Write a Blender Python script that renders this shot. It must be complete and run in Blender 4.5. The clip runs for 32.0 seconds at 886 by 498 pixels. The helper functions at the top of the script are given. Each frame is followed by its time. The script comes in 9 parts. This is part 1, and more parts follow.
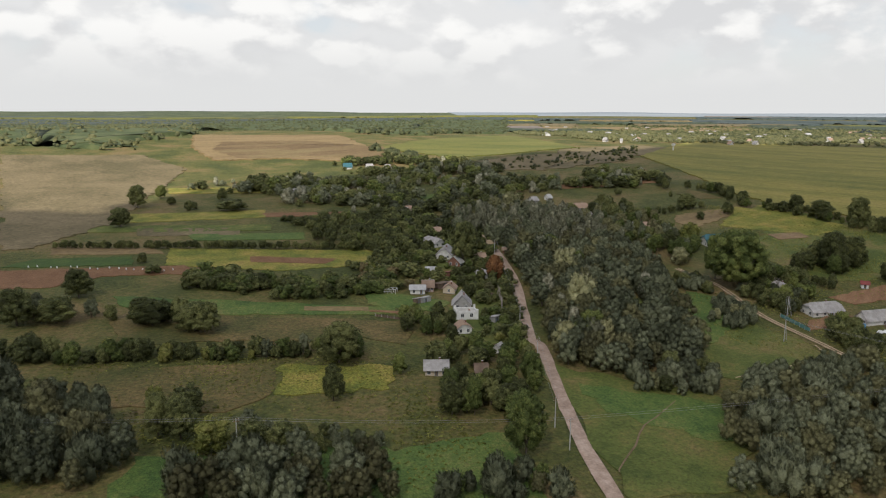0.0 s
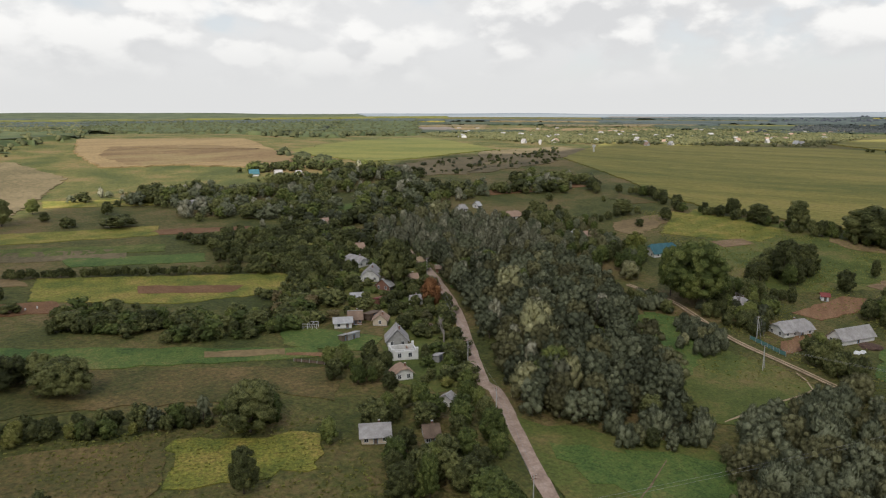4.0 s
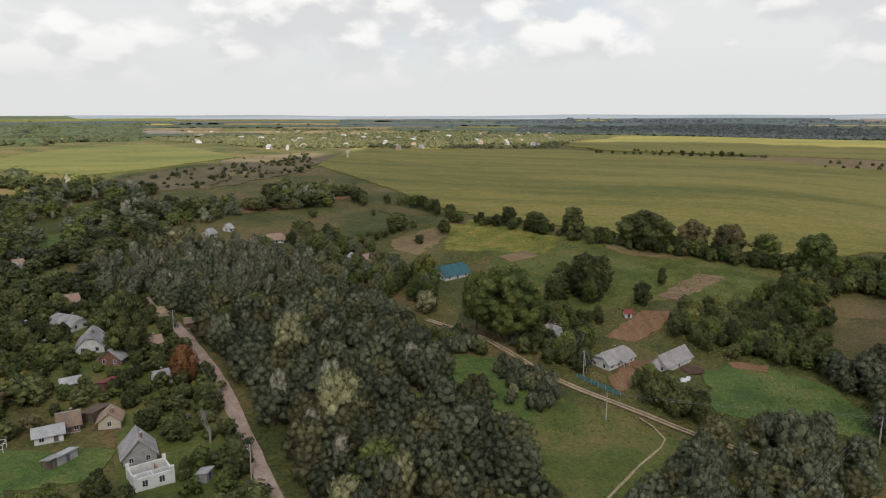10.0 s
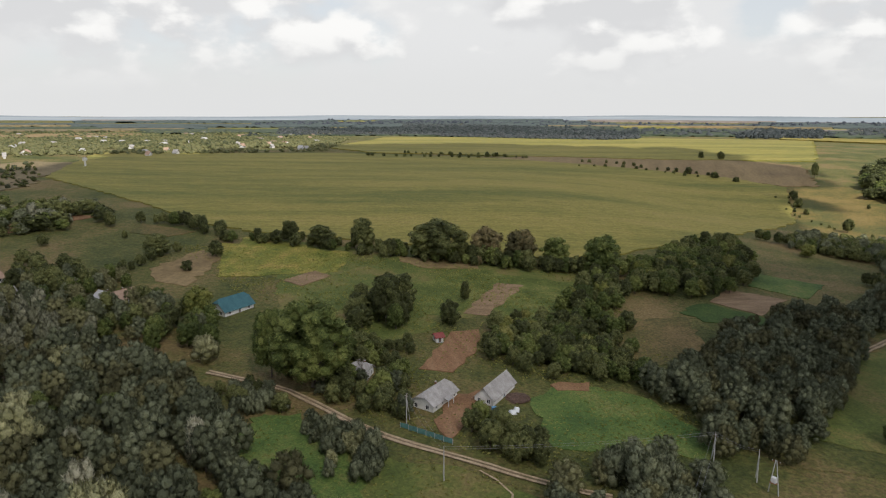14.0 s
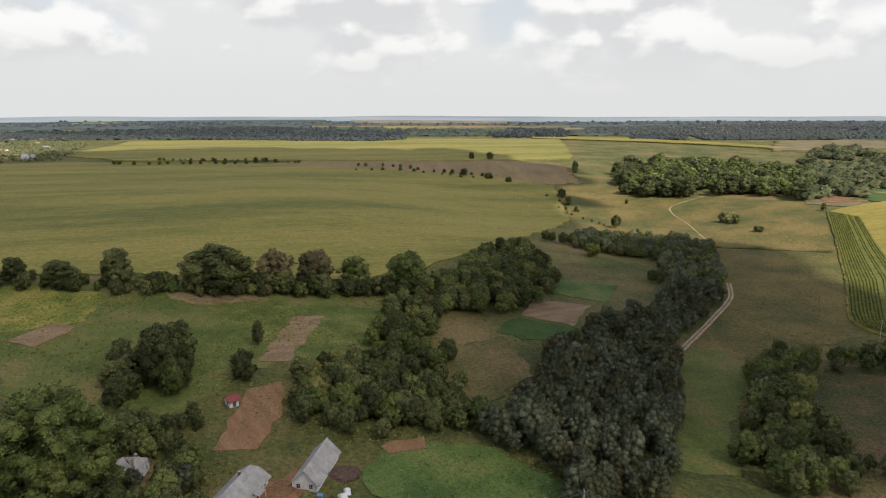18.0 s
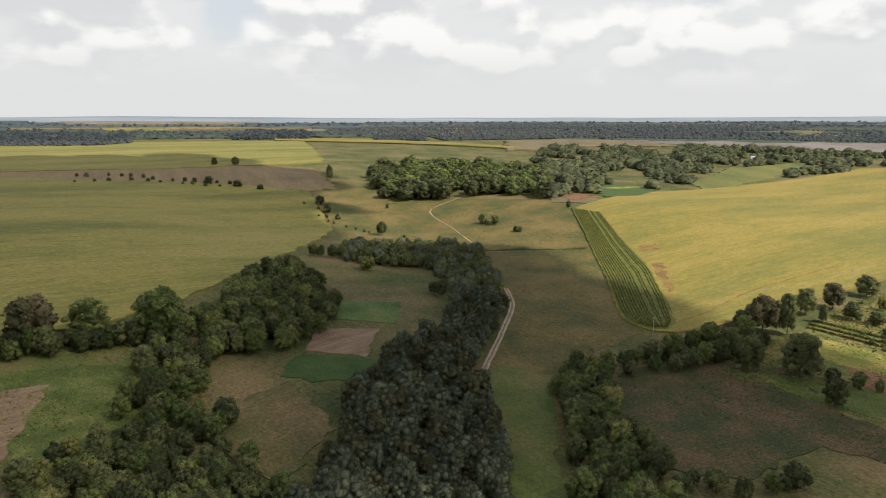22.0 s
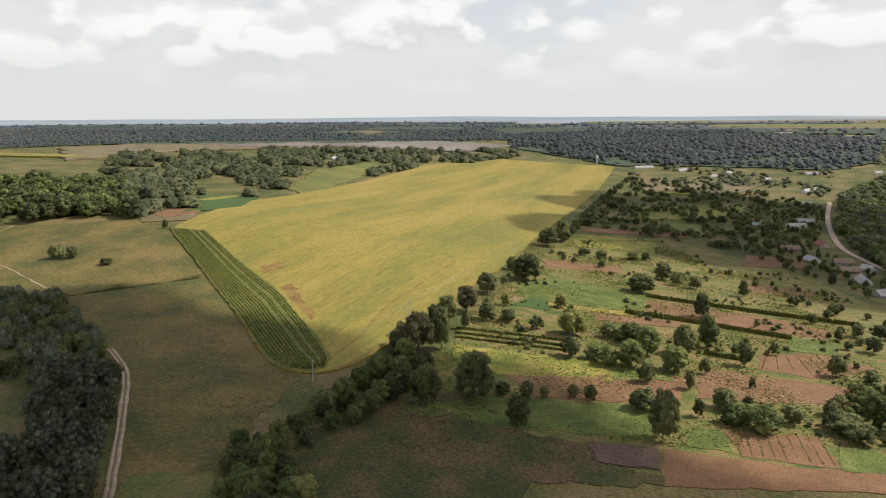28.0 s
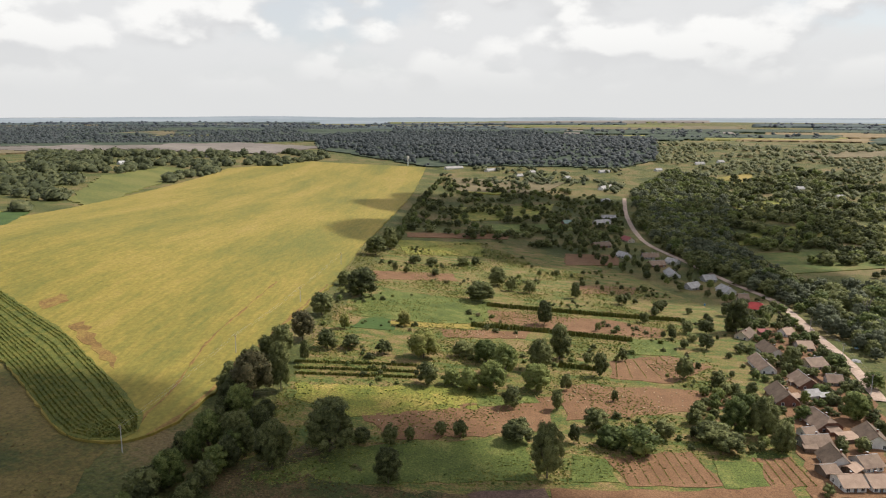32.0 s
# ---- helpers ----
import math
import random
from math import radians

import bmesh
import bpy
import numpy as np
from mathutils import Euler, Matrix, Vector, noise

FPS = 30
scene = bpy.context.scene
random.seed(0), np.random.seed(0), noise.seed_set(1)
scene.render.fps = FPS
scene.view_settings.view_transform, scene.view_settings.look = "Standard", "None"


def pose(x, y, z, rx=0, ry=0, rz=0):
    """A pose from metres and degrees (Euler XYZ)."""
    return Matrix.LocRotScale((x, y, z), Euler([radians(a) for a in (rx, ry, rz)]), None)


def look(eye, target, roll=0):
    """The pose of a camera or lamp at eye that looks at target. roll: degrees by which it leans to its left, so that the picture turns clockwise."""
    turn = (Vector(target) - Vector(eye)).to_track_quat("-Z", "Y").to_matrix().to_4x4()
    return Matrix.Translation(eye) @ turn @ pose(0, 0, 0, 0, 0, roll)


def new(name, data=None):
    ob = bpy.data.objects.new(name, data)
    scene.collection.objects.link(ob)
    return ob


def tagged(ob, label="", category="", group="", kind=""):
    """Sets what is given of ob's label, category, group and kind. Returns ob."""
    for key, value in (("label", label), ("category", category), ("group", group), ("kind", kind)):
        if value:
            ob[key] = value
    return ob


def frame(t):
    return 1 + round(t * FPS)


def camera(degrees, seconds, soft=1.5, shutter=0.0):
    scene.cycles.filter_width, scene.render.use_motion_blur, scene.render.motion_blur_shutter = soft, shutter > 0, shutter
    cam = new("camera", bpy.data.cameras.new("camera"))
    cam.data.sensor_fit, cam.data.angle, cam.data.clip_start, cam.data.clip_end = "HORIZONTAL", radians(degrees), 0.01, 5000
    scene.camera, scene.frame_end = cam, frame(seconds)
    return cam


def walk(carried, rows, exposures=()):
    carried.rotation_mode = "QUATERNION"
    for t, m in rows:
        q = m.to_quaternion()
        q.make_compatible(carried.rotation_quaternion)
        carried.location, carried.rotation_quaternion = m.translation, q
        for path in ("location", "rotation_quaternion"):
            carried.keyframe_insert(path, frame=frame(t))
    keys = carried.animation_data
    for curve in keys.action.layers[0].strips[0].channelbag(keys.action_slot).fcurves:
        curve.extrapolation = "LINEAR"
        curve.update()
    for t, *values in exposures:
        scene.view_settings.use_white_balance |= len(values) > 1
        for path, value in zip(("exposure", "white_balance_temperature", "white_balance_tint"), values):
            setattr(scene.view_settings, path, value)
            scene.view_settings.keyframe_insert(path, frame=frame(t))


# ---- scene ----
cam = camera(64.7, 32.0, soft=1.15)
PATH = [
    (0, (-12.422, 7.775, 77.64), (-11.616, 9.565, 77.258), 0.1),
    (0.5, (-11.124, 13.095, 77.641), (-10.292, 14.873, 77.259), 0.1),
    (1, (-9.739, 18.414, 77.655), (-8.88, 20.18, 77.273), 0.1),
    (1.5, (-8.308, 23.705, 77.659), (-7.424, 25.458, 77.278), 0.0),
    (2, (-6.819, 28.955, 77.666), (-5.908, 30.694, 77.286), 0.1),
    (2.5, (-5.322, 34.126, 77.662), (-4.382, 35.851, 77.282), 0.0),
    (3, (-3.728, 39.225, 77.661), (-2.759, 40.933, 77.282), 0.0),
    (3.5, (-2.002, 44.241, 77.648), (-1.003, 45.932, 77.269), -0.0),
    (5.5, (5.683, 64.118, 77.906), (6.814, 65.724, 77.529), -0.1),
    (6, (7.824, 68.902, 77.959), (8.997, 70.478, 77.583), -0.1),
    (6.5, (10.148, 73.517, 78.027), (11.363, 75.061, 77.651), -0.1),
    (7, (12.594, 78.037, 78.108), (13.854, 79.543, 77.732), -0.1),
    (7.5, (15.117, 82.471, 78.194), (16.422, 83.94, 77.818), -0.1),
    (8, (17.757, 86.843, 78.323), (19.11, 88.267, 77.948), -0.1),
    (8.5, (20.413, 91.079, 78.438), (21.81, 92.46, 78.063), -0.1),
    (9, (23.081, 95.21, 78.614), (24.535, 96.531, 78.239), -0.0),
    (9.5, (25.686, 99.189, 78.809), (27.193, 100.449, 78.434), 0.0),
    (10, (28.353, 103.025, 79.038), (29.915, 104.217, 78.664), 0.0),
    (10.5, (31.012, 106.675, 79.265), (32.621, 107.802, 78.891), 0.1),
    (11, (33.732, 110.246, 79.495), (35.389, 111.301, 79.121), 0.2),
    (11.5, (36.676, 113.773, 79.709), (38.375, 114.76, 79.336), 0.2),
    (12, (39.982, 117.256, 79.922), (41.724, 118.167, 79.55), 0.1),
    (12.5, (43.457, 120.596, 80.082), (45.234, 121.435, 79.71), 0.1),
    (13, (47.024, 123.832, 80.224), (48.835, 124.594, 79.852), 0.1),
    (13.5, (50.817, 126.982, 80.366), (52.658, 127.671, 79.994), 0.1),
    (14, (54.939, 130.027, 80.508), (56.808, 130.636, 80.136), 0.1),
    (14.5, (59.356, 132.877, 80.659), (61.247, 133.411, 80.287), 0.1),
    (16.5, (77.844, 143.274, 81.809), (79.798, 143.486, 81.437), -0.1),
    (17, (82.81, 145.429, 81.994), (84.771, 145.556, 81.623), -0.0),
    (17.5, (87.944, 147.311, 82.168), (89.909, 147.359, 81.797), -0.1),
    (18, (93.147, 148.998, 82.385), (95.112, 148.962, 82.014), -0.1),
    (18.5, (98.251, 150.525, 82.625), (100.213, 150.41, 82.255), -0.1),
    (19, (103.214, 151.883, 82.901), (105.169, 151.683, 82.531), -0.1),
    (19.5, (107.996, 153.037, 83.164), (109.941, 152.758, 82.794), -0.1),
    (20, (112.667, 153.95, 83.433), (114.599, 153.587, 83.063), -0.1),
    (20.5, (117.152, 154.76, 83.639), (119.067, 154.319, 83.269), -0.1),
    (21, (121.653, 155.41, 83.796), (123.546, 154.879, 83.426), -0.1),
    (21.5, (126.435, 155.827, 83.902), (128.297, 155.195, 83.532), -0.1),
    (22, (131.619, 155.939, 84.018), (133.441, 155.202, 83.648), -0.0),
    (22.5, (137.14, 155.668, 84.162), (138.921, 154.836, 83.792), 0.0),
    (23, (142.703, 155.103, 84.308), (144.433, 154.171, 83.938), 0.1),
    (23.5, (148.064, 154.308, 84.456), (149.743, 153.286, 84.086), 0.1),
    (24, (153.09, 153.321, 84.577), (154.709, 152.206, 84.207), 0.1),
    (24.5, (157.877, 152.192, 84.678), (159.436, 150.994, 84.308), 0.0),
    (25, (162.564, 150.872, 84.778), (164.053, 149.59, 84.408), -0.0),
    (25.5, (167.24, 149.311, 84.894), (168.661, 147.953, 84.525), -0.0),
    (26, (171.903, 147.48, 85.019), (173.246, 146.044, 84.649), -0.0),
    (26.5, (176.33, 145.404, 85.175), (177.596, 143.901, 84.805), -0.1),
    (28.5, (192.428, 136.295, 86.448), (193.478, 134.633, 86.078), -0.2),
    (29, (196.206, 133.757, 86.628), (197.195, 132.059, 86.258), -0.1),
    (29.5, (199.818, 130.981, 86.777), (200.748, 129.25, 86.407), -0.2),
    (30, (203.418, 127.987, 86.923), (204.284, 126.223, 86.552), -0.1),
    (30.5, (206.938, 124.851, 87.037), (207.743, 123.058, 86.666), -0.1),
    (31, (210.431, 121.569, 87.145), (211.168, 119.748, 86.774), -0.0),
    (31.5, (213.885, 118.245, 87.23), (214.558, 116.398, 86.859), -0.0),
    (32, (217.32, 114.902, 87.298), (217.93, 113.034, 86.927), 0.0),
]
walk(cam, [(t, look(eye, target, roll)) for t, eye, target, roll in PATH])

# ---- world, sun, clouds ----
SUN_AZ, SUN_EL = radians(226), radians(47)      # the sun's bearing from +y clockwise, and its height
world = bpy.data.worlds.new("sky")
scene.world = world
world.use_nodes = True
wn, wl = world.node_tree.nodes, world.node_tree.links
wn.clear()


def wnode(kind, **values):
    n = wn.new(kind)
    for k, v in values.items():
        n.inputs[k].default_value = v
    return n


sky = wn.new("ShaderNodeTexSky")
sky.sky_type, sky.sun_disc = "NISHITA", False
sky.sun_elevation, sky.sun_rotation = SUN_EL, SUN_AZ
sky_dim = wn.new("ShaderNodeMix")
sky_dim.data_type, sky_dim.blend_type = "RGBA", "MULTIPLY"
sky_dim.inputs[0].default_value = 1.0
sky_dim.inputs[7].default_value = (0.12, 0.12, 0.12, 1)
wl.new(sky.outputs[0], sky_dim.inputs[6])
geo = wn.new("ShaderNodeTexCoord")
# flatten the direction to a cloud ceiling, so that clouds shrink towards the horizon
split = wn.new("ShaderNodeSeparateXYZ")
wl.new(geo.outputs["Generated"], split.inputs[0])
spread = wn.new("ShaderNodeVectorMath")
spread.operation = "MULTIPLY"
spread.inputs[1].default_value = (1.0, 1.0, 1.8)
wl.new(geo.outputs["Generated"], spread.inputs[0])


def sky_noise(scale, detail, rough, lo, hi):
    n = wn.new("ShaderNodeTexNoise")
    n.inputs["Scale"].default_value, n.inputs["Detail"].default_value, n.inputs["Roughness"].default_value = scale, detail, rough
    wl.new(spread.outputs[0], n.inputs["Vector"])
    r = wn.new("ShaderNodeMapRange")
    r.interpolation_type = "SMOOTHSTEP"
    r.inputs[1].default_value, r.inputs[2].default_value = lo, hi
    wl.new(n.outputs[0], r.inputs[0])
    return r.outputs[0]


def billow(lift):
    """Cloud density round a direction: broad heaps broken into rounded puffs; lift: how far above it is taken."""
    at = wn.new("ShaderNodeVectorMath")
    at.operation = "ADD"
    at.inputs[1].default_value = (0, 0, lift)
    wl.new(spread.outputs[0], at.inputs[0])
    broad = wn.new("ShaderNodeTexNoise")
    broad.inputs["Scale"].default_value, broad.inputs["Detail"].default_value, broad.inputs["Roughness"].default_value = 5.0, 10, 0.52
    wl.new(at.outputs[0], broad.inputs["Vector"])
    bend = wn.new("ShaderNodeTexNoise")
    bend.inputs["Scale"].default_value, bend.inputs["Detail"].default_value = 20.0, 6
    wl.new(at.outputs[0], bend.inputs["Vector"])
    shift = wn.new("ShaderNodeVectorMath")
    shift.operation = "MULTIPLY_ADD"
    shift.inputs[1].default_value = (0.05, 0.05, 0.05)
    wl.new(bend.outputs["Color"], shift.inputs[0])
    wl.new(at.outputs[0], shift.inputs[2])
    heap = wn.new("ShaderNodeTexVoronoi")
    heap.feature = "SMOOTH_F1"
    heap.inputs["Scale"].default_value, heap.inputs["Smoothness"].default_value = 15.0, 0.4
    wl.new(shift.outputs[0], heap.inputs["Vector"])
    both = wn.new("ShaderNodeMath")
    both.operation = "MULTIPLY_ADD"
    both.inputs[1].default_value = -0.22
    wl.new(heap.outputs["Distance"], both.inputs[0])
    wl.new(broad.outputs[0], both.inputs[2])
    return both.outputs[0]


def ranged(value, lo, hi):
    r = wn.new("ShaderNodeMapRange")
    r.interpolation_type = "SMOOTHSTEP"
    r.inputs[1].default_value, r.inputs[2].default_value = lo, hi
    wl.new(value, r.inputs[0])
    return r.outputs[0]


here, above = billow(0.0), billow(0.05)
cloudy = ranged(here, 0.29, 0.43)
edge = wn.new("ShaderNodeMath")
edge.operation = "SUBTRACT"
wl.new(here, edge.inputs[0])
wl.new(above, edge.inputs[1])
sunny = ranged(edge.outputs[0], -0.07, 0.08)       # the tops of the heaps are white, their flat undersides grey
grey = wn.new("ShaderNodeMix")
grey.data_type = "RGBA"
grey.inputs[6].default_value = (0.71, 0.715, 0.725, 1)
grey.inputs[7].default_value = (0.965, 0.96, 0.945, 1)
wl.new(sunny, grey.inputs[0])
veil = sky_noise(3.6, 8, 0.5, 0.30, 0.52)
veil_least = wn.new("ShaderNodeMath")
veil_least.operation = "MAXIMUM"
veil_least.inputs[1].default_value = 0.72
wl.new(veil, veil_least.inputs[0])
thin = wn.new("ShaderNodeMix")                     # a thin grey veil over the blue, behind the heaps
thin.data_type = "RGBA"
thin.inputs[7].default_value = (0.79, 0.795, 0.80, 1)
wl.new(veil_least.outputs[0], thin.inputs[0])
wl.new(sky_dim.outputs[2], thin.inputs[6])
blue = wn.new("ShaderNodeMix")
blue.data_type = "RGBA"
wl.new(cloudy, blue.inputs[0])
wl.new(thin.outputs[2], blue.inputs[6])
wl.new(grey.outputs[2], blue.inputs[7])
low = wn.new("ShaderNodeMapRange")
low.interpolation_type = "SMOOTHSTEP"
low.inputs[1].default_value, low.inputs[2].default_value = 0.02, 0.12
wl.new(split.outputs[2], low.inputs[0])
haze = wn.new("ShaderNodeMix")
haze.data_type = "RGBA"
haze.inputs[6].default_value = (0.75, 0.755, 0.755, 1)
wl.new(low.outputs[0], haze.inputs[0])
wl.new(blue.outputs[2], haze.inputs[7])
back = wnode("ShaderNodeBackground", Strength=1.0)
high = wn.new("ShaderNodeMapRange")               # cloud bases turn greyer and bluer overhead
high.interpolation_type = "SMOOTHSTEP"
high.inputs[1].default_value, high.inputs[2].default_value = 0.18, 0.55
wl.new(split.outputs[2], high.inputs[0])
bases = wn.new("ShaderNodeMix")
bases.data_type, bases.blend_type = "RGBA", "MULTIPLY"
bases.inputs[7].default_value = (0.53, 0.58, 0.74, 1)
wl.new(high.outputs[0], bases.inputs[0])
wl.new(haze.outputs[2], bases.inputs[6])
wl.new(bases.outputs[2], back.inputs[0])
wout = wn.new("ShaderNodeOutputWorld")
wl.new(back.outputs[0], wout.inputs[0])

sun_dir = Vector((math.sin(SUN_AZ) * math.cos(SUN_EL), math.cos(SUN_AZ) * math.cos(SUN_EL), math.sin(SUN_EL)))
sun = new("sun", bpy.data.lights.new("sun", "SUN"))
sun.data.energy, sun.data.angle, sun.data.color = 5.0, radians(0.6), (1.0, 0.95, 0.89)
sun.matrix_basis = look((0, 0, 900), Vector((0, 0, 900)) - sun_dir)


# ---- materials ----
def material(name, stops, scale=1.0, detail=5.0, rough=0.9, bump=0.0, bump_scale=None, fine=None, per_object=0.0, per_island=0.0,
             metal=0.0, stretch=(1, 1, 1), turn=0.0, translucent=0.0, specular=0.25, grain=0.62, clear=0.0, speck=None):
    """A surface whose colour runs through stops (place, colour) by noise at two scales, with relief and a shift from piece to piece."""
    m = bpy.data.materials.new(name)
    m.use_nodes = True
    n, l = m.node_tree.nodes, m.node_tree.links
    b = n["Principled BSDF"]
    b.inputs["Roughness"].default_value, b.inputs["Metallic"].default_value = rough, metal
    b.inputs["Specular IOR Level"].default_value = specular
    mr, mp = n.new("ShaderNodeMapping"), n.new("ShaderNodeMapping")
    mr.inputs["Rotation"].default_value = (0, 0, radians(turn))
    mp.inputs["Scale"].default_value = stretch
    g = n.new("ShaderNodeNewGeometry")
    l.new(g.outputs["Position"], mr.inputs[0])
    l.new(mr.outputs[0], mp.inputs[0])
    t = n.new("ShaderNodeTexNoise")
    t.inputs["Scale"].default_value, t.inputs["Detail"].default_value = scale, detail
    t.inputs["Roughness"].default_value = grain
    l.new(mp.outputs[0], t.inputs["Vector"])
    value = t.outputs[0]
    if fine:
        f = n.new("ShaderNodeTexNoise")
        f.inputs["Scale"].default_value, f.inputs["Detail"].default_value = fine[0], 3
        l.new(mp.outputs[0], f.inputs["Vector"])
        a = n.new("ShaderNodeMath")
        a.operation = "MULTIPLY_ADD"
        a.inputs[1].default_value, a.inputs[2].default_value = fine[1], -fine[1] / 2
        l.new(f.outputs[0], a.inputs[0])
        s = n.new("ShaderNodeMath")
        s.operation = "ADD"
        l.new(value, s.inputs[0])
        l.new(a.outputs[0], s.inputs[1])
        value = s.outputs[0]
    for amount, source in ((per_object, n.new("ShaderNodeObjectInfo").outputs["Random"]), (per_island, g.outputs["Random Per Island"])):
        if amount:
            a = n.new("ShaderNodeMath")
            a.operation = "MULTIPLY_ADD"
            a.inputs[1].default_value, a.inputs[2].default_value = amount, -amount / 2
            l.new(source, a.inputs[0])
            s = n.new("ShaderNodeMath")
            s.operation = "ADD"
            l.new(value, s.inputs[0])
            l.new(a.outputs[0], s.inputs[1])
            value = s.outputs[0]
    ramp = n.new("ShaderNodeValToRGB")
    while len(ramp.color_ramp.elements) < len(stops):
        ramp.color_ramp.elements.new(0.5)
    for e, (p, c) in zip(ramp.color_ramp.elements, stops):
        e.position, e.color = p, (*c, 1)
    l.new(value, ramp.inputs[0])
    colour = ramp.outputs[0]
    if speck:
        sp = n.new("ShaderNodeTexNoise")
        sp.inputs["Scale"].default_value, sp.inputs["Detail"].default_value, sp.inputs["Roughness"].default_value = speck[0], 5, 0.75
        l.new(mr.outputs[0], sp.inputs["Vector"])
        sr = n.new("ShaderNodeMapRange")
        sr.inputs[1].default_value, sr.inputs[2].default_value, sr.inputs[3].default_value, sr.inputs[4].default_value = 0.3, 0.7, 1 - speck[1], 1 + speck[1]
        l.new(sp.outputs[0], sr.inputs[0])
        sc = n.new("ShaderNodeVectorMath")
        sc.operation = "SCALE"
        l.new(colour, sc.inputs[0])
        l.new(sr.outputs[0], sc.inputs["Scale"])
        colour = sc.outputs[0]
    l.new(colour, b.inputs["Base Color"])
    if bump:
        bt = n.new("ShaderNodeTexNoise")
        bt.inputs["Scale"].default_value, bt.inputs["Detail"].default_value = bump_scale or scale * 6, 4
        l.new(mp.outputs[0], bt.inputs["Vector"])
        bn = n.new("ShaderNodeBump")
        bn.inputs["Strength"].default_value, bn.inputs["Distance"].default_value = 1.0, bump
        l.new(bt.outputs[0], bn.inputs["Height"])
        l.new(bn.outputs[0], b.inputs["Normal"])
    if translucent:
        tr = n.new("ShaderNodeBsdfTranslucent")
        mx = n.new("ShaderNodeMixShader")
        mx.inputs[0].default_value = translucent
        l.new(colour, tr.inputs[0])
        l.new(b.outputs[0], mx.inputs[1])
        l.new(tr.outputs[0], mx.inputs[2])
        l.new(mx.outputs[0], n["Material Output"].inputs[0])
        if clear:
            tp = n.new("ShaderNodeBsdfTransparent")
            m2 = n.new("ShaderNodeMixShader")
            m2.inputs[0].default_value = clear
            l.new(mx.outputs[0], m2.inputs[1])
            l.new(tp.outputs[0], m2.inputs[2])
            l.new(m2.outputs[0], n["Material Output"].inputs[0])
    return m


def two(a, b, lo=0.35, hi=0.65):
    return [(lo, a), (hi, b)]


M = {}
M["grass"] = material("grass", [(0.356, (0.058, 0.070, 0.017)), (0.464, (0.094, 0.098, 0.025)), (0.543, (0.133, 0.116, 0.036)), (0.644, (0.187, 0.134, 0.055))], 0.024, 9, fine=(0.5, 0.36), bump=0.8, bump_scale=0.9, speck=(0.9, 0.5))
M["meadow"] = material("green meadow", [(0.356, (0.068, 0.090, 0.019)), (0.486, (0.106, 0.127, 0.028)), (0.572, (0.143, 0.139, 0.037)), (0.68, (0.191, 0.149, 0.054))], 0.05, 8, fine=(0.6, 0.25), bump=0.25, bump_scale=1.6, speck=(1.1, 0.42))
M["lush"] = material("lush green grass", [(0.35, (0.054, 0.097, 0.022)), (0.47, (0.084, 0.132, 0.029)), (0.56, (0.113, 0.153, 0.035)), (0.68, (0.178, 0.175, 0.053))], 0.05, 9, fine=(0.7, 0.4), bump=0.25, bump_scale=1.6, speck=(1.8, 0.56))
M["dry"] = material("dry grass", [(0.356, (0.066, 0.072, 0.019)), (0.471, (0.105, 0.092, 0.029)), (0.558, (0.140, 0.106, 0.037)), (0.658, (0.190, 0.132, 0.053))], 0.035, 10, fine=(0.7, 0.4), bump=0.3, bump_scale=1.3, speck=(0.9, 0.5))
M["tan"] = material("dry hill pasture", [(0.36, (0.110, 0.092, 0.042)), (0.5, (0.155, 0.122, 0.060)), (0.64, (0.200, 0.155, 0.080))], 0.02, 10, fine=(0.3, 0.35), bump=0.2, speck=(0.5, 0.4))
M["stubble"] = material("golden stubble", [(0.3, (0.172, 0.118, 0.053)), (0.6, (0.243, 0.175, 0.081)), (0.8, (0.213, 0.136, 0.064))], 0.02, 8, fine=(0.2, 0.2), stretch=(0.4, 2.5, 1), turn=0, speck=(0.4, 0.35))
M["grey_soil"] = material("pale grey ploughed land", [(0.36, (0.150, 0.125, 0.100)), (0.5, (0.190, 0.160, 0.130)), (0.64, (0.230, 0.195, 0.160))], 0.006, 8, fine=(0.05, 0.3), speck=(0.2, 0.25))
M["hill_crop"] = material("dull green hill crop", [(0.36, (0.100, 0.112, 0.026)), (0.5, (0.138, 0.140, 0.033)), (0.64, (0.172, 0.160, 0.042))], 0.015, 9, fine=(0.3, 0.3), stretch=(0.5, 1.8, 1), turn=30, speck=(0.5, 0.3))
M["bare_red"] = material("bare reddish field soil", [(0.36, (0.150, 0.092, 0.026)), (0.5, (0.205, 0.118, 0.036)), (0.64, (0.240, 0.160, 0.042))], 0.15, 8, fine=(0.8, 0.4), speck=(1.2, 0.4))
M["brown_stubble"] = material("brown weathered stubble", [(0.36, (0.120, 0.078, 0.036)), (0.5, (0.160, 0.108, 0.050)), (0.64, (0.195, 0.150, 0.066))], 0.02, 9, fine=(0.25, 0.35), stretch=(0.5, 2.2, 1), speck=(0.5, 0.35))
M["garden"] = material("patchy weedy garden ground", [(0.356, (0.070, 0.099, 0.021)), (0.45, (0.113, 0.126, 0.027)), (0.514, (0.167, 0.139, 0.038)), (0.586, (0.211, 0.144, 0.054)), (0.673, (0.251, 0.171, 0.079))], 0.075, 10, fine=(0.9, 0.55), bump=0.3, bump_scale=1.5, stretch=(1.0, 2.2, 1), turn=-12, speck=(1.5, 0.7))
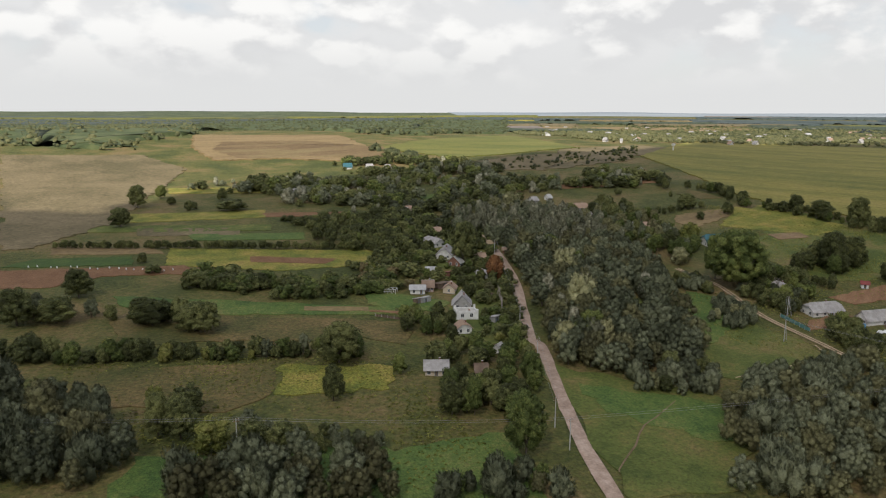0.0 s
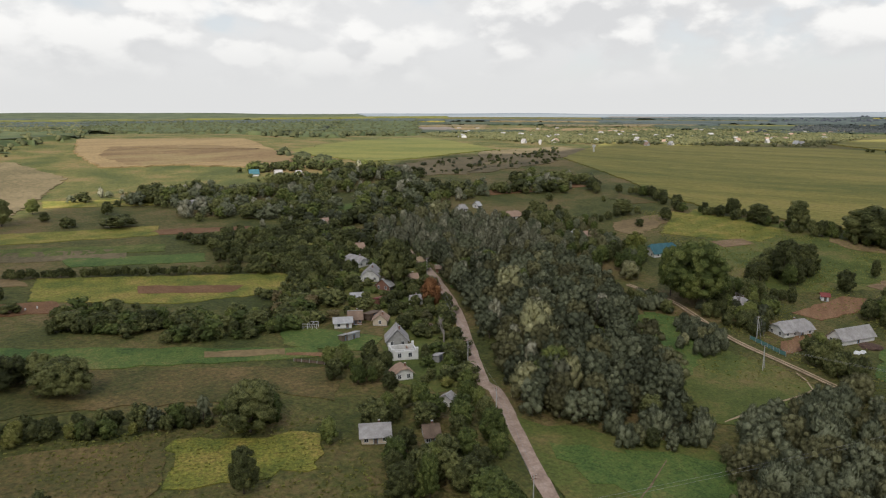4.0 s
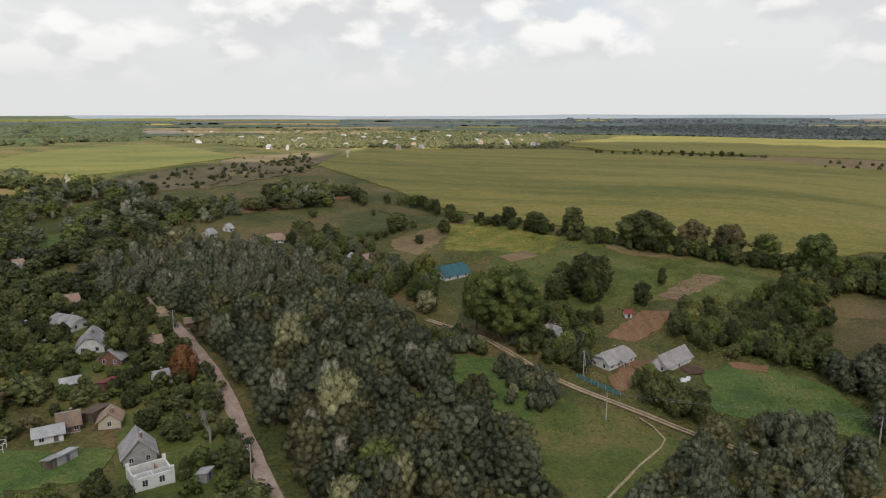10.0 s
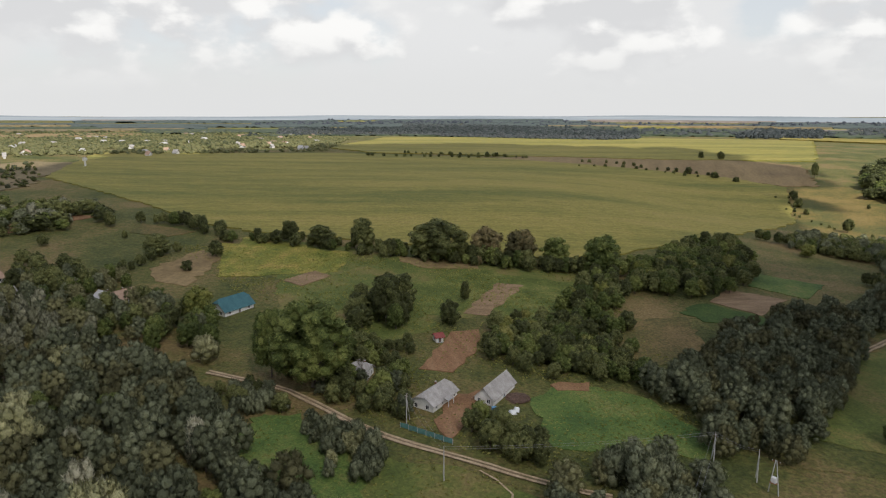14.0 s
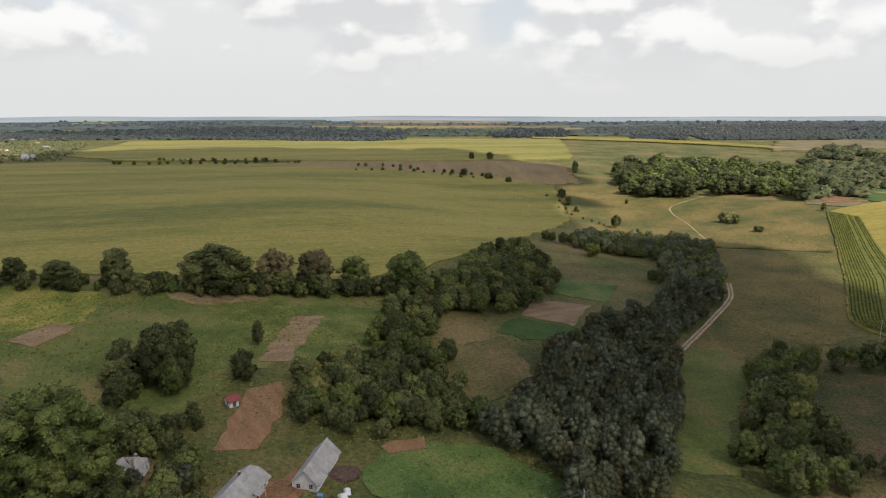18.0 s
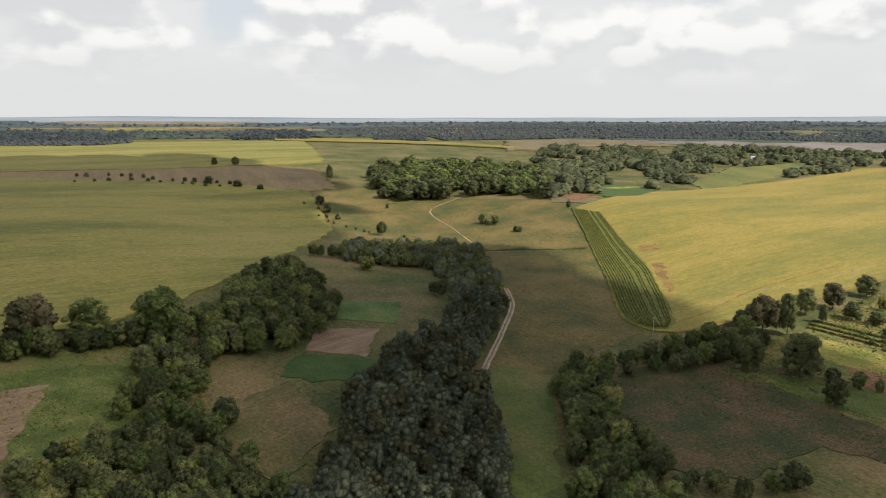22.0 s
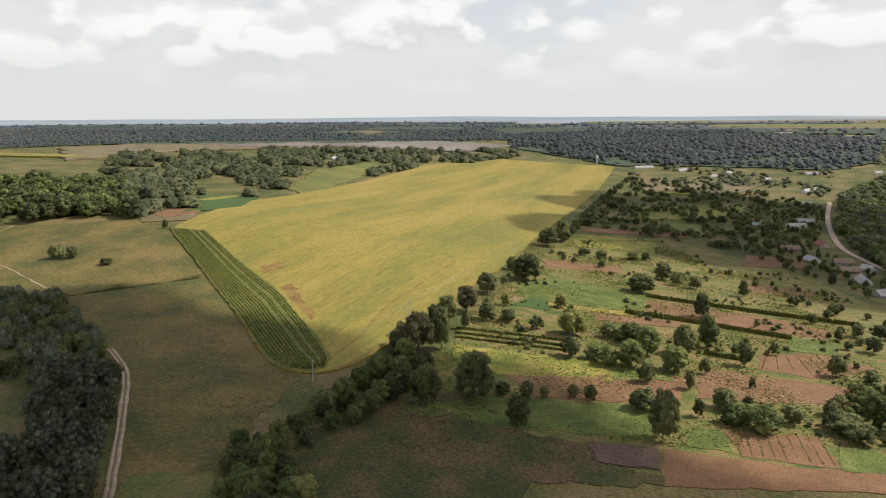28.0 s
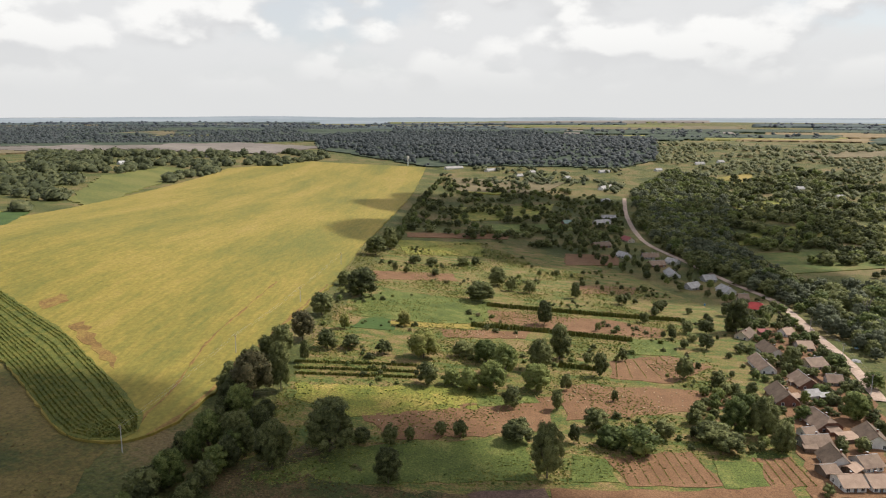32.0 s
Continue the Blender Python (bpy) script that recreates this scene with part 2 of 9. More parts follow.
M["slope"] = material("golden dry hillside grass", [(0.36, (0.064, 0.073, 0.018)), (0.44, (0.096, 0.088, 0.023)), (0.53, (0.133, 0.103, 0.028)), (0.64, (0.176, 0.128, 0.040))], 0.03, 10, fine=(0.5, 0.4), bump=0.3, bump_scale=1.1, speck=(0.8, 0.45))
M["soy"] = material("ripening soy field", [(0.34, (0.125, 0.131, 0.028)), (0.45, (0.186, 0.170, 0.038)), (0.55, (0.238, 0.206, 0.047)), (0.68, (0.280, 0.224, 0.063))], 0.014, 10, fine=(0.3, 0.45), bump=0.22, bump_scale=0.8, stretch=(0.3, 1.7, 1), turn=66, speck=(0.5, 0.3))
M["yellow"] = material("yellow crop field", [(0.34, (0.150, 0.142, 0.030)), (0.46, (0.208, 0.172, 0.034)), (0.56, (0.258, 0.198, 0.041)), (0.68, (0.300, 0.215, 0.058))], 0.012, 10, fine=(0.25, 0.4), bump=0.22, bump_scale=0.8, stretch=(0.3, 1.7, 1), turn=75, speck=(0.5, 0.28))
M["corn"] = material("maize leaves", [(0.3, (0.065, 0.086, 0.018)), (0.5, (0.111, 0.117, 0.022)), (0.7, (0.168, 0.148, 0.030))], 0.3, 6, fine=(2.0, 0.3), bump=0.3, speck=(1.6, 0.5))
M["soil"] = material("bare garden soil", [(0.3, (0.152, 0.077, 0.035)), (0.55, (0.201, 0.107, 0.051)), (0.75, (0.240, 0.137, 0.068))], 0.12, 8, fine=(1.5, 0.25), bump=0.15, bump_scale=3, speck=(1.9, 0.56))
M["pale_soil"] = material("pale dry garden soil", [(0.36, (0.190, 0.124, 0.065)), (0.5, (0.252, 0.168, 0.092)), (0.64, (0.302, 0.209, 0.119))], 0.12, 8, fine=(1.5, 0.25), bump=0.12, bump_scale=3, stretch=(0.5, 2.5, 1), turn=60, speck=(1.4, 0.35))
M["clay"] = material("reddish ploughed soil", [(0.3, (0.19, 0.098, 0.048)), (0.55, (0.265, 0.148, 0.074)), (0.75, (0.33, 0.20, 0.11))], 0.12, 8, fine=(1.5, 0.22), bump=0.15, bump_scale=3, stretch=(0.5, 2.5, 1), turn=-35, speck=(1.4, 0.35))
M["dark_soil"] = material("dark ploughed soil", [(0.3, (0.085, 0.052, 0.037)), (0.6, (0.125, 0.078, 0.055)), (0.8, (0.165, 0.11, 0.075))], 0.1, 8, fine=(1.2, 0.3), bump=0.2, bump_scale=2.5, speck=(1.2, 0.45))
M["fallow"] = material("weedy fallow ground", [(0.356, (0.046, 0.057, 0.014)), (0.486, (0.074, 0.071, 0.021)), (0.572, (0.108, 0.075, 0.030)), (0.68, (0.144, 0.096, 0.043))], 0.07, 10, fine=(0.9, 0.6), bump=0.3, bump_scale=1.5, speck=(1.4, 0.75))
M["crop"] = material("green vegetable crop", [(0.356, (0.069, 0.092, 0.017)), (0.536, (0.108, 0.130, 0.027)), (0.68, (0.182, 0.178, 0.048))], 0.1, 8, fine=(1.3, 0.3), bump=0.25, bump_scale=2, speck=(1.6, 0.63))
M["weeds"] = material("yellow-green weeds", [(0.356, (0.120, 0.140, 0.024)), (0.5, (0.201, 0.194, 0.034)), (0.644, (0.304, 0.233, 0.059))], 0.08, 8, fine=(0.9, 0.3), bump=0.3, bump_scale=1.5, speck=(1.4, 0.7))
M["clover"] = material("dark green clover", [(0.3, (0.0371, 0.07, 0.0148)), (0.6, (0.0615, 0.1, 0.0207)), (0.8, (0.0901, 0.12, 0.0296))], 0.1, 7, fine=(1.0, 0.2), bump=0.2, speck=(1.2, 0.35))
M["road"] = material("pale dirt road", [(0.3, (0.29, 0.205, 0.15)), (0.5, (0.41, 0.30, 0.225)), (0.7, (0.50, 0.385, 0.30))], 0.25, 8, fine=(2.2, 0.25), bump=0.06, bump_scale=3, speck=(1.2, 0.25))
M["track"] = material("sandy wheel track", [(0.3, (0.28, 0.205, 0.12)), (0.5, (0.40, 0.30, 0.185)), (0.7, (0.49, 0.385, 0.25))], 0.4, 7, fine=(3, 0.25), bump=0.05, bump_scale=4, speck=(1.5, 0.3))
M["trodden"] = material("trodden brown earth", [(0.34, (0.120, 0.098, 0.045)), (0.5, (0.190, 0.135, 0.078)), (0.66, (0.265, 0.185, 0.120))], 0.22, 8, fine=(1.8, 0.4), bump=0.06, bump_scale=4, speck=(1.6, 0.35))
M["bark"] = material("grey brown bark", two((0.07, 0.055, 0.04), (0.16, 0.13, 0.10)), 2.0, 6, bump=0.05, stretch=(1, 1, 0.25))
M["dead_wood"] = material("bleached dead wood", two((0.22, 0.19, 0.16), (0.36, 0.32, 0.28)), 2.0, 6, stretch=(1, 1, 0.3))


def leaves(name, dark, mid, light, uneven=0.4):
    up = lambda c: (c[0] * 2.42, c[1] * 2.0, c[2] * 2.25)
    return material(name, [(0.26, up(dark)), (0.5, up(mid)), (0.74, up(light))], 0.10, 2, rough=0.7, fine=(0.8, 0.22), per_object=0.34, per_island=uneven, translucent=0.25, specular=0.25,
                    bump=0.2, bump_scale=2.6, speck=(2.6, 0.36))


M["leaf_willow"] = leaves("grey green willow leaves", (0.0325, 0.044, 0.021), (0.059, 0.079, 0.039), (0.105, 0.134, 0.069), 0.24)
M["leaf_silver"] = leaves("pale willow leaves", (0.088, 0.106, 0.044), (0.140, 0.166, 0.072), (0.205, 0.236, 0.112))
M["leaf_plume"] = leaves("silvery willow leaves", (0.070, 0.086, 0.046), (0.134, 0.160, 0.094), (0.220, 0.252, 0.160), 0.28)
M["leaf_olive"] = leaves("brownish olive willow leaves", (0.037, 0.043, 0.017), (0.066, 0.077, 0.031), (0.108, 0.126, 0.053), 0.24)
M["leaf_dark"] = leaves("dark green leaves", (0.024, 0.033, 0.010), (0.048, 0.065, 0.019), (0.098, 0.122, 0.038))
M["leaf_green"] = leaves("mid green leaves", (0.030, 0.048, 0.011), (0.058, 0.088, 0.020), (0.108, 0.142, 0.036))
M["leaf_lime"] = leaves("yellow green leaves", (0.056, 0.076, 0.015), (0.104, 0.128, 0.028), (0.136, 0.152, 0.043))
M["leaf_autumn"] = leaves("rusty autumn leaves", (0.072, 0.040, 0.014), (0.120, 0.068, 0.024), (0.168, 0.104, 0.040))
M["leaf_rust"] = leaves("browning green leaves", (0.038, 0.042, 0.016), (0.068, 0.071, 0.027), (0.112, 0.106, 0.044))
# shaded copy: the dark between far crowns is put into the colour
M["canopy_far"] = material("forest canopy with painted shade", [(0.3, (0.023, 0.038, 0.021)), (0.5, (0.048, 0.065, 0.036)), (0.7, (0.086, 0.100, 0.060))], 0.05, 9, bump=0.6, bump_scale=0.07)
# lit copy of the far canopy, sunlight put into its green
M["canopy_green"] = material("forest canopy with painted sun", [(0.36, (0.040, 0.056, 0.020)), (0.5, (0.070, 0.090, 0.034)), (0.64, (0.110, 0.126, 0.050))], 0.03, 9, bump=0.6, bump_scale=0.09)
# the bluish haze of distance is mixed into this canopy colour
M["canopy_haze"] = material("far canopy with painted haze", [(0.3, (0.045, 0.060, 0.054)), (0.5, (0.062, 0.080, 0.072)), (0.7, (0.085, 0.103, 0.090))], 0.03, 8, bump=0.6, bump_scale=0.05)
M["leaf_dry"] = leaves("dry grass blades", (0.06, 0.052, 0.024), (0.10, 0.082, 0.038), (0.14, 0.115, 0.06))
# shaded copy: unlit sides, cloud shade and haze are put into the leaf colour
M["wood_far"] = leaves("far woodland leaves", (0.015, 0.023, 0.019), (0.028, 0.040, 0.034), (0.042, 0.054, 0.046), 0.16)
# lit copy of the far leaves, brightened in colour as if sunlit
M["wood_green"] = leaves("far woodland leaves with painted sun", (0.024, 0.034, 0.013), (0.047, 0.062, 0.023), (0.083, 0.098, 0.037), 0.25)
# far leaf colour with distance haze painted in
M["wood_haze"] = leaves("far leaves with painted haze", (0.016, 0.024, 0.026), (0.027, 0.037, 0.039), (0.036, 0.045, 0.046), 0.16)

M["white_wall"] = material("whitewashed plaster", [(0.3, (0.56, 0.54, 0.50)), (0.6, (0.74, 0.73, 0.69)), (0.8, (0.80, 0.79, 0.76))], 0.5, 7, fine=(4, 0.2), bump=0.01, bump_scale=12)
M["cream_wall"] = material("cream plaster", [(0.3, (0.48, 0.40, 0.29)), (0.6, (0.60, 0.52, 0.40)), (0.8, (0.66, 0.58, 0.47))], 0.5, 7, fine=(4, 0.2), bump=0.01, bump_scale=12)
M["brick_wall"] = material("red brick", [(0.3, (0.17, 0.085, 0.06)), (0.6, (0.25, 0.125, 0.085)), (0.8, (0.32, 0.17, 0.12))], 1.2, 7, fine=(8, 0.35), bump=0.02, bump_scale=10)
M["grey_wall"] = material("grey weathered plaster", [(0.3, (0.26, 0.25, 0.24)), (0.6, (0.38, 0.37, 0.35)), (0.8, (0.45, 0.44, 0.42))], 0.6, 7, fine=(4, 0.25), bump=0.01, bump_scale=12)
M["plank_wall"] = material("dark weathered boards", two((0.10, 0.07, 0.05), (0.20, 0.15, 0.11)), 1.5, 6, stretch=(1, 1, 0.2), bump=0.02, bump_scale=8)


def roofing(name, dark, light, rough=0.8):
    return material(name, [(0.3, dark), (0.55, tuple((a + b) / 2 for a, b in zip(dark, light))), (0.75, light)], 0.45, 8, rough=rough, fine=(3.0, 0.35), bump=0.03, bump_scale=6)


M["slate"] = roofing("grey asbestos slate", (0.25, 0.235, 0.215), (0.48, 0.45, 0.42))
M["slate_brown"] = roofing("brownish weathered slate", (0.173, 0.118, 0.082), (0.313, 0.221, 0.156))
M["slate_pink"] = roofing("pinkish faded slate", (0.292, 0.196, 0.135), (0.454, 0.319, 0.230))
M["slate_dark"] = roofing("dark slate", (0.108, 0.076, 0.052), (0.221, 0.157, 0.108))
M["slate_white"] = roofing("pale lichen slate", (0.34, 0.33, 0.31), (0.55, 0.54, 0.52))
M["teal_roof"] = roofing("teal metal sheet", (0.035, 0.105, 0.12), (0.065, 0.17, 0.185), 0.5)
M["green_roof"] = roofing("green painted sheet", (0.10, 0.15, 0.12), (0.19, 0.25, 0.20), 0.6)
M["red_roof"] = roofing("red metal tiles", (0.30, 0.035, 0.035), (0.50, 0.07, 0.06), 0.5)
M["maroon_roof"] = roofing("dull red painted sheet", (0.19, 0.045, 0.04), (0.30, 0.085, 0.07), 0.6)
M["concrete"] = material("grey concrete", two((0.36, 0.35, 0.33), (0.52, 0.51, 0.48)), 0.8, 6, bump=0.01, bump_scale=10)
M["pumpkin"] = material("pale orange pumpkin rind", two((0.55, 0.36, 0.16), (0.72, 0.60, 0.40)), 0.9, 3, rough=0.5, per_island=0.8)
M["glass"] = material("dark window glass", two((0.02, 0.024, 0.03), (0.05, 0.055, 0.065)), 0.5, 3, rough=0.08, specular=0.6)
M["white_paint"] = material("white painted wood", two((0.66, 0.65, 0.63), (0.80, 0.80, 0.78)), 1.5, 5, rough=0.5)
M["blue_paint"] = material("blue paint", two((0.08, 0.22, 0.38), (0.14, 0.32, 0.50)), 1.5, 5, rough=0.5)
M["teal_paint"] = material("faded teal fence paint", two((0.07, 0.17, 0.16), (0.12, 0.24, 0.22)), 0.8, 5, rough=0.6)
M["wire"] = material("dull aluminium wire", two((0.26, 0.26, 0.26), (0.38, 0.38, 0.38)), 3.0, 2, rough=0.5)
M["rust"] = material("rusty iron", two((0.16, 0.07, 0.035), (0.28, 0.14, 0.075)), 2.0, 6, rough=0.8)
M["pond"] = material("pale pond water", two((0.20, 0.23, 0.25), (0.26, 0.29, 0.31)), 0.02, 3, rough=0.12, specular=0.6)
M["cloud"] = material("cloud vapour", two((0.86, 0.87, 0.89), (0.95, 0.95, 0.95)), 0.004, 4, rough=1.0, translucent=0.55, clear=0.44)
M["cloud_dense"] = material("dense cloud vapour", two((0.86, 0.87, 0.89), (0.95, 0.95, 0.95)), 0.004, 4, rough=1.0, translucent=0.4, clear=0.37)
M["wood_ridge"] = material("far green wooded ridge", [(0.36, (0.045, 0.062, 0.030)), (0.5, (0.078, 0.096, 0.046)), (0.64, (0.120, 0.134, 0.066))], 0.012, 10, rough=1.0, bump=6.0, bump_scale=0.03, stretch=(1, 1, 5))
# pale blue of distance haze is put straight into the ridge colour
M["distance"] = material("far distance with painted haze", two((0.19, 0.225, 0.24), (0.29, 0.32, 0.33)), 0.0011, 6, rough=1.0, stretch=(1, 1, 12))


# ---- ground form ----
BROAD = [(0, 200, 230, -3.3), (250, 350, 230, 0.0), (330, 60, 230, -11.5), (600, -50, 230, -11.4), (250, -300, 230, -10.7), (480, -350, 230, 17.2), (700, 250, 230, -5.5), (100, -50, 230, 3.0), (450, 480, 230, -7.4), (-150, 450, 230, -15.6), (820, -300, 230, -3.8), (200, 150, 230, -13.7), (400, 230, 230, 6.6), (200, -650, 480, -50.5), (-300, 700, 480, 13.8), (950, 300, 480, 13.4), (500, 900, 480, -0.2), (1300, -100, 480, 6.0), (800, -800, 480, -2.7), (-200, -200, 480, -6.7), (100, 1000, 480, 22.5)]
LOCAL = [(640, 0, 110, -15.6), (610, -160, 110, 14.6), (310, -70, 120, 4.0), (560, 190, 130, 10.1), (50, 680, 200, -18.1), (260, -460, 150, -4.8), (380, -180, 100, 3.0)]


def ease(t):
    t = np.clip(t, 0, 1)
    return t * t * (3 - 2 * t)


def heights(x, y):
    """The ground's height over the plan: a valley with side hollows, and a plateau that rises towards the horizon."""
    x, y = np.asarray(x, float), np.asarray(y, float)
    near = 24.0 + sum(a * np.exp(-((x - cx) ** 2 + (y - cy) ** 2) / (2 * s * s)) for cx, cy, s, a in BROAD + LOCAL)
    r = np.hypot(x - 250, y - 50)
    k = ease((r - 1000) / 1200)
    far = 30 + 48 * np.clip((r - 1800) / 3100, 0, 1) + 6 * np.sin(x / 610 + 1.3) * np.sin(y / 730 + 0.4) * ease((r - 1500) / 1000)
    return near * (1 - k) + far * k


def height(x, y):
    return float(heights(x, y))


# ---- building blocks ----
def mesh_of(name, verts, faces, mat, smooth=False, normals=None):
    """A mesh from corner places and faces of three or four corners; normals: the soft leaf directions of a crown, corner by corner."""
    me = bpy.data.meshes.new(name)
    v = np.asarray(verts, np.float32).reshape(-1, 3)
    if isinstance(faces, np.ndarray):
        counts = np.full(len(faces), faces.shape[1], np.int32)
        loops = faces.astype(np.int32).ravel()
    else:
        counts = np.array([len(f) for f in faces], np.int32)
        loops = np.fromiter((i for f in faces for i in f), np.int32, int(counts.sum()))
    me.vertices.add(len(v))
    me.vertices.foreach_set("co", v.ravel())
    me.loops.add(len(loops))
    me.loops.foreach_set("vertex_index", loops)
    me.polygons.add(len(counts))
    me.polygons.foreach_set("loop_start", np.r_[0, np.cumsum(counts)[:-1]].astype(np.int32))
    if smooth:
        me.polygons.foreach_set("use_smooth", np.ones(len(counts), bool))
    me.materials.append(mat)
    me.update(calc_edges=True)
    if normals is None:
        me.validate()
    else:
        soft = me.attributes.new("custom_normal", "FLOAT_VECTOR", "POINT")
        soft.data.foreach_set("vector", np.asarray(normals, np.float32).ravel())
        me.update()
    return me


def place(name, me, parent=None, m=None, label=""):
    ob = new(name, me)
    if parent is not None:
        ob.parent = parent
    if m is not None:
        ob.matrix_basis = m
    return tagged(ob, label)


def part(name, bm, mat, parent, label=""):
    """Links a bmesh as one mesh object under a thing or under a part."""
    me = bpy.data.meshes.new(name)
    bm.to_mesh(me)
    bm.free()
    me.materials.append(mat)
    ob = new(name, me)
    ob.parent = parent
    return tagged(ob, label)


def box(x0, y0, z0, x1, y1, z1, bm=None):
    bm = bm or bmesh.new()
    v = [bm.verts.new(p) for p in ((x0, y0, z0), (x1, y0, z0), (x1, y1, z0), (x0, y1, z0), (x0, y0, z1), (x1, y0, z1), (x1, y1, z1), (x0, y1, z1))]
    for f in ((3, 2, 1, 0), (4, 5, 6, 7), (0, 1, 5, 4), (1, 2, 6, 5), (2, 3, 7, 6), (3, 0, 4, 7)):
        bm.faces.new([v[i] for i in f])
    return bm


def slab(points, thick, bm=None):
    """A plate from a loop of corners, thickened downwards."""
    bm = bm or bmesh.new()
    top = [bm.verts.new(p) for p in points]
    low = [bm.verts.new((p[0], p[1], p[2] - thick)) for p in points]
    bm.faces.new(top)
    bm.faces.new(low[::-1])
    for i in range(len(points)):
        j = (i + 1) % len(points)
        bm.faces.new((top[i], low[i], low[j], top[j]))
    return bm


def tube(a, b, ra, rb, sides=6, bm=None):
    bm = bm or bmesh.new()
    a, b = Vector(a), Vector(b)
    q = (b - a).to_track_quat("Z", "Y")
    rings = [[bm.verts.new(p + q @ Vector((r * math.cos(k * math.tau / sides), r * math.sin(k * math.tau / sides), 0))) for k in range(sides)] for p, r in ((a, ra), (b, rb))]
    for k in range(sides):
        j = (k + 1) % sides
        bm.faces.new((rings[0][k], rings[0][j], rings[1][j], rings[1][k]))
    bm.faces.new(rings[0][::-1])
    bm.faces.new(rings[1])
    return bm


def inside(px, py, poly):
    hit = np.zeros(np.shape(px), bool)
    for (x0, y0), (x1, y1) in zip(poly, poly[1:] + poly[:1]):
        if y0 != y1:
            hit ^= ((y0 > py) != (y1 > py)) & (px < (x1 - x0) * (py - y0) / (y1 - y0) + x0)
    return hit


# ---- ground sheet ----
def ground_sheet():
    """One sheet to the horizon: fine over the valley, coarser outwards."""
    steps = [0]
    while steps[-1] < 5200:
        d = steps[-1]
        steps.append(d + (9 if d < 700 else 14 if d < 1000 else 0.03 * d))
    ax = np.array([-v for v in steps[:0:-1]] + steps)
    gx, gy = np.meshgrid(ax + 250, ax + 50)
    gz = heights(gx, gy)
    n = len(ax)
    verts = np.stack([gx, gy, gz], -1).reshape(-1, 3)
    i = np.arange(n * n).reshape(n, n)
    faces = np.stack([i[:-1, :-1], i[:-1, 1:], i[1:, 1:], i[1:, :-1]], -1).reshape(-1, 4)
    return tagged(place("ground", mesh_of("ground", verts, faces, M["grass"], True)), "rough green and brown grassland over a shallow valley", "ground", kind="structure")


ground_sheet()
FIELDS = []


def field(name, mat, corners, label, category="field", lift=0.25, ragged=1.0, crop=0.0):
    """A plot draped over the ground inside the loop of corners, with an uneven border; crop: how high its plants stand."""
    rng = random.Random(len(FIELDS) * 7 + 3)
    FIELDS.append(name)
    loop = []
    for (x0, y0), (x1, y1) in zip(corners, corners[1:] + corners[:1]):
        d = math.hypot(x1 - x0, y1 - y0)
        k = max(1, int(d / (4 if d < 160 else 9)))
        for s in range(k):
            j = ragged if s else 0.3 * ragged
            loop.append((x0 + (x1 - x0) * s / k + rng.uniform(-j, j), y0 + (y1 - y0) * s / k + rng.uniform(-j, j)))
    bm = bmesh.new()
    vs = [bm.verts.new((x, y, 0)) for x, y in loop]
    face = bm.faces.new(vs)
    bmesh.ops.triangulate(bm, faces=[face])
    size = max(max(p[0] for p in loop) - min(p[0] for p in loop), max(p[1] for p in loop) - min(p[1] for p in loop))
    far = math.hypot(loop[0][0] - 250, loop[0][1] - 50)
    unit = max(10, size / (45 if far < 1600 else 24))
    x0, x1 = min(p[0] for p in loop), max(p[0] for p in loop)
    y0, y1 = min(p[1] for p in loop), max(p[1] for p in loop)
    for k in range(1, int((x1 - x0) / unit) + 1):
        g = bm.verts[:] + bm.edges[:] + bm.faces[:]
        bmesh.ops.bisect_plane(bm, geom=g, plane_co=(x0 + k * unit, 0, 0), plane_no=(1, 0, 0))
    for k in range(1, int((y1 - y0) / unit) + 1):
        g = bm.verts[:] + bm.edges[:] + bm.faces[:]
        bmesh.ops.bisect_plane(bm, geom=g, plane_co=(0, y0 + k * unit, 0), plane_no=(0, 1, 0))
    if bm.faces and sum(f.normal.z for f in bm.faces) < 0:
        bmesh.ops.reverse_faces(bm, faces=bm.faces[:])
    raise_by = lift + crop + max(0, far - 700) * 0.0017
    zs = heights([v.co.x for v in bm.verts], [v.co.y for v in bm.verts])
    for v, z in zip(bm.verts, zs):
        v.co.z = z + (raise_by if far < 1600 or not v.is_boundary else -0.5)
    rim = [e for e in bm.edges if e.is_boundary] if far < 1600 else []
    for e in rim:
        e.smooth = False
    out = bmesh.ops.extrude_edge_only(bm, edges=rim) if rim else {"geom": []}
    for v in out["geom"]:
        if isinstance(v, bmesh.types.BMVert):
            v.co.z -= raise_by + 0.6
    for f in bm.faces:
        f.smooth = True
    me = bpy.data.meshes.new(name)
    bm.to_mesh(me)
    bm.free()
    me.materials.append(M[mat])
    return tagged(place(name, me), label, category, kind="structure")


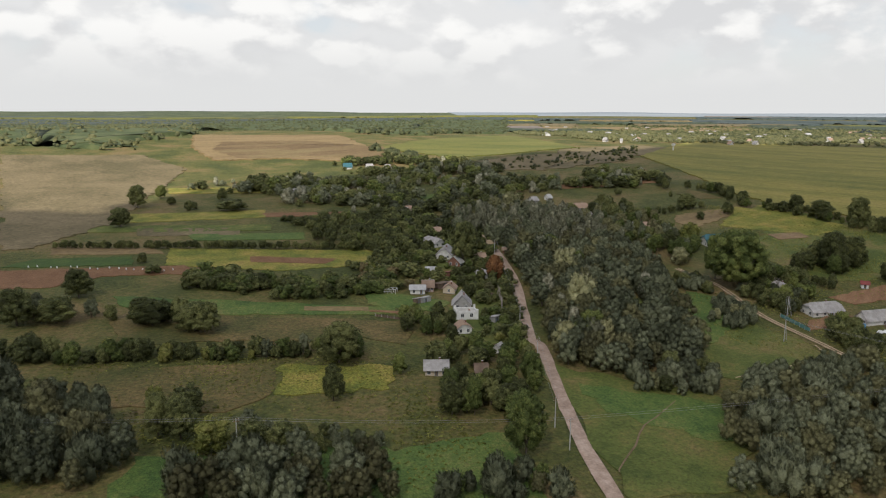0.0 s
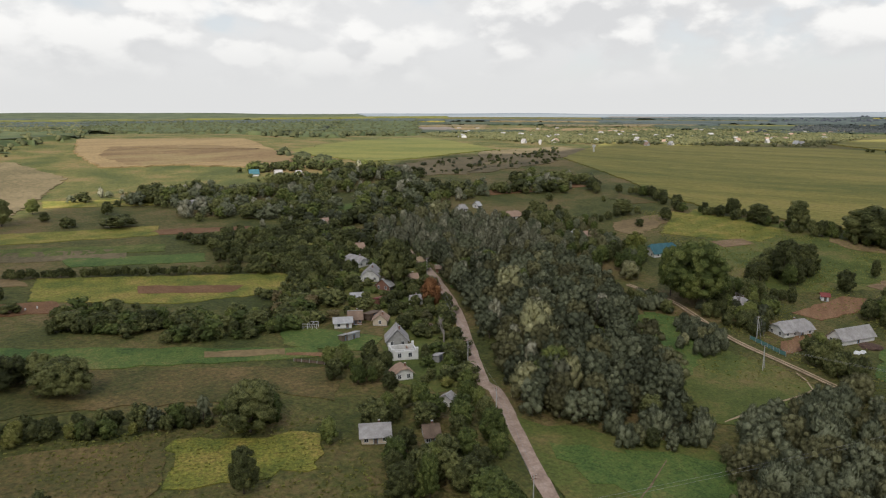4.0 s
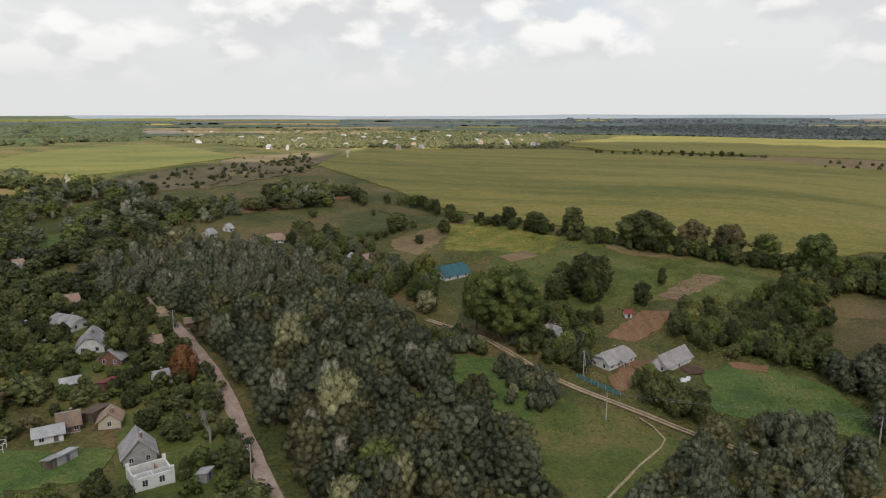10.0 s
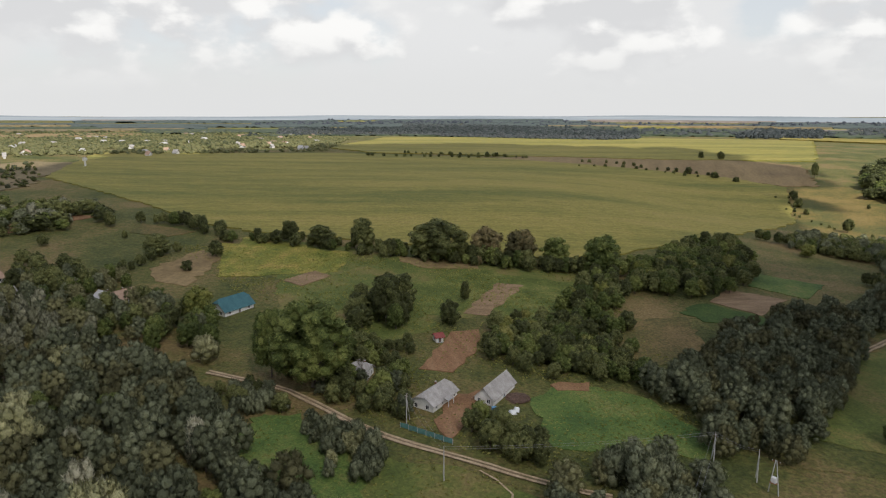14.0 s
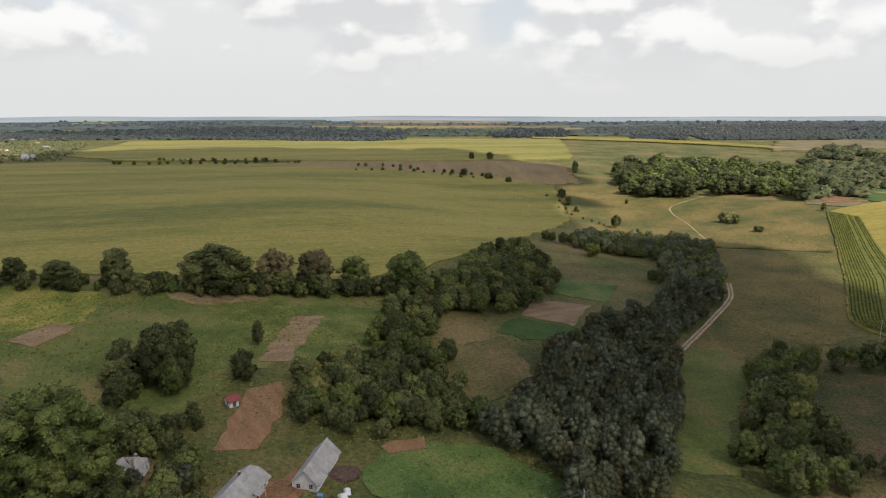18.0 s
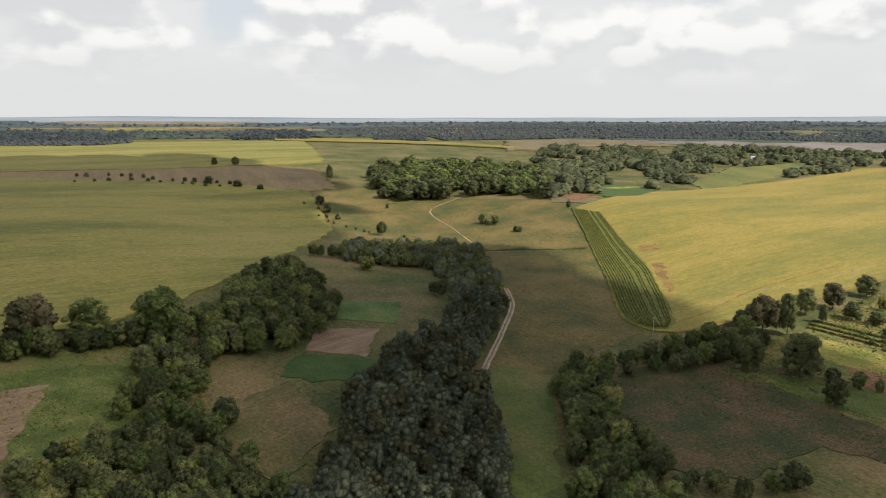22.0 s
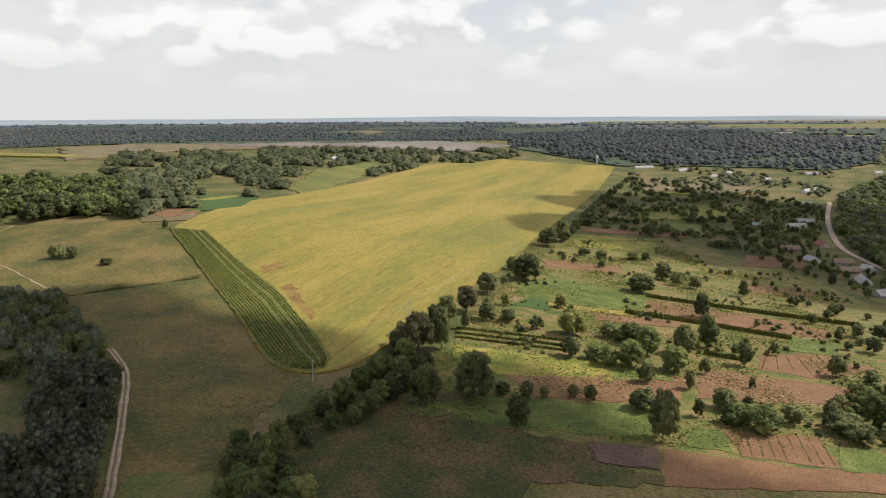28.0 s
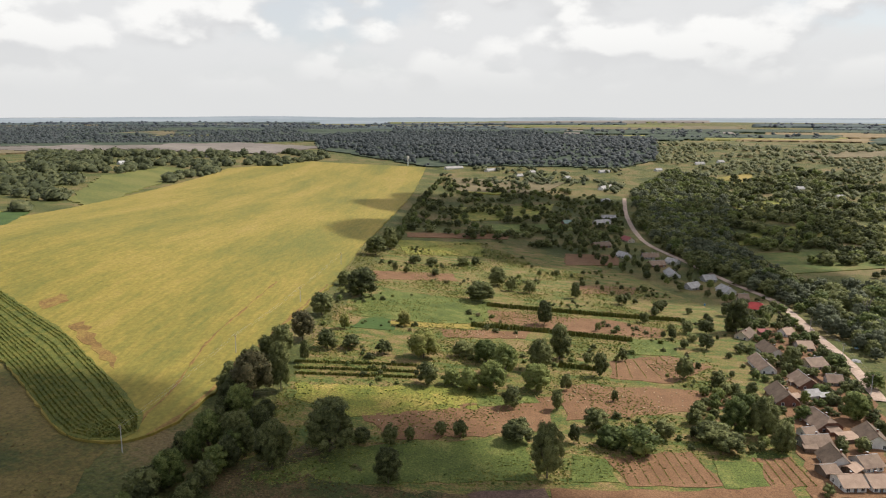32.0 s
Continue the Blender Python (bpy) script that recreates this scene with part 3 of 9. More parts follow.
def ribbon(name, mat, line, width, label, category="road", lift=0.3, uneven=0.35, kind="structure", aside=0.0):
    """A worn way along a line of points, draped over the ground."""
    rng = random.Random(len(line) * 13 + int(line[0][0]))
    pts = []
    for k in range(len(line) - 1):
        p0, p1, p2, p3 = (Vector(line[min(max(k + o, 0), len(line) - 1)]) for o in (-1, 0, 1, 2))
        n = max(2, int((p2 - p1).length / 5))
        for s in range(n):
            t = s / n
            pts.append(0.5 * (2 * p1 + (p2 - p0) * t + (2 * p0 - 5 * p1 + 4 * p2 - p3) * t * t + (3 * p1 - p0 - 3 * p2 + p3) * t ** 3))
    pts.append(Vector(line[-1]))
    rows = []
    for k, p in enumerate(pts):
        d = (pts[min(k + 1, len(pts) - 1)] - pts[max(k - 1, 0)]).normalized()
        side = Vector((-d.y, d.x))
        p = p + side * (aside + rng.uniform(-0.06, 0.06))
        a, b = (width / 2 + rng.uniform(-uneven, uneven) for _ in "ab")
        rows.append([p + side * a, p + side * a * 0.4, p - side * b * 0.4, p - side * b])
        if width > 2:
            KEEP.append((p.x, p.y, width / 2 + (2.6 if width < 3 else 0.6)))
    verts, faces = [], []
    for k, r in enumerate(rows):
        for j, q in enumerate(r):
            verts.append((q.x, q.y, height(q.x, q.y) + (lift if 0 < j < 3 else lift - 0.12)))
        if k:
            for j in range(3):
                i = 4 * k + j
                faces.append((i - 4, i - 3, i + 1, i))
    return tagged(place(name, mesh_of(name, verts, faces, M[mat], True)), label, category, kind=kind)


# ---- trees ----
ICO = bmesh.new()
bmesh.ops.create_icosphere(ICO, subdivisions=1, radius=1)
ICO.verts.index_update()
ICO_V = np.array([v.co[:] for v in ICO.verts])
ICO_F = np.array([[v.index for v in f.verts] for f in ICO.faces])
ICO.free()


def clumps(rs, lumps, per, leaf, core=0.8, feather=False, tall=1.0):
    """Leaf sprays round a set of lumps (x, y, z, r): a dense inner form and many small blades over it, lit as soft tufts."""
    shape = np.array((1.0, 1.0, tall))
    cx = np.array([l[:3] for l in lumps])
    middle = cx.mean(0) - (0, 0, 0.2 * np.ptp(cx[:, 2]) + 0.02)
    vs, fs, ns, at = [], [], [], 0

    def soft(d, out, up):
        n = d * 0.95 + out * 0.6 + (0, 0, up)
        return n / np.linalg.norm(n, axis=1)[:, None]

    for x, y, z, r in lumps:
        c = np.array((x, y, z))
        v = ICO_V * (r * core * rs.uniform(0.8, 1.12, (len(ICO_V), 1))) * shape + c
        o = v - middle
        vs.append(v)
        ns.append(soft(ICO_V, o / np.linalg.norm(o, axis=1)[:, None], 0.05))
        fs.append(ICO_F + at)
        at += len(v)
        d = rs.normal(size=(per, 3))
        d /= np.linalg.norm(d, axis=1)[:, None]
        out = c - middle
        d[d @ out < -0.3 * np.linalg.norm(out)] *= -1
        p = c + d * shape * (r * rs.uniform(0.72, 1.12, (per, 1)) * np.where(rs.uniform(size=(per, 1)) < 0.12, 1.2, 1.0))
        flat = d + rs.normal(scale=0.6, size=(per, 3)) + (0, 0, 0.2)
        flat /= np.linalg.norm(flat, axis=1)[:, None]
        u = np.cross(flat, rs.normal(size=(per, 3)))
        u /= np.linalg.norm(u, axis=1)[:, None]
        w = np.cross(flat, u)
        if feather:                                # shoots that rise outwards
            u = d * 0.6 + rs.normal(scale=0.35, size=(per, 3)) + (0, 0, 0.95)
            u /= np.linalg.norm(u, axis=1)[:, None]
            w = np.cross(u, flat + rs.normal(scale=0.4, size=(per, 3)))
            w *= 0.7 / np.maximum(np.linalg.norm(w, axis=1), 0.1)[:, None]
            u *= 1.15
        q = leaf * rs.uniform(0.5, 1.35, (per, 1))
        o = p - middle
        n = soft(d, o / np.linalg.norm(o, axis=1)[:, None], 0.1) + rs.normal(scale=0.26, size=(per, 3))
        n /= np.linalg.norm(n, axis=1)[:, None]
        a, b, e = p - u * q * 0.9 + w * q * 0.6, p - u * q * 0.7 - w * q * 0.65, p + u * q * 1.2
        turned = (np.cross(b - a, e - a) * n).sum(1) < 0
        a[turned], b[turned] = b[turned].copy(), a[turned].copy()
        vs.append(np.stack([a, b, e], 1).reshape(-1, 3))
        ns.append(np.repeat(n, 3, axis=0))
        fs.append(np.arange(per * 3).reshape(-1, 3) + at)
        at += per * 3
    return np.concatenate(vs), np.concatenate(fs), np.concatenate(ns)


def tree_lumps(rs, n, spread, tall, base, size, top=1.0):
    """Lumps that fill a crown from base to 1, of unit height; top: how pointed it is."""
    deep = tall - base
    out = [(0, 0, base + 0.36 * deep, spread * 0.62), (0, 0, base + 0.62 * deep, spread * 0.55)] if n > 6 else []
    for k in range(n):
        h = (k + 0.5) / n
        ring = spread * max(0.02, 1 - ((h - 0.42) / 0.62) ** 2) ** 0.42 * (1 - 0.45 * (1 - 1 / top) * h)
        a = k * 2.39996 + rs.uniform(-0.5, 0.5)
        q = ring * rs.uniform(0.45, 1.0)
        out.append((q * math.cos(a), q * math.sin(a), base + (tall - base) * (0.08 + 0.84 * h) + rs.uniform(-0.03, 0.03), size * rs.uniform(0.75, 1.25) * (0.95 + 0.15 * (1 - h))))
    return out


def trunk_mesh(name, rs, girth, base, reach, mat, forks=5):
    bm = bmesh.new()
    tube((0, 0, -0.06), (rs.uniform(-0.02, 0.02), rs.uniform(-0.02, 0.02), base), girth, girth * 0.75, 7, bm)
    for k in range(forks):
        a = k * 2.4 + rs.uniform(0, 1)
        start = (0, 0, base * rs.uniform(0.55, 1.0))
        mid = (reach * 0.35 * math.cos(a), reach * 0.35 * math.sin(a), base + 0.16)
        tube(start, mid, girth * 0.5, girth * 0.3, 5, bm)
        tube(mid, (reach * 0.75 * math.cos(a + 0.3), reach * 0.75 * math.sin(a + 0.3), base + rs.uniform(0.3, 0.5)), girth * 0.3, girth * 0.08, 4, bm)
    me = bpy.data.meshes.new(name)
    bm.to_mesh(me)
    bm.free()
    me.materials.append(mat)
    return me


# kind: (leaf material, variants, lumps, blades a lump, spread, crown base, lump size, blade, point, how tall a lump is)
KINDS = {
    "willow": ("leaf_willow", 7, 34, 74, 0.35, 0.02, 0.102, 0.023, 1.2, 1.05),
    "olive": ("leaf_olive", 6, 34, 74, 0.36, 0.02, 0.102, 0.023, 1.2, 1.05),
    "plume": ("leaf_plume", 5, 20, 84, 0.23, 0.02, 0.10, 0.028, 1.7, 1.6),
    "silver": ("leaf_silver", 4, 40, 90, 0.33, 0.05, 0.098, 0.024, 1.2, 1.35),
    "dark": ("leaf_dark", 6, 32, 64, 0.35, 0.06, 0.122, 0.033, 1.12, 0.95),
    "green": ("leaf_green", 6, 32, 64, 0.36, 0.06, 0.12, 0.033, 1.12, 0.95),
    "grand_dark": ("leaf_dark", 3, 70, 110, 0.37, 0.06, 0.09, 0.019, 1.1, 0.95),
    "grand_green": ("leaf_green", 3, 70, 110, 0.38, 0.06, 0.09, 0.019, 1.1, 0.95),
    "giant_green": ("leaf_green", 2, 150, 120, 0.39, 0.05, 0.066, 0.0105, 1.1, 0.95),
    "lime": ("leaf_lime", 3, 20, 84, 0.34, 0.06, 0.15, 0.038, 1.2, 1.05),
    "autumn": ("leaf_autumn", 1, 24, 100, 0.33, 0.08, 0.14, 0.034, 1.3, 1.1),
    "rust": ("leaf_rust", 3, 26, 84, 0.35, 0.10, 0.135, 0.034, 1.15, 1.0),
    "poplar": ("leaf_dark", 2, 18, 90, 0.16, 0.06, 0.115, 0.034, 1.5, 1.4),
    "bush": ("leaf_dark", 5, 14, 74, 0.42, 0.02, 0.19, 0.052, 1.1, 0.95),
    "shrub": ("leaf_willow", 5, 15, 80, 0.40, 0.02, 0.18, 0.048, 1.15, 1.4),
    "green_bush": ("leaf_green", 5, 14, 74, 0.42, 0.02, 0.19, 0.052, 1.1, 0.95),
    "fruit": ("leaf_dark", 6, 20, 66, 0.40, 0.10, 0.15, 0.045, 1.05, 0.9),
}
LABELS = {
    "plume": "slender silvery willow with upright shoots",
    "olive": "olive brown willow with an upright billowing crown",
    "willow": "dense grey-green willow with a billowing rounded crown", "silver": "pale silvery willow with a full rounded crown",
    "dark": "dark green broad-leaved tree with a dense round crown", "green": "mid-green leafy tree with a full uneven crown",
    "lime": "small yellow-green tree with a loose crown", "autumn": "rusty orange autumn tree beside the dirt road",
    "rust": "tree with browning dull green leaves", "poplar": "tall slender dark green tree", "bush": "low dark green bush with uneven leafy outline",
    "shrub": "grey-green willow shrub with many stems", "green_bush": "low mid-green leafy bush",
    "fruit": "small round dark green fruit tree with a short trunk",
}
NAMES = {"willow": "willow", "olive": "olive_willow", "plume": "silver_willow", "silver": "pale_willow", "dark": "broadleaf_tree", "green": "green_tree", "lime": "young_tree", "autumn": "autumn_tree", "rust": "browning_tree",
         "poplar": "poplar", "bush": "bush", "shrub": "willow_shrub", "green_bush": "garden_bush", "fruit": "fruit_tree"}
STOCK = {}
GREY_FIELD = [(1300, -870), (1727, -900), (1420, -1180), (1200, -1320), (950, -1270), (960, -1080), (1110, -1020)]
TAN_FIELD = [(1600, -600), (1730, -890), (1300, -860), (1340, -660), (1215, -400)]
GLADES = [[(179.6, 478.5), (194.6, 477.3), (177.1, 436.9), (166.3, 431.8)], [(176.7, 394.0), (184.4, 391.5), (175.2, 370.7), (166.9, 373.1)]]
HAMLET_PLOT = [(786, -426), (936, -626), (968, -785), (910, -778), (796, -537), (711, -379)]
HAMLET_CROP = [(761, -268), (773, -308), (723, -326), (658, -251), (653, -210)]
FAR_BANDS = [[(1860, -1853), (1810, -2074), (1590, -2073), (1450, -1850), (1604, -1791), (1701, -1662)], [(1439, -1974), (1329, -2185), (1235, -2387), (1072, -1987), (1179, -1877), (1219, -1730)],
             [(1761, -1417), (1731, -1677), (1528, -1660), (1550, -1471)]]
CLEAR = [GREY_FIELD, TAN_FIELD, HAMLET_PLOT, HAMLET_CROP] + FAR_BANDS + GLADES         # fields and glades that stay free of woods: loops of corners
KEEP = []                                       # round plots that stay free of scattered plants: x, y, reach


def free(x, y, room=0.0):
    return all((x - a) ** 2 + (y - b) ** 2 > (r + room) ** 2 for a, b, r in KEEP)




def stock(kind, far=False):
    if (kind, far) not in STOCK:
        leaf, variants, n, per, spread, base, size, blade, top, lump = KINDS[kind]
        if far:
            n, per, size, blade = n * 6 // 10, per * 4 // 10, size * 1.22, blade * 1.5
        made = []
        for k in range(variants):
            rs = np.random.RandomState(17 * k + len(kind) * 5)
            v, f, soft = clumps(rs, tree_lumps(rs, n, spread * rs.uniform(0.85, 1.1), 0.98, base + 0.1, size, top), per, blade, feather=kind in ("willow", "olive", "silver", "shrub", "plume"), tall=lump)
            crown = mesh_of("crown", v, f, M[leaf], normals=soft)
            made.append((trunk_mesh("trunk", rs, 0.022 if kind not in ("bush", "shrub", "green_bush") else 0.018, base + 0.16, spread, M["bark"]), crown, (v, f, soft)))
        STOCK[kind, far] = made
    return STOCK[kind, far]


def tree(kind, x, y, tall, wide=None, group="", label="", rng=random, name=""):
    """One tree or bush: its trunk and its crown, at a height and a width in metres."""
    made = stock("giant_green" if kind == "green" and tall > 20 else "grand_" + kind if kind in ("dark", "green") and tall > 9 else kind)
    k = rng.randrange(len(made))
    bushy = kind in ("bush", "shrub", "green_bush")
    natural = KINDS[kind][4] * 2 + KINDS[kind][6] * 1.6
    flat = (wide / (tall * natural)) if wide else rng.uniform(0.88, 1.15)
    if bushy:
        top = new(NAMES[kind], made[k][1])
    else:
        top = new("tall_tree" if kind == "dark" and tall > 7.2 else name if name and kind == "dark" else NAMES[kind])
    tagged(top, label or LABELS[kind], "bush" if bushy else "tree", group)
    top.matrix_basis = Matrix.Translation((x, y, height(x, y))) @ Matrix.Rotation(rng.uniform(0, math.tau), 4, "Z") @ Matrix.Diagonal((tall * flat, tall * flat, tall, 1))
    if not bushy:
        place("trunk", made[k][0], top)
        place("crown", made[k][1], top)
    return top


def drift(x, y, size=34.0):
    """Uneven growth, from about -2 to 2: woods stand in drifts with clearings between."""
    return np.sin(x / size + 2.1 * np.sin(y / size / 1.7)) + np.sin(y / size * 1.3 + 1.9 * np.sin(x / size / 1.4) + 1.0)


def spots(corners, gap, rng, room):
    """Uneven places, about a gap apart, inside the loop of corners and clear of houses and roads."""
    x0, x1 = min(p[0] for p in corners), max(p[0] for p in corners)
    y0, y1 = min(p[1] for p in corners), max(p[1] for p in corners)
    y, odd = y0, 0
    while y <= y1:
        x = x0 + (gap / 2 if odd else 0)
        while x <= x1:
            px, py = x + rng.uniform(-0.45, 0.45) * gap, y + rng.uniform(-0.45, 0.45) * gap
            if inside(px, py, corners) and free(px, py, room) and not any(inside(px, py, g) for g in GLADES):
                yield px, py
            x += gap
        y, odd = y + gap * 0.87, 1 - odd


def grove(kinds, corners, gap, low, high, group, seed=0, room=0.6):
    """Trees spread unevenly over a stretch of ground; kinds: names with weights."""
    rng = random.Random(seed + 11)
    names, weights = list(kinds), list(kinds.values())
    for px, py in spots(corners, gap, rng, room):
        tree(rng.choices(names, weights)[0], px, py, rng.uniform(low, high), group=group, rng=rng)


def standing(v, soft, x, y, z, wide, tall, a):
    """A crown's corners and leaf directions, turned, scaled and set down at a place."""
    c, s = math.cos(a), math.sin(a)
    put = np.stack([(v[:, 0] * c - v[:, 1] * s) * wide + x, (v[:, 0] * s + v[:, 1] * c) * wide + y, v[:, 2] * tall + z], -1)
    return put, np.stack([soft[:, 0] * c - soft[:, 1] * s, soft[:, 0] * s + soft[:, 1] * c, soft[:, 2]], -1)


def thicket(name, kinds, corners, gap, low, high, label, seed=0, room=0.6, far=False, size=16.0):
    """A dense wood whose trees cannot be told apart: all their crowns and stems as one mass, one mesh for each leaf colour."""
    rng = random.Random(seed + 11)
    names, weights = list(kinds), list(kinds.values())
    bag = {}
    for px, py in spots(corners, gap, rng, room):
        if far and drift(px, py, size) + rng.gauss(0, 0.5) < far - 1.5:
            continue
        kind = rng.choices(names, weights)[0]
        crown = rng.choice(stock(kind, far))[2]
        bag.setdefault(kind, []).append((px, py, rng.uniform(low, high) * rng.choice((0.75, 0.9, 1, 1, 1.15)), rng.uniform(1.2, 1.7) if far else rng.uniform(0.85, 1.15), rng.uniform(0, 6.28), crown))
    top = None
    for kind, rows in bag.items():
        vs, fs, ns, at = [], [], [], 0
        for px, py, tall, flat, a, (v, f, soft) in rows:
            put, turn = standing(v, soft, px, py, height(px, py), tall * flat, tall, a)
            vs.append(put)
            ns.append(turn)
            fs.append(f + at)
            at += len(v)
        me = mesh_of(name, np.concatenate(vs), np.concatenate(fs), M[KINDS[kind][0]], normals=np.concatenate(ns))
        if top is None:
            top = tagged(place(name, me), label, "woodland", kind="stuff")
        else:
            place("paler_crowns" if kind in ("silver", "plume") else "other_crowns", me, top)
    return top


def line_of_trees(kinds, line, gap, low, high, group, wander=1.5, seed=0):
    """Trees in a row along a line of points."""
    rng = random.Random(seed + 29)
    names, weights = list(kinds), list(kinds.values())
    for (x0, y0), (x1, y1) in zip(line, line[1:]):
        d = math.hypot(x1 - x0, y1 - y0)
        n = max(1, round(d / gap))
        for k in range(n):
            t = (k + rng.uniform(-0.25, 0.25)) / n
            px, py = x0 + (x1 - x0) * t + rng.uniform(-wander, wander), y0 + (y1 - y0) * t + rng.uniform(-wander, wander)
            if free(px, py, 0.5):
                tree(rng.choices(names, weights)[0], px, py, rng.uniform(low, high), group=group, rng=rng, name="hedge_tree")


def woodland(name, corners, gap, low, high, label, mat="wood_far", seed=0, lumps=3, per=9, open_at=-9.0):
    """A far wood as one mass of small crowns."""
    rs = np.random.RandomState(seed + 5)
    x0, x1 = min(p[0] for p in corners), max(p[0] for p in corners)
    y0, y1 = min(p[1] for p in corners), max(p[1] for p in corners)
    gx, gy = np.meshgrid(np.arange(x0, x1, gap), np.arange(y0, y1, gap))
    px, py = gx.ravel() + rs.uniform(-0.8, 0.8, gx.size) * gap, gy.ravel() + rs.uniform(-0.8, 0.8, gx.size) * gap
    keep = inside(px, py, corners) & (drift(px, py) + rs.normal(scale=0.35, size=px.size) > open_at)
    for loop in CLEAR:
        keep &= ~inside(px, py, loop)
    px, py = px[keep], py[keep]
    pz = heights(px, py)
    if not len(px):
        return None
    vs, fs, ns, at = [], [], [], 0
    protos = [clumps(rs, tree_lumps(rs, lumps, 0.3, 0.9, 0.25, 0.36, 1.15), per, 0.13, 0.95) for k in range(5)]
    for x, y, z in zip(px, py, pz):
        v, f, soft = protos[rs.randint(5)]
        h = rs.uniform(low, high) * rs.choice((0.55, 0.7, 0.85, 1.0, 1.05))
        put, turn = standing(v, soft, x, y, z - 0.1 * h, h * rs.uniform(1.1, 1.7), h, rs.uniform(0, 6.28))
        turn = turn * 0.6 + (0, 0, 0.45)
        vs.append(put)
        ns.append(turn / np.linalg.norm(turn, axis=1)[:, None])
        fs.append(f + at)
        at += len(v)
    me = mesh_of(name, np.concatenate(vs), np.concatenate(fs), M[mat], normals=np.concatenate(ns))
    return tagged(place(name, me), label, "woodland", kind="stuff")


def bare_tree(x, y, tall, wide, label):
    """A leafless tree: a trunk that forks three times into thin bleached twigs."""
    rng = random.Random(int(x * 7 + y))
    top = tagged(new("dead_tree"), label, "tree")
    top.matrix_basis = pose(x, y, height(x, y))
    bm = bmesh.new()

    def grow(p, d, length, r, depth):
        q = p + d * length
        tube(p, q, r, r * 0.6, 5 if depth < 2 else 3, bm)
        if depth < 4:
            for k in range(3 if depth < 3 else 4):
                e = (d + Vector((rng.uniform(-1, 1), rng.uniform(-1, 1), rng.uniform(-0.1, 0.6))) * (0.55 * wide / tall + 0.25)).normalized()
                grow(p + d * length * rng.uniform(0.55, 1.0), e, length * rng.uniform(0.5, 0.75), r * 0.5, depth + 1)

    grow(Vector((0, 0, -0.2)), Vector((0, 0, 1)), tall * 0.36, 0.028 * tall, 0)
    part("branchwork", bm, M["dead_wood"], top)
    return top


def maize(name, line, rows, gap, tall, label, mat="corn", seed=1, dense=0.55):
    """Standing maize: rows of leaning blades along a line."""
    rs = np.random.RandomState(seed)
    vs, fs, at = [], [], 0
    for (x0, y0), (x1, y1) in zip(line, line[1:]):
        d = np.array((x1 - x0, y1 - y0))
        ln = np.hypot(*d)
        d = d / ln
        for r in range(rows):
            off = (r - (rows - 1) / 2) * gap
            n = int(ln / dense)
            t = (np.arange(n) + rs.uniform(-0.4, 0.4, n)) / n * ln
            px, py = x0 + d[0] * t - d[1] * off, y0 + d[1] * t + d[0] * off
            pz = heights(px, py)
            for b in range(2):
                a = rs.uniform(0, 6.28, n)
                h = tall * rs.uniform(0.7, 1.1, n)
                w = 0.3 * rs.uniform(0.7, 1.4, n)
                ux, uy = np.cos(a) * w, np.sin(a) * w
                lx, ly = rs.uniform(-0.22, 0.22, n), rs.uniform(-0.22, 0.22, n)
                q = np.stack([np.stack([px - ux, py - uy, pz + 0.1], -1), np.stack([px + ux, py + uy, pz + 0.1], -1), np.stack([px + ux * 0.8 + lx, py + uy * 0.8 + ly, pz + h], -1), np.stack([px - ux * 0.8 + lx, py - uy * 0.8 + ly, pz + h * 0.9], -1)], 1)
                vs.append(q.reshape(-1, 3))
                fs += [tuple(k) for k in (np.arange(n)[:, None] * 4 + at + np.arange(4)).tolist()]
                at += 4 * n
    return tagged(place(name, mesh_of(name, np.concatenate(vs), fs, M[mat])), label, "maize", kind="stuff")


def tufts(name, corners, gap, size, mat, label, seed=0):
    """Loose weeds and grass tufts over a stretch of ground, as many small upright blades."""
    rs = np.random.RandomState(seed)
    x0, x1 = min(p[0] for p in corners), max(p[0] for p in corners)
    y0, y1 = min(p[1] for p in corners), max(p[1] for p in corners)
    n = int((x1 - x0) * (y1 - y0) / gap ** 2)
    px, py = rs.uniform(x0, x1, n), rs.uniform(y0, y1, n)
    # they stand in drifts
    drift = np.sin(px / 9.0 + 2 * np.sin(py / 23.0)) + np.sin(py / 11.0 + 2 * np.sin(px / 17.0)) + rs.normal(scale=0.9, size=n)
    keep = inside(px, py, corners) & (drift > 0.3)
    for a, b, r in KEEP:
        if x0 - 20 < a < x1 + 20 and y0 - 20 < b < y1 + 20:
            keep &= (px - a) ** 2 + (py - b) ** 2 > (r + 0.5) ** 2
    px, py = px[keep], py[keep]
    n = len(px)
    pz = heights(px, py) + 0.15
    vs, fs, at = [], [], 0
    for b in range(3):
        a = rs.uniform(0, 6.28, n)
        s = size * rs.uniform(0.5, 1.5, n)
        ux, uy = np.cos(a) * s, np.sin(a) * s
        ox, oy = rs.uniform(-0.5, 0.5, n) * s, rs.uniform(-0.5, 0.5, n) * s
        h = s * rs.uniform(0.4, 1.0, n)
        q = np.stack([np.stack([px - ux, py - uy, pz], -1), np.stack([px + ux, py + uy, pz], -1), np.stack([px + ux * 0.6 + ox, py + uy * 0.6 + oy, pz + h], -1), np.stack([px - ux * 0.6 + ox, py - uy * 0.6 + oy, pz + h * 0.8], -1)], 1)
        vs.append(q.reshape(-1, 3))
        fs += [tuple(k) for k in (np.arange(n)[:, None] * 4 + at + np.arange(4)).tolist()]
        at += 4 * n
    return tagged(place(name, mesh_of(name, np.concatenate(vs), fs, M[mat])), label, "grass", kind="stuff")


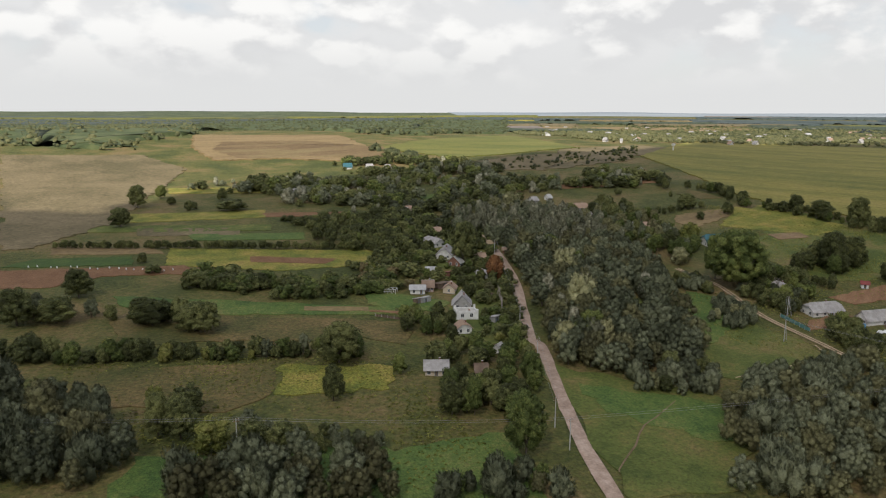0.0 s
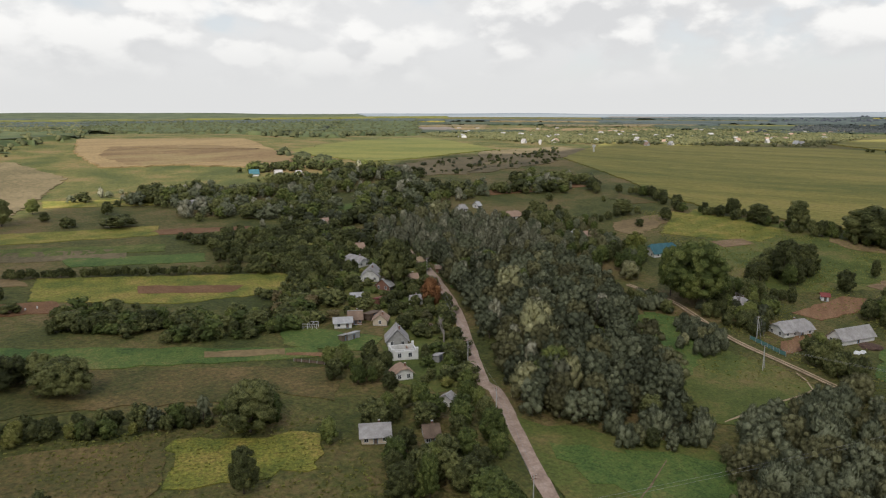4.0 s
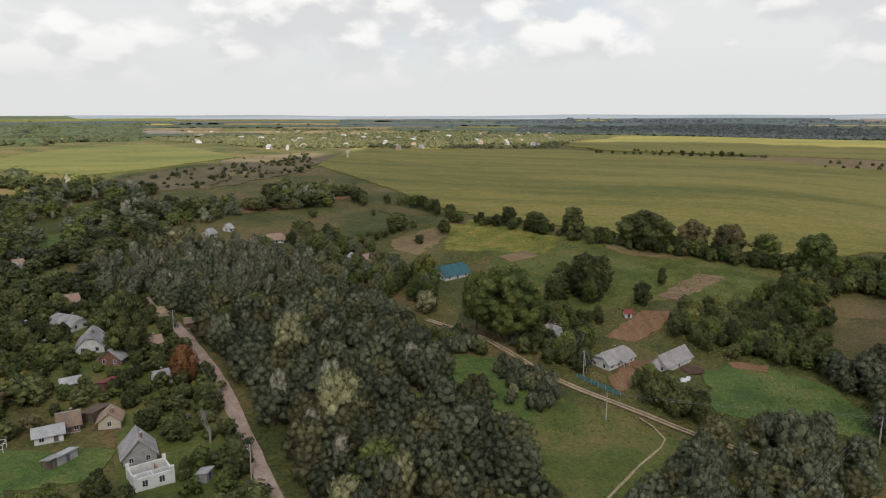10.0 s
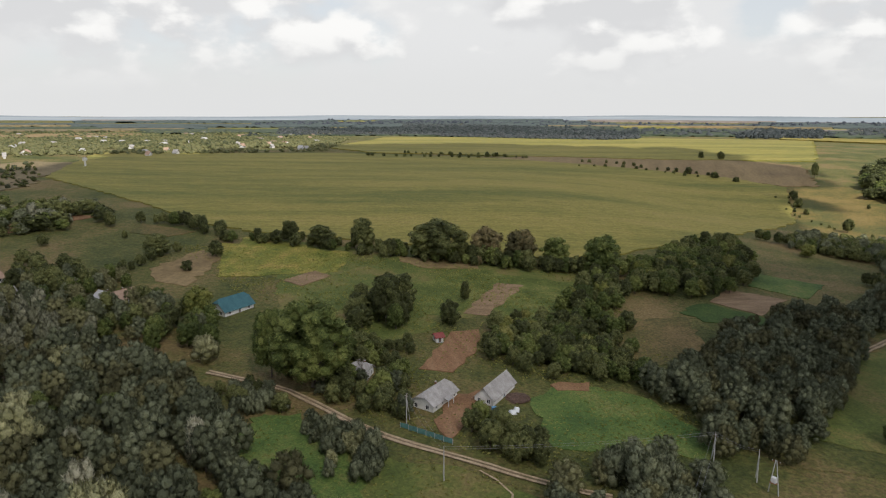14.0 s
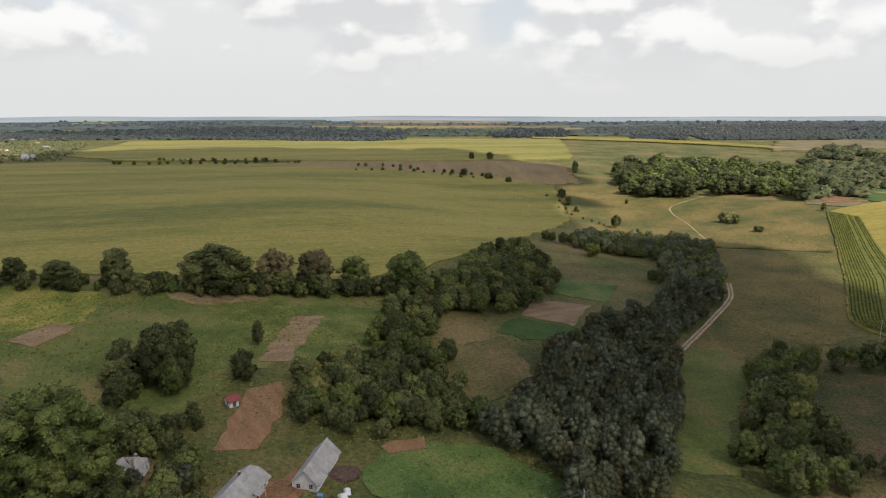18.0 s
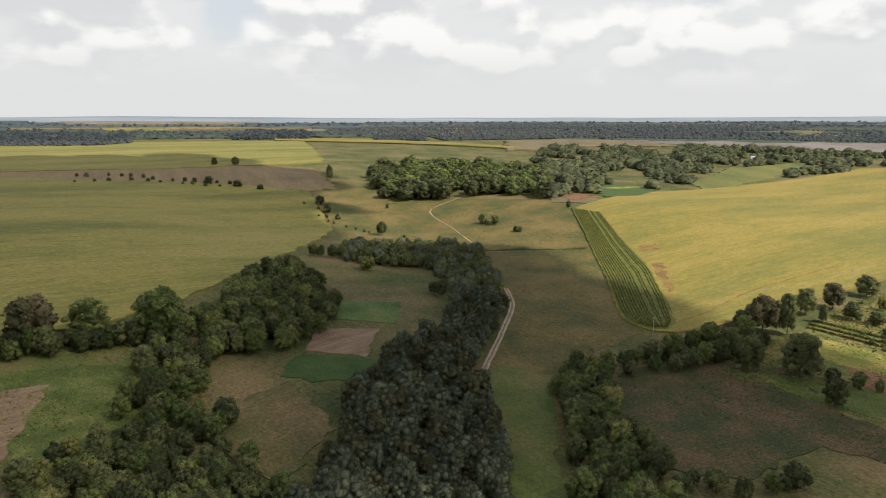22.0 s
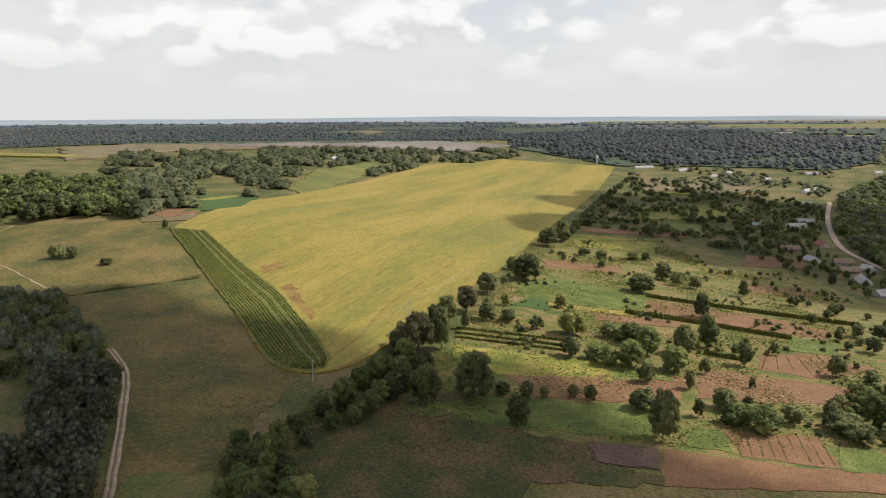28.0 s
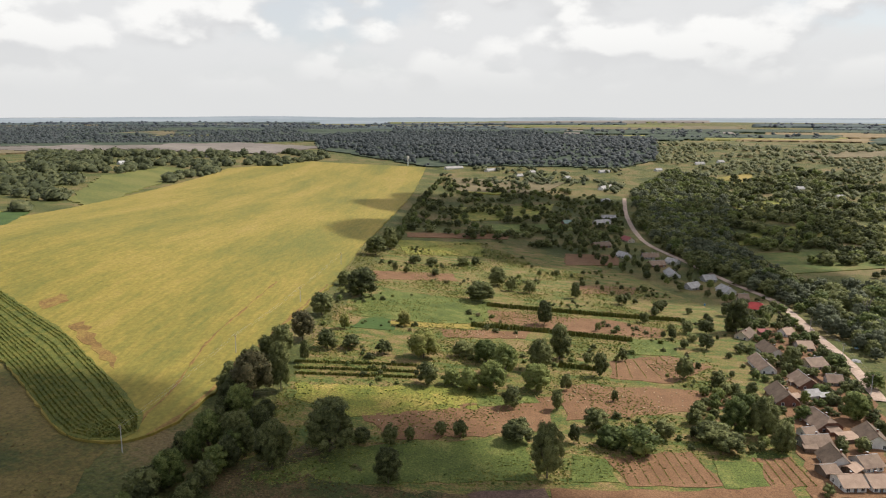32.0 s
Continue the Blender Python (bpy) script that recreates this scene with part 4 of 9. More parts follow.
# ---- buildings ----
def opening(parent, w, h, m, glass=True):
    """A window or door set 3 cm proud of a wall: frame, pane or leaf, sill."""
    name = "window" if glass else "door"
    f = bmesh.new()
    box(-w / 2 - 0.08, -0.03, -0.08, -w / 2 + 0.02, 0.05, h + 0.08, f)
    box(w / 2 - 0.02, -0.03, -0.08, w / 2 + 0.08, 0.05, h + 0.08, f)
    box(-w / 2, -0.03, h - 0.02, w / 2, 0.05, h + 0.08, f)
    box(-w / 2, -0.03, -0.08, w / 2, 0.05, 0.02, f)
    if glass:
        box(-0.03, -0.02, 0.02, 0.03, 0.045, h - 0.02, f)
    ob = part(name, f, M["white_paint"] if glass else M["blue_paint"], parent)
    ob.matrix_basis = m
    part("pane" if glass else "door_leaf", box(-w / 2 + 0.02, 0.0, 0.02, w / 2 - 0.02, 0.02, h - 0.02), M["glass"] if glass else M["plank_wall"], ob)


def house(x, y, turn, long, wide, wall=2.25, ridge=5.0, walls="white_wall", roof="slate", hip=0.0, label="", far=False, chimney=True, category="house", eave=0.6, gable="", name="house", base=0.35, porch=False, windows=3):
    """A gabled or hipped house whose ridge runs along its own x: walls, gables, two or four roof planes, ridge cap, chimney, windows, door."""
    z = min(height(x + dx, y + dy) for dx in (-wide / 2, 0, wide / 2) for dy in (-wide / 2, 0, wide / 2)) - 0.15
    top = tagged(new(name), label, category)
    top.matrix_basis = pose(x, y, z, 0, 0, turn)
    for q in (-0.33, 0, 0.33):
        KEEP.append((x + q * long * math.cos(radians(turn)), y + q * long * math.sin(radians(turn)), wide * 0.55 + 1.6))
    L, W = long / 2, wide / 2
    wall, ridge = wall + 0.15, ridge + 0.15
    hx = hip * W
    b = box(-L, -W, -1.0, L, W, wall)
    part("wall", b, M[walls], top)
    if hip < 0.6:
        for s in (-1, 1):
            g = bmesh.new()
            rise = (ridge - wall) * (1 - hip)
            t = W * hip
            pts = [(-W, wall), (W, wall), (t, wall + rise), (-t, wall + rise)] if hip else [(-W, wall), (W, wall), (0, ridge - 0.05)]
            a = [g.verts.new((s * L, p, q)) for p, q in pts]
            c = [g.verts.new((s * (L - 0.2), p, q)) for p, q in pts]
            g.faces.new(a if s > 0 else a[::-1])
            g.faces.new(c[::-1] if s > 0 else c)
            for i in range(len(pts)):
                j = (i + 1) % len(pts)
                g.faces.new((a[i], c[i], c[j], a[j]) if s > 0 else (a[j], c[j], c[i], a[i]))
            part("gable", g, M[gable or walls], top)
    if not far:
        part("plinth", box(-L - 0.04, -W - 0.04, -1.0, L + 0.04, W + 0.04, base), M["concrete"], top)
    # roof planes, 8 cm thick, overhanging at the eaves
    drop = (ridge - wall) * eave / W
    ez, ey, ex = wall - drop, W + eave, L + eave
    rx = ex - hx * (1 if hip >= 0.6 else 0)
    if hip and hip < 0.6:
        rx = ex - hx
    th = 0.10
    for s in (-1, 1):
        if hip and hip < 0.6:
            mz = wall + (ridge - wall) * (1 - hip)
            my = W * hip + 0.02
            pts = [(-ex, s * ey, ez), (ex, s * ey, ez), (ex, s * my, mz), (rx, 0, ridge), (-rx, 0, ridge), (-ex, s * my, mz)]
        else:
            pts = [(-ex, s * ey, ez), (ex, s * ey, ez), (rx, 0, ridge), (-rx, 0, ridge)]
        pts = [(a, c, d + th) for a, c, d in pts]
        part("roof_slope", slab(pts if s < 0 else pts[::-1], th), M[roof], top)
    if hip:
        for s in (-1, 1):
            if hip < 0.6:
                mz, my = wall + (ridge - wall) * (1 - hip), W * hip + 0.02
                pts = [(s * ex, -my, mz), (s * ex, my, mz), (s * rx, 0, ridge)]
            else:
                pts = [(s * ex, -ey, ez), (s * ex, ey, ez), (s * rx, 0, ridge)]
            pts = [(a, c, d + th) for a, c, d in pts]
            part("hip_slope", slab(pts if s > 0 else pts[::-1], th), M[roof], top)
    if rx > 0.3:
        part("ridge_cap", tube((-rx, 0, ridge + th), (rx, 0, ridge + th), 0.09, 0.09, 5), M["slate_white" if roof in ("slate", "slate_brown") else roof], top)
    if chimney and not far:
        ch = part("chimney", box(-0.24, 0.55, ridge - 1.4, 0.24, 1.03, ridge + 0.45), M["brick_wall"], top)
        ch.matrix_basis = pose(L * 0.3, 0, 0)
        part("chimney_cap", box(-0.3, 0.49, ridge + 0.45, 0.3, 1.09, ridge + 0.55), M["concrete"], ch)
    if windows and wall > 2.0 and not far:
        for s in (-1, 1):
            n = windows if not far else 2
            for k in range(n):
                px = -L + (k + 0.5) * long / n
                if s < 0 and k == n // 2 and not far:
                    opening(top, 0.9, 2.0, pose(px, -W, 0.15, 0, 0, 180) @ Matrix.Translation((0, 0.0, 0)), False)
                else:
                    opening(top, 1.0, 1.2, pose(px, s * W, 0.85, 0, 0, 0 if s > 0 else 180))
        if not far:
            for s in (-1, 1):
                for q in ((-0.5, 0.5) if wide > 5 else (0,)):
                    opening(top, 0.9, 1.2, pose(s * L, q * W, 0.85, 0, 0, -90 if s > 0 else 90))
    if porch:
        part("porch_roof", slab([(-1.6, -W - 2.0, 2.25), (1.6, -W - 2.0, 2.25), (1.6, -W - 0.3, 2.75), (-1.6, -W - 0.3, 2.75)], 0.07), M[roof], top)
        for s in (-1, 1):
            part("porch_post", box(s * 1.5 - 0.06, -W - 1.95, -0.3, s * 1.5 + 0.06, -W - 1.83, 2.2), M["white_paint"], top)
    return top


def shed(x, y, turn, long, wide, front=2.4, rear=1.9, walls="plank_wall", roof="slate", label="", name="shed"):
    """A lean-to shed: four walls under one sloping sheet roof, with a plank door."""
    z = height(x, y) - 0.1
    top = tagged(new(name), label, "shed")
    top.matrix_basis = pose(x, y, z, 0, 0, turn)
    KEEP.append((x, y, long * 0.5 + 0.5))
    L, W = long / 2, wide / 2
    b = bmesh.new()
    low = [b.verts.new(p) for p in ((-L, -W, -0.8), (L, -W, -0.8), (L, W, -0.8), (-L, W, -0.8))]
    high = [b.verts.new(p) for p in ((-L, -W, front), (L, -W, front), (L, W, rear), (-L, W, rear))]
    for i in range(4):
        j = (i + 1) % 4
        b.faces.new((low[i], low[j], high[j], high[i]))
    b.faces.new(high)
    part("wall", b, M[walls], top)
    k = (front - rear) / wide * 0.35
    part("roof", slab([(-L - 0.3, -W - 0.35, front + k + 0.09), (L + 0.3, -W - 0.35, front + k + 0.09), (L + 0.3, W + 0.35, rear - k + 0.09), (-L - 0.3, W + 0.35, rear - k + 0.09)], 0.08), M[roof], top)
    opening(top, 0.9, 1.75, pose(0, -W, 0.1, 0, 0, 180), False)
    return top


def power_pole(x, y, turn=0.0, tall=8.5, strut=False, arms=2, label=""):
    """A tapered concrete pole with a crossarm, pin insulators and, where it has one, a slanting strut."""
    top = tagged(new("power_pole"), label or "slim grey concrete power pole with a short crossarm", "power pole", "power poles along the roads")
    top.matrix_basis = pose(x, y, height(x, y), 0, 0, turn)
    part("pole", tube((0, 0, -0.5), (0, 0, tall), 0.16, 0.10, 8), M["concrete"], top)
    for k in range(arms):
        h = tall - 0.35 - 0.6 * k
        a = part("crossarm", box(-0.7, -0.05, h, 0.7, 0.05, h + 0.09), M["rust"], top)
        for q in (-0.62, 0.62):
            part("insulator", tube((q, 0, h + 0.09), (q, 0, h + 0.27), 0.05, 0.035, 6), M["white_paint"], a)
    if strut:
        part("strut", tube((2.6, 0, -0.4), (0.1, 0, tall * 0.86), 0.13, 0.10, 8), M["concrete"], top)
    return top


def transformer_pole(x, y, turn):
    """Two leaning concrete legs with a crossarm, a platform and a small pale transformer with bushings."""
    top = tagged(new("transformer_pole"), "grey concrete A-frame pole with a pale transformer", "power pole", "power poles along the roads")
    top.matrix_basis = pose(x, y, height(x, y), 0, 0, turn)
    for s in (-1, 1):
        part("leg", tube((s * 1.3, 0, -0.5), (s * 0.12, 0, 8.6), 0.16, 0.11, 8), M["concrete"], top)
    arm = part("crossarm", box(-1.0, -0.06, 8.2, 1.0, 0.06, 8.32), M["rust"], top)
    for q in (-0.9, 0, 0.9):
        part("insulator", tube((q, 0, 8.32), (q, 0, 8.52), 0.05, 0.035, 6), M["white_paint"], arm)
    part("platform", box(-0.85, -0.5, 2.9, 0.85, 0.9, 3.0), M["rust"], top)
    tank = box(-0.6, -0.35, 3.0, 0.6, 0.65, 4.3)
    bmesh.ops.bevel(tank, geom=tank.edges[:], offset=0.06, segments=2, affect="EDGES")
    tank = part("transformer", tank, M["white_paint"], top)
    for q in (-0.35, 0, 0.35):
        part("bushing", tube((q, 0.15, 4.3), (q, 0.15, 4.65), 0.06, 0.04, 6), M["white_paint"], tank)


def wires(a, b, tall=8.4, sag=0.9, spread=(-0.62, 0.62)):
    """Wires between two pole feet, each a thin hanging curve."""
    for q in spread:
        cu = bpy.data.curves.new("power_line", "CURVE")
        cu.dimensions, cu.bevel_depth, cu.bevel_resolution = "3D", 0.022, 0
        sp = cu.splines.new("POLY")
        n = 12
        sp.points.add(n)
        d = Vector((b[0] - a[0], b[1] - a[1])).normalized()
        za, zb = height(*a) + tall, height(*b) + tall
        for k in range(n + 1):
            t = k / n
            sp.points[k].co = (a[0] + (b[0] - a[0]) * t - d.y * q, a[1] + (b[1] - a[1]) * t + d.x * q, za + (zb - za) * t - sag * 4 * t * (1 - t), 1)
        cu.materials.append(M["wire"])
        tagged(new("power_line", cu), "thin grey power line hanging between poles", "power line", "power lines")


def cloud(corners, base, label, seed, gap=85, puff=75, mat="cloud"):
    """A flat-based cumulus over a stretch of plan, from many flattened puffs."""
    rs = np.random.RandomState(seed)
    x0, x1 = min(p[0] for p in corners), max(p[0] for p in corners)
    y0, y1 = min(p[1] for p in corners), max(p[1] for p in corners)
    gx, gy = np.meshgrid(np.arange(x0, x1 + gap, gap), np.arange(y0, y1 + gap, gap))
    px, py = gx.ravel() + rs.uniform(-0.3, 0.3, gx.size) * gap, gy.ravel() + rs.uniform(-0.3, 0.3, gx.size) * gap
    vs, fs, at = [], [], 0
    bm = bmesh.new()
    bmesh.ops.create_icosphere(bm, subdivisions=2, radius=1)
    bm.verts.index_update()
    v0, f0 = np.array([v.co[:] for v in bm.verts]), np.array([[v.index for v in f.verts] for f in bm.faces])
    bm.free()
    for x, y in zip(px, py):
        if inside(x, y, corners):
            r = puff * rs.uniform(0.7, 1.3)
            v = v0 * (r * rs.uniform(0.85, 1.15, (len(v0), 1))) * (1, 1, 0.45)
            v[:, 2] = np.maximum(v[:, 2], -0.1 * r)
            vs.append(v + (x, y, base + rs.uniform(0, 12)))
            fs.append(f0 + at)
            at += len(v0)
    me = mesh_of("cloud", np.concatenate(vs), np.concatenate(fs), M[mat], True)
    return tagged(place("cloud", me), label, "cloud", kind="stuff")


def cloud_sheet(corners, base, label, seed, cell=36.0):
    """A broad layer cloud: a flat base and a billowing top over a stretch of plan, with a ragged rim."""
    rs = np.random.RandomState(seed)
    x0, x1 = min(p[0] for p in corners), max(p[0] for p in corners)
    y0, y1 = min(p[1] for p in corners), max(p[1] for p in corners)
    nx, ny = int((x1 - x0) / cell) + 2, int((y1 - y0) / cell) + 2
    jit = rs.uniform(-0.32, 0.32, (nx + 1, ny + 1, 2)) * cell
    gx, gy = np.meshgrid(x0 + np.arange(nx) * cell, y0 + np.arange(ny) * cell, indexing="ij")
    full = inside(gx.ravel() + rs.normal(scale=14, size=gx.size), gy.ravel() + rs.normal(scale=14, size=gx.size), corners).reshape(nx, ny)
    ids, verts, faces = {}, [], []

    def corner(i, j, up):
        if (i, j, up) not in ids:
            x, y = x0 + (i - 0.5) * cell + jit[i, j, 0], y0 + (j - 0.5) * cell + jit[i, j, 1]
            ids[i, j, up] = len(verts)
            verts.append((x, y, base + up * (45 + 25 * math.sin(x / 60) * math.sin(y / 47) + 14 * math.sin(x / 23 + y / 31))))
        return ids[i, j, up]

    for i in range(nx):
        for j in range(ny):
            if not full[i, j]:
                continue
            q = ((i, j), (i + 1, j), (i + 1, j + 1), (i, j + 1))
            faces.append([corner(a, b, 0) for a, b in q[::-1]])
            faces.append([corner(a, b, 1) for a, b in q])
            for k, (di, dj) in enumerate(((0, -1), (1, 0), (0, 1), (-1, 0))):
                a, b = i + di, j + dj
                if not (0 <= a < nx and 0 <= b < ny and full[a, b]):
                    p, w = q[k], q[(k + 1) % 4]
                    faces.append([corner(*p, 0), corner(*w, 0), corner(*w, 1), corner(*p, 1)])
    me = mesh_of("cloud", verts, faces, M["cloud"], True)
    return tagged(place("cloud", me), label, "cloud", kind="stuff")


def shade(corners, up=950):
    """The plan of a cloud that shades the given stretch of ground."""
    k = up / math.tan(SUN_EL)
    return [(x + math.sin(SUN_AZ) * k, y + math.cos(SUN_AZ) * k) for x, y in corners]


# ---- fields and plots ----
field("hill_pasture", "tan", [(-120.9, 785.9), (1.8, 788.7), (37.3, 693.6), (-1, 553.6), (-22.5, 461), (-57.5, 400.4), (-71.5, 397.6)], "tan dry pasture on the hillside", ragged=3.0)
field("stubble_field", "stubble", [(70.9, 975), (251, 934.2), (240.6, 761.6), (243.6, 635.1), (133, 730), (67.7, 740), (55.2, 838)], "golden stubble field on the far slope", ragged=3.0, lift=0.8)
field("far_green_field", "hill_crop", [(251.5, 773.7), (343.1, 840.2), (508.7, 928.4), (461.8, 686.9), (340.2, 653.7), (289, 655.3)], "green crop field on a rounded hill", ragged=3.0, lift=0.8)
field("clover_strip", "clover", [(-55.1, 374.9), (-13.2, 368.3), (-13.5, 351.2), (-66.8, 361.4)], "dark green clover strip")
field("stubble_strip", "stubble", [(-50, 398.3), (-3.8, 384.3), (0.8, 369.9), (-48.8, 382.7)], "narrow golden stubble strip")
field("soil_strip", "soil", [(-66.1, 356), (9.1, 343.9), (10.2, 328), (-25.9, 334.4), (-44.1, 321.4), (-62, 324.9)], "bare brown garden strip")
field("crop_strip", "weeds", [(4, 381.7), (106.6, 338.1), (101.8, 317.1), (48.4, 320.4), (-0.4, 347)], "yellow-green crop strip")
field("green_strip", "weeds", [(-22.5, 461), (64.2, 448.2), (68.8, 473.5), (-19.5, 489.4)], "light green crop strip")
field("green_strip", "crop", [(-42.1, 437.2), (60.1, 408.3), (63.1, 424.2), (-28.4, 453.7)], "green crop strip")
field("lawn_strip", "lush", [(-21.3, 302.2), (78.8, 255.4), (76.1, 248), (3.3, 271.1), (-19.3, 288.6)], "bright green grass strip")
field("dry_strip", "dry", [(12.6, 266.2), (81.2, 237.9), (68.7, 217.4), (56.8, 229.5), (13.2, 240.4)], "brown dry grass strip")
field("dry_meadow", "dry", [(-31, 225.4), (25.3, 217), (19.1, 193.4), (6.2, 186.6), (-29.8, 201.5)], "olive brown dry meadow")
field("mown_meadow", "weeds", [(26.5, 214.3), (58.8, 201.7), (51.6, 186.9), (19.1, 193.4)], "pale mown grass", ragged=2.0)
field("soil_strip", "soil", [(60, 464.4), (114.5, 445.5), (110.3, 431.3), (57.7, 451)], "thin bare soil strip")
field("road_meadow", "meadow", [(103.1, 189.3), (116, 178), (128, 168), (142, 152), (134, 134), (127.6, 124.6), (108.9, 112.3), (83.1, 116.3), (87.2, 137.5), (97.4, 167.5)], "green meadow beside the dirt road", ragged=2.0)
field("pale_strip", "weeds", [(15.8, 593.5), (83.4, 574.6), (78.3, 545.6), (14.3, 567.1)], "pale green crop strip on the slope", ragged=0.8)
field("pale_strip", "tan", [(-9.9, 438.4), (44.3, 422.1), (41.3, 401.7), (-10.2, 417.1)], "dry tan strip between gardens", ragged=0.8)
field("pale_strip", "lush", [(14.2, 413.9), (75.8, 394.5), (72.2, 378.9), (18.1, 395.3)], "bright green strip between gardens", ragged=0.8)
field("pale_strip", "soil", [(38.9, 350.4), (77.3, 333.3), (69.9, 325.8), (37.3, 340.2)], "bare brown strip in the crops", ragged=0.8, lift=0.35)
field("pale_strip", "dry", [(-21, 271.4), (53.3, 249.3), (68.8, 234.5), (54.2, 226.3), (4.4, 241.1), (-20.6, 244.8)], "reddish brown dry grass between hedges", ragged=1.5)
field("pale_strip", "stubble", [(45.6, 267.2), (68.9, 258.9), (67.4, 254.2), (44.5, 262.3)], "dry stubble strip in the lawn", ragged=0.6, lift=0.35)
field("soil_strip", "soil", [(281.9, 465.9), (361.3, 461.9), (371.7, 440.9), (288.2, 449.6)], "bare reddish brown strip")
field("dry_plot", "dry", [(368.1, 407.7), (366.3, 370.2), (349.3, 376), (347.6, 397.8)], "dry brown plot")
field("weedy_plot", "weeds", [(315.5, 322.1), (368.9, 341.9), (369.7, 306.8), (343.4, 288.9), (314.3, 299.4)], "yellow-green weedy plot", ragged=2.0)
field("dry_plot", "stubble", [(299.7, 345.4), (337.7, 345), (329.1, 328.6), (287.4, 316.6), (287.2, 331.7)], "dry orange grass plot", ragged=2.0)
field("soil_plot", "pale_soil", [(312.9, 205.3), (357, 202.7), (359.7, 190.9), (314.8, 196.3)], "bare pale brown soil plot")
field("clay_plot", "clay", [(255.5, 203.5), (291.8, 204.3), (299.5, 195.4), (280.7, 190.9), (258.2, 193)], "reddish bare soil plot behind the house", ragged=0.8)
field("house_meadow", "lush", [(246.3, 165.6), (265.6, 160.7), (267.7, 136.3), (249.6, 116.5), (236.3, 115.2), (224.9, 154.6)], "bright green meadow beside the white house", ragged=2.0)
field("ploughed_plot", "pale_soil", [(378.3, 110.7), (401.3, 101.9), (398.7, 76.4), (368.8, 90.1)], "freshly ploughed tan plot")
field("clover_plot", "clover", [(364.1, 121), (375.1, 111.9), (368, 90.2), (356.1, 93.2), (349.1, 114.4)], "dark green clover plot")
field("dry_plot", "dry", [(326, 154.1), (352.7, 120.9), (316.5, 114.6), (288.6, 134.3)], "olive brown dry plot", ragged=2.0)
field("low_meadow", "lush", [(190.4, 231.9), (207.3, 230.5), (207.8, 216.1), (194.5, 195.7), (171.3, 195.6)], "bright green low meadow between willows", ragged=2.0)
field("yard", "clay", [(225.1, 187.8), (242.5, 188.3), (250.9, 178.3), (239.2, 176.7), (221.8, 180.0), (216, 180.7)], "trodden bare yard between the white house and the barn", category="yard", ragged=1.2, lift=0.3)
field("bare_spot", "clay", [(263.3, 162.1), (270.1, 150.6), (263.3, 150.5), (259.9, 159.7)], "small bare reddish spot in the meadow", ragged=1.5, lift=0.4)
field("dry_edge", "stubble", [(370.8, 255.1), (386.4, 220.9), (371.3, 219.3), (362, 242.5)], "dry orange grass along the field edge", ragged=1.5)
field("lawn_plot", "lush", [(439, 85.8), (435.4, 54.3), (404.9, 66.7), (412.9, 91.6)], "green grass plot among the willows")
field("clover_plot", "clover", [(356.7, 123.5), (369.8, 115.2), (365.4, 85.8), (346.9, 93.1)], "dark green clover plot")
field("soy_field", "soy", [(470.9, 585.8), (690.5, 745.7), (824.5, 522.4), (844.7, 334.5), (829.8, 183), (820.9, 75.1), (795.4, 24.8), (648.8, 37.2), (541.9, 89.5), (437.7, 150.6), (407.4, 187.4), (391.3, 231.5), (395.5, 271.8), (378.9, 341), (386.1, 381), (428, 479.2)], "wide ripening soy field of dull yellow-green", ragged=2.0, crop=0.5)
field("yellow_field", "yellow", [(613.4, -154), (698.3, -298.3), (886.1, -837.9), (832.9, -1010.6), (629.3, -1048.7), (540, -740), (441, -370.5), (398, -233.5), (388.4, -189.8), (377, -138.7), (371, -105.5), (366, -88), (363.4, -71), (360.8, -56), (362, -46), (366, -38.5), (376, -35), (384.5, -35.3), (396.3, -40.6), (442, -66.7), (501.6, -96.9)], "broad sunlit yellow crop field", ragged=0.9, crop=0.6)
field("green_plot", "clover", [(724.8, -255.8), (725.3, -329), (666.4, -251.8), (658.5, -194)], "dark green strip beside the far hamlet", lift=0.8)
field("tan_strip", "tan", [(700.7, -178.9), (674.8, -224.6), (624.9, -177.7), (651.8, -155.3)], "tan bare strip beside the far hamlet", lift=0.6)
field("fallow_field", "fallow", [(334.9, -2.4), (333.8, -40.7), (277.5, -44.7), (262.7, -52.9), (256.6, -38.8), (238.7, -45.5), (237, -38.9), (319.5, 17.4)], "weedy brown fallow field", ragged=2.0)
field("dark_soil_plot", "dark_soil", [(264.2, -49.7), (245.3, -60.8), (240.7, -47.1), (256.5, -40.8)], "dark ploughed plot", lift=0.4)
field("soil_plot", "soil", [(244.3, -61.5), (213.2, -72.4), (179.6, -88.8), (180, -76.5), (237, -38.9)], "bare brown ploughed plot")
field("potato_plot", "crop", [(326.1, -30.9), (304.9, -63.1), (256.8, -90.8), (248.4, -65.1), (303, -38.3)], "bright green weedy potato plot", ragged=1.5)
field("soil_plot", "soil", [(310.6, -83.9), (303.4, -90.7), (250.3, -132.2), (252.6, -97.3), (293.8, -72.1)], "pinkish bare soil plot", ragged=1.5)
field("soil_plot", "soil", [(252.3, -145.6), (210.2, -159.6), (189.4, -162.3), (192.7, -145.2), (247, -109.6)], "pinkish bare soil plot", ragged=1.5)
field("cabbage_plot", "crop", [(377.3, -215.1), (367.9, -247.7), (311.3, -262.6), (302.9, -217.5), (320.8, -198.4), (358.9, -189.2)], "pale green cabbage plot")
field("clover_plot", "clover", [(356.8, -184.7), (347.3, -197.5), (336, -176.9), (355.5, -169.3)], "dark green square plot")
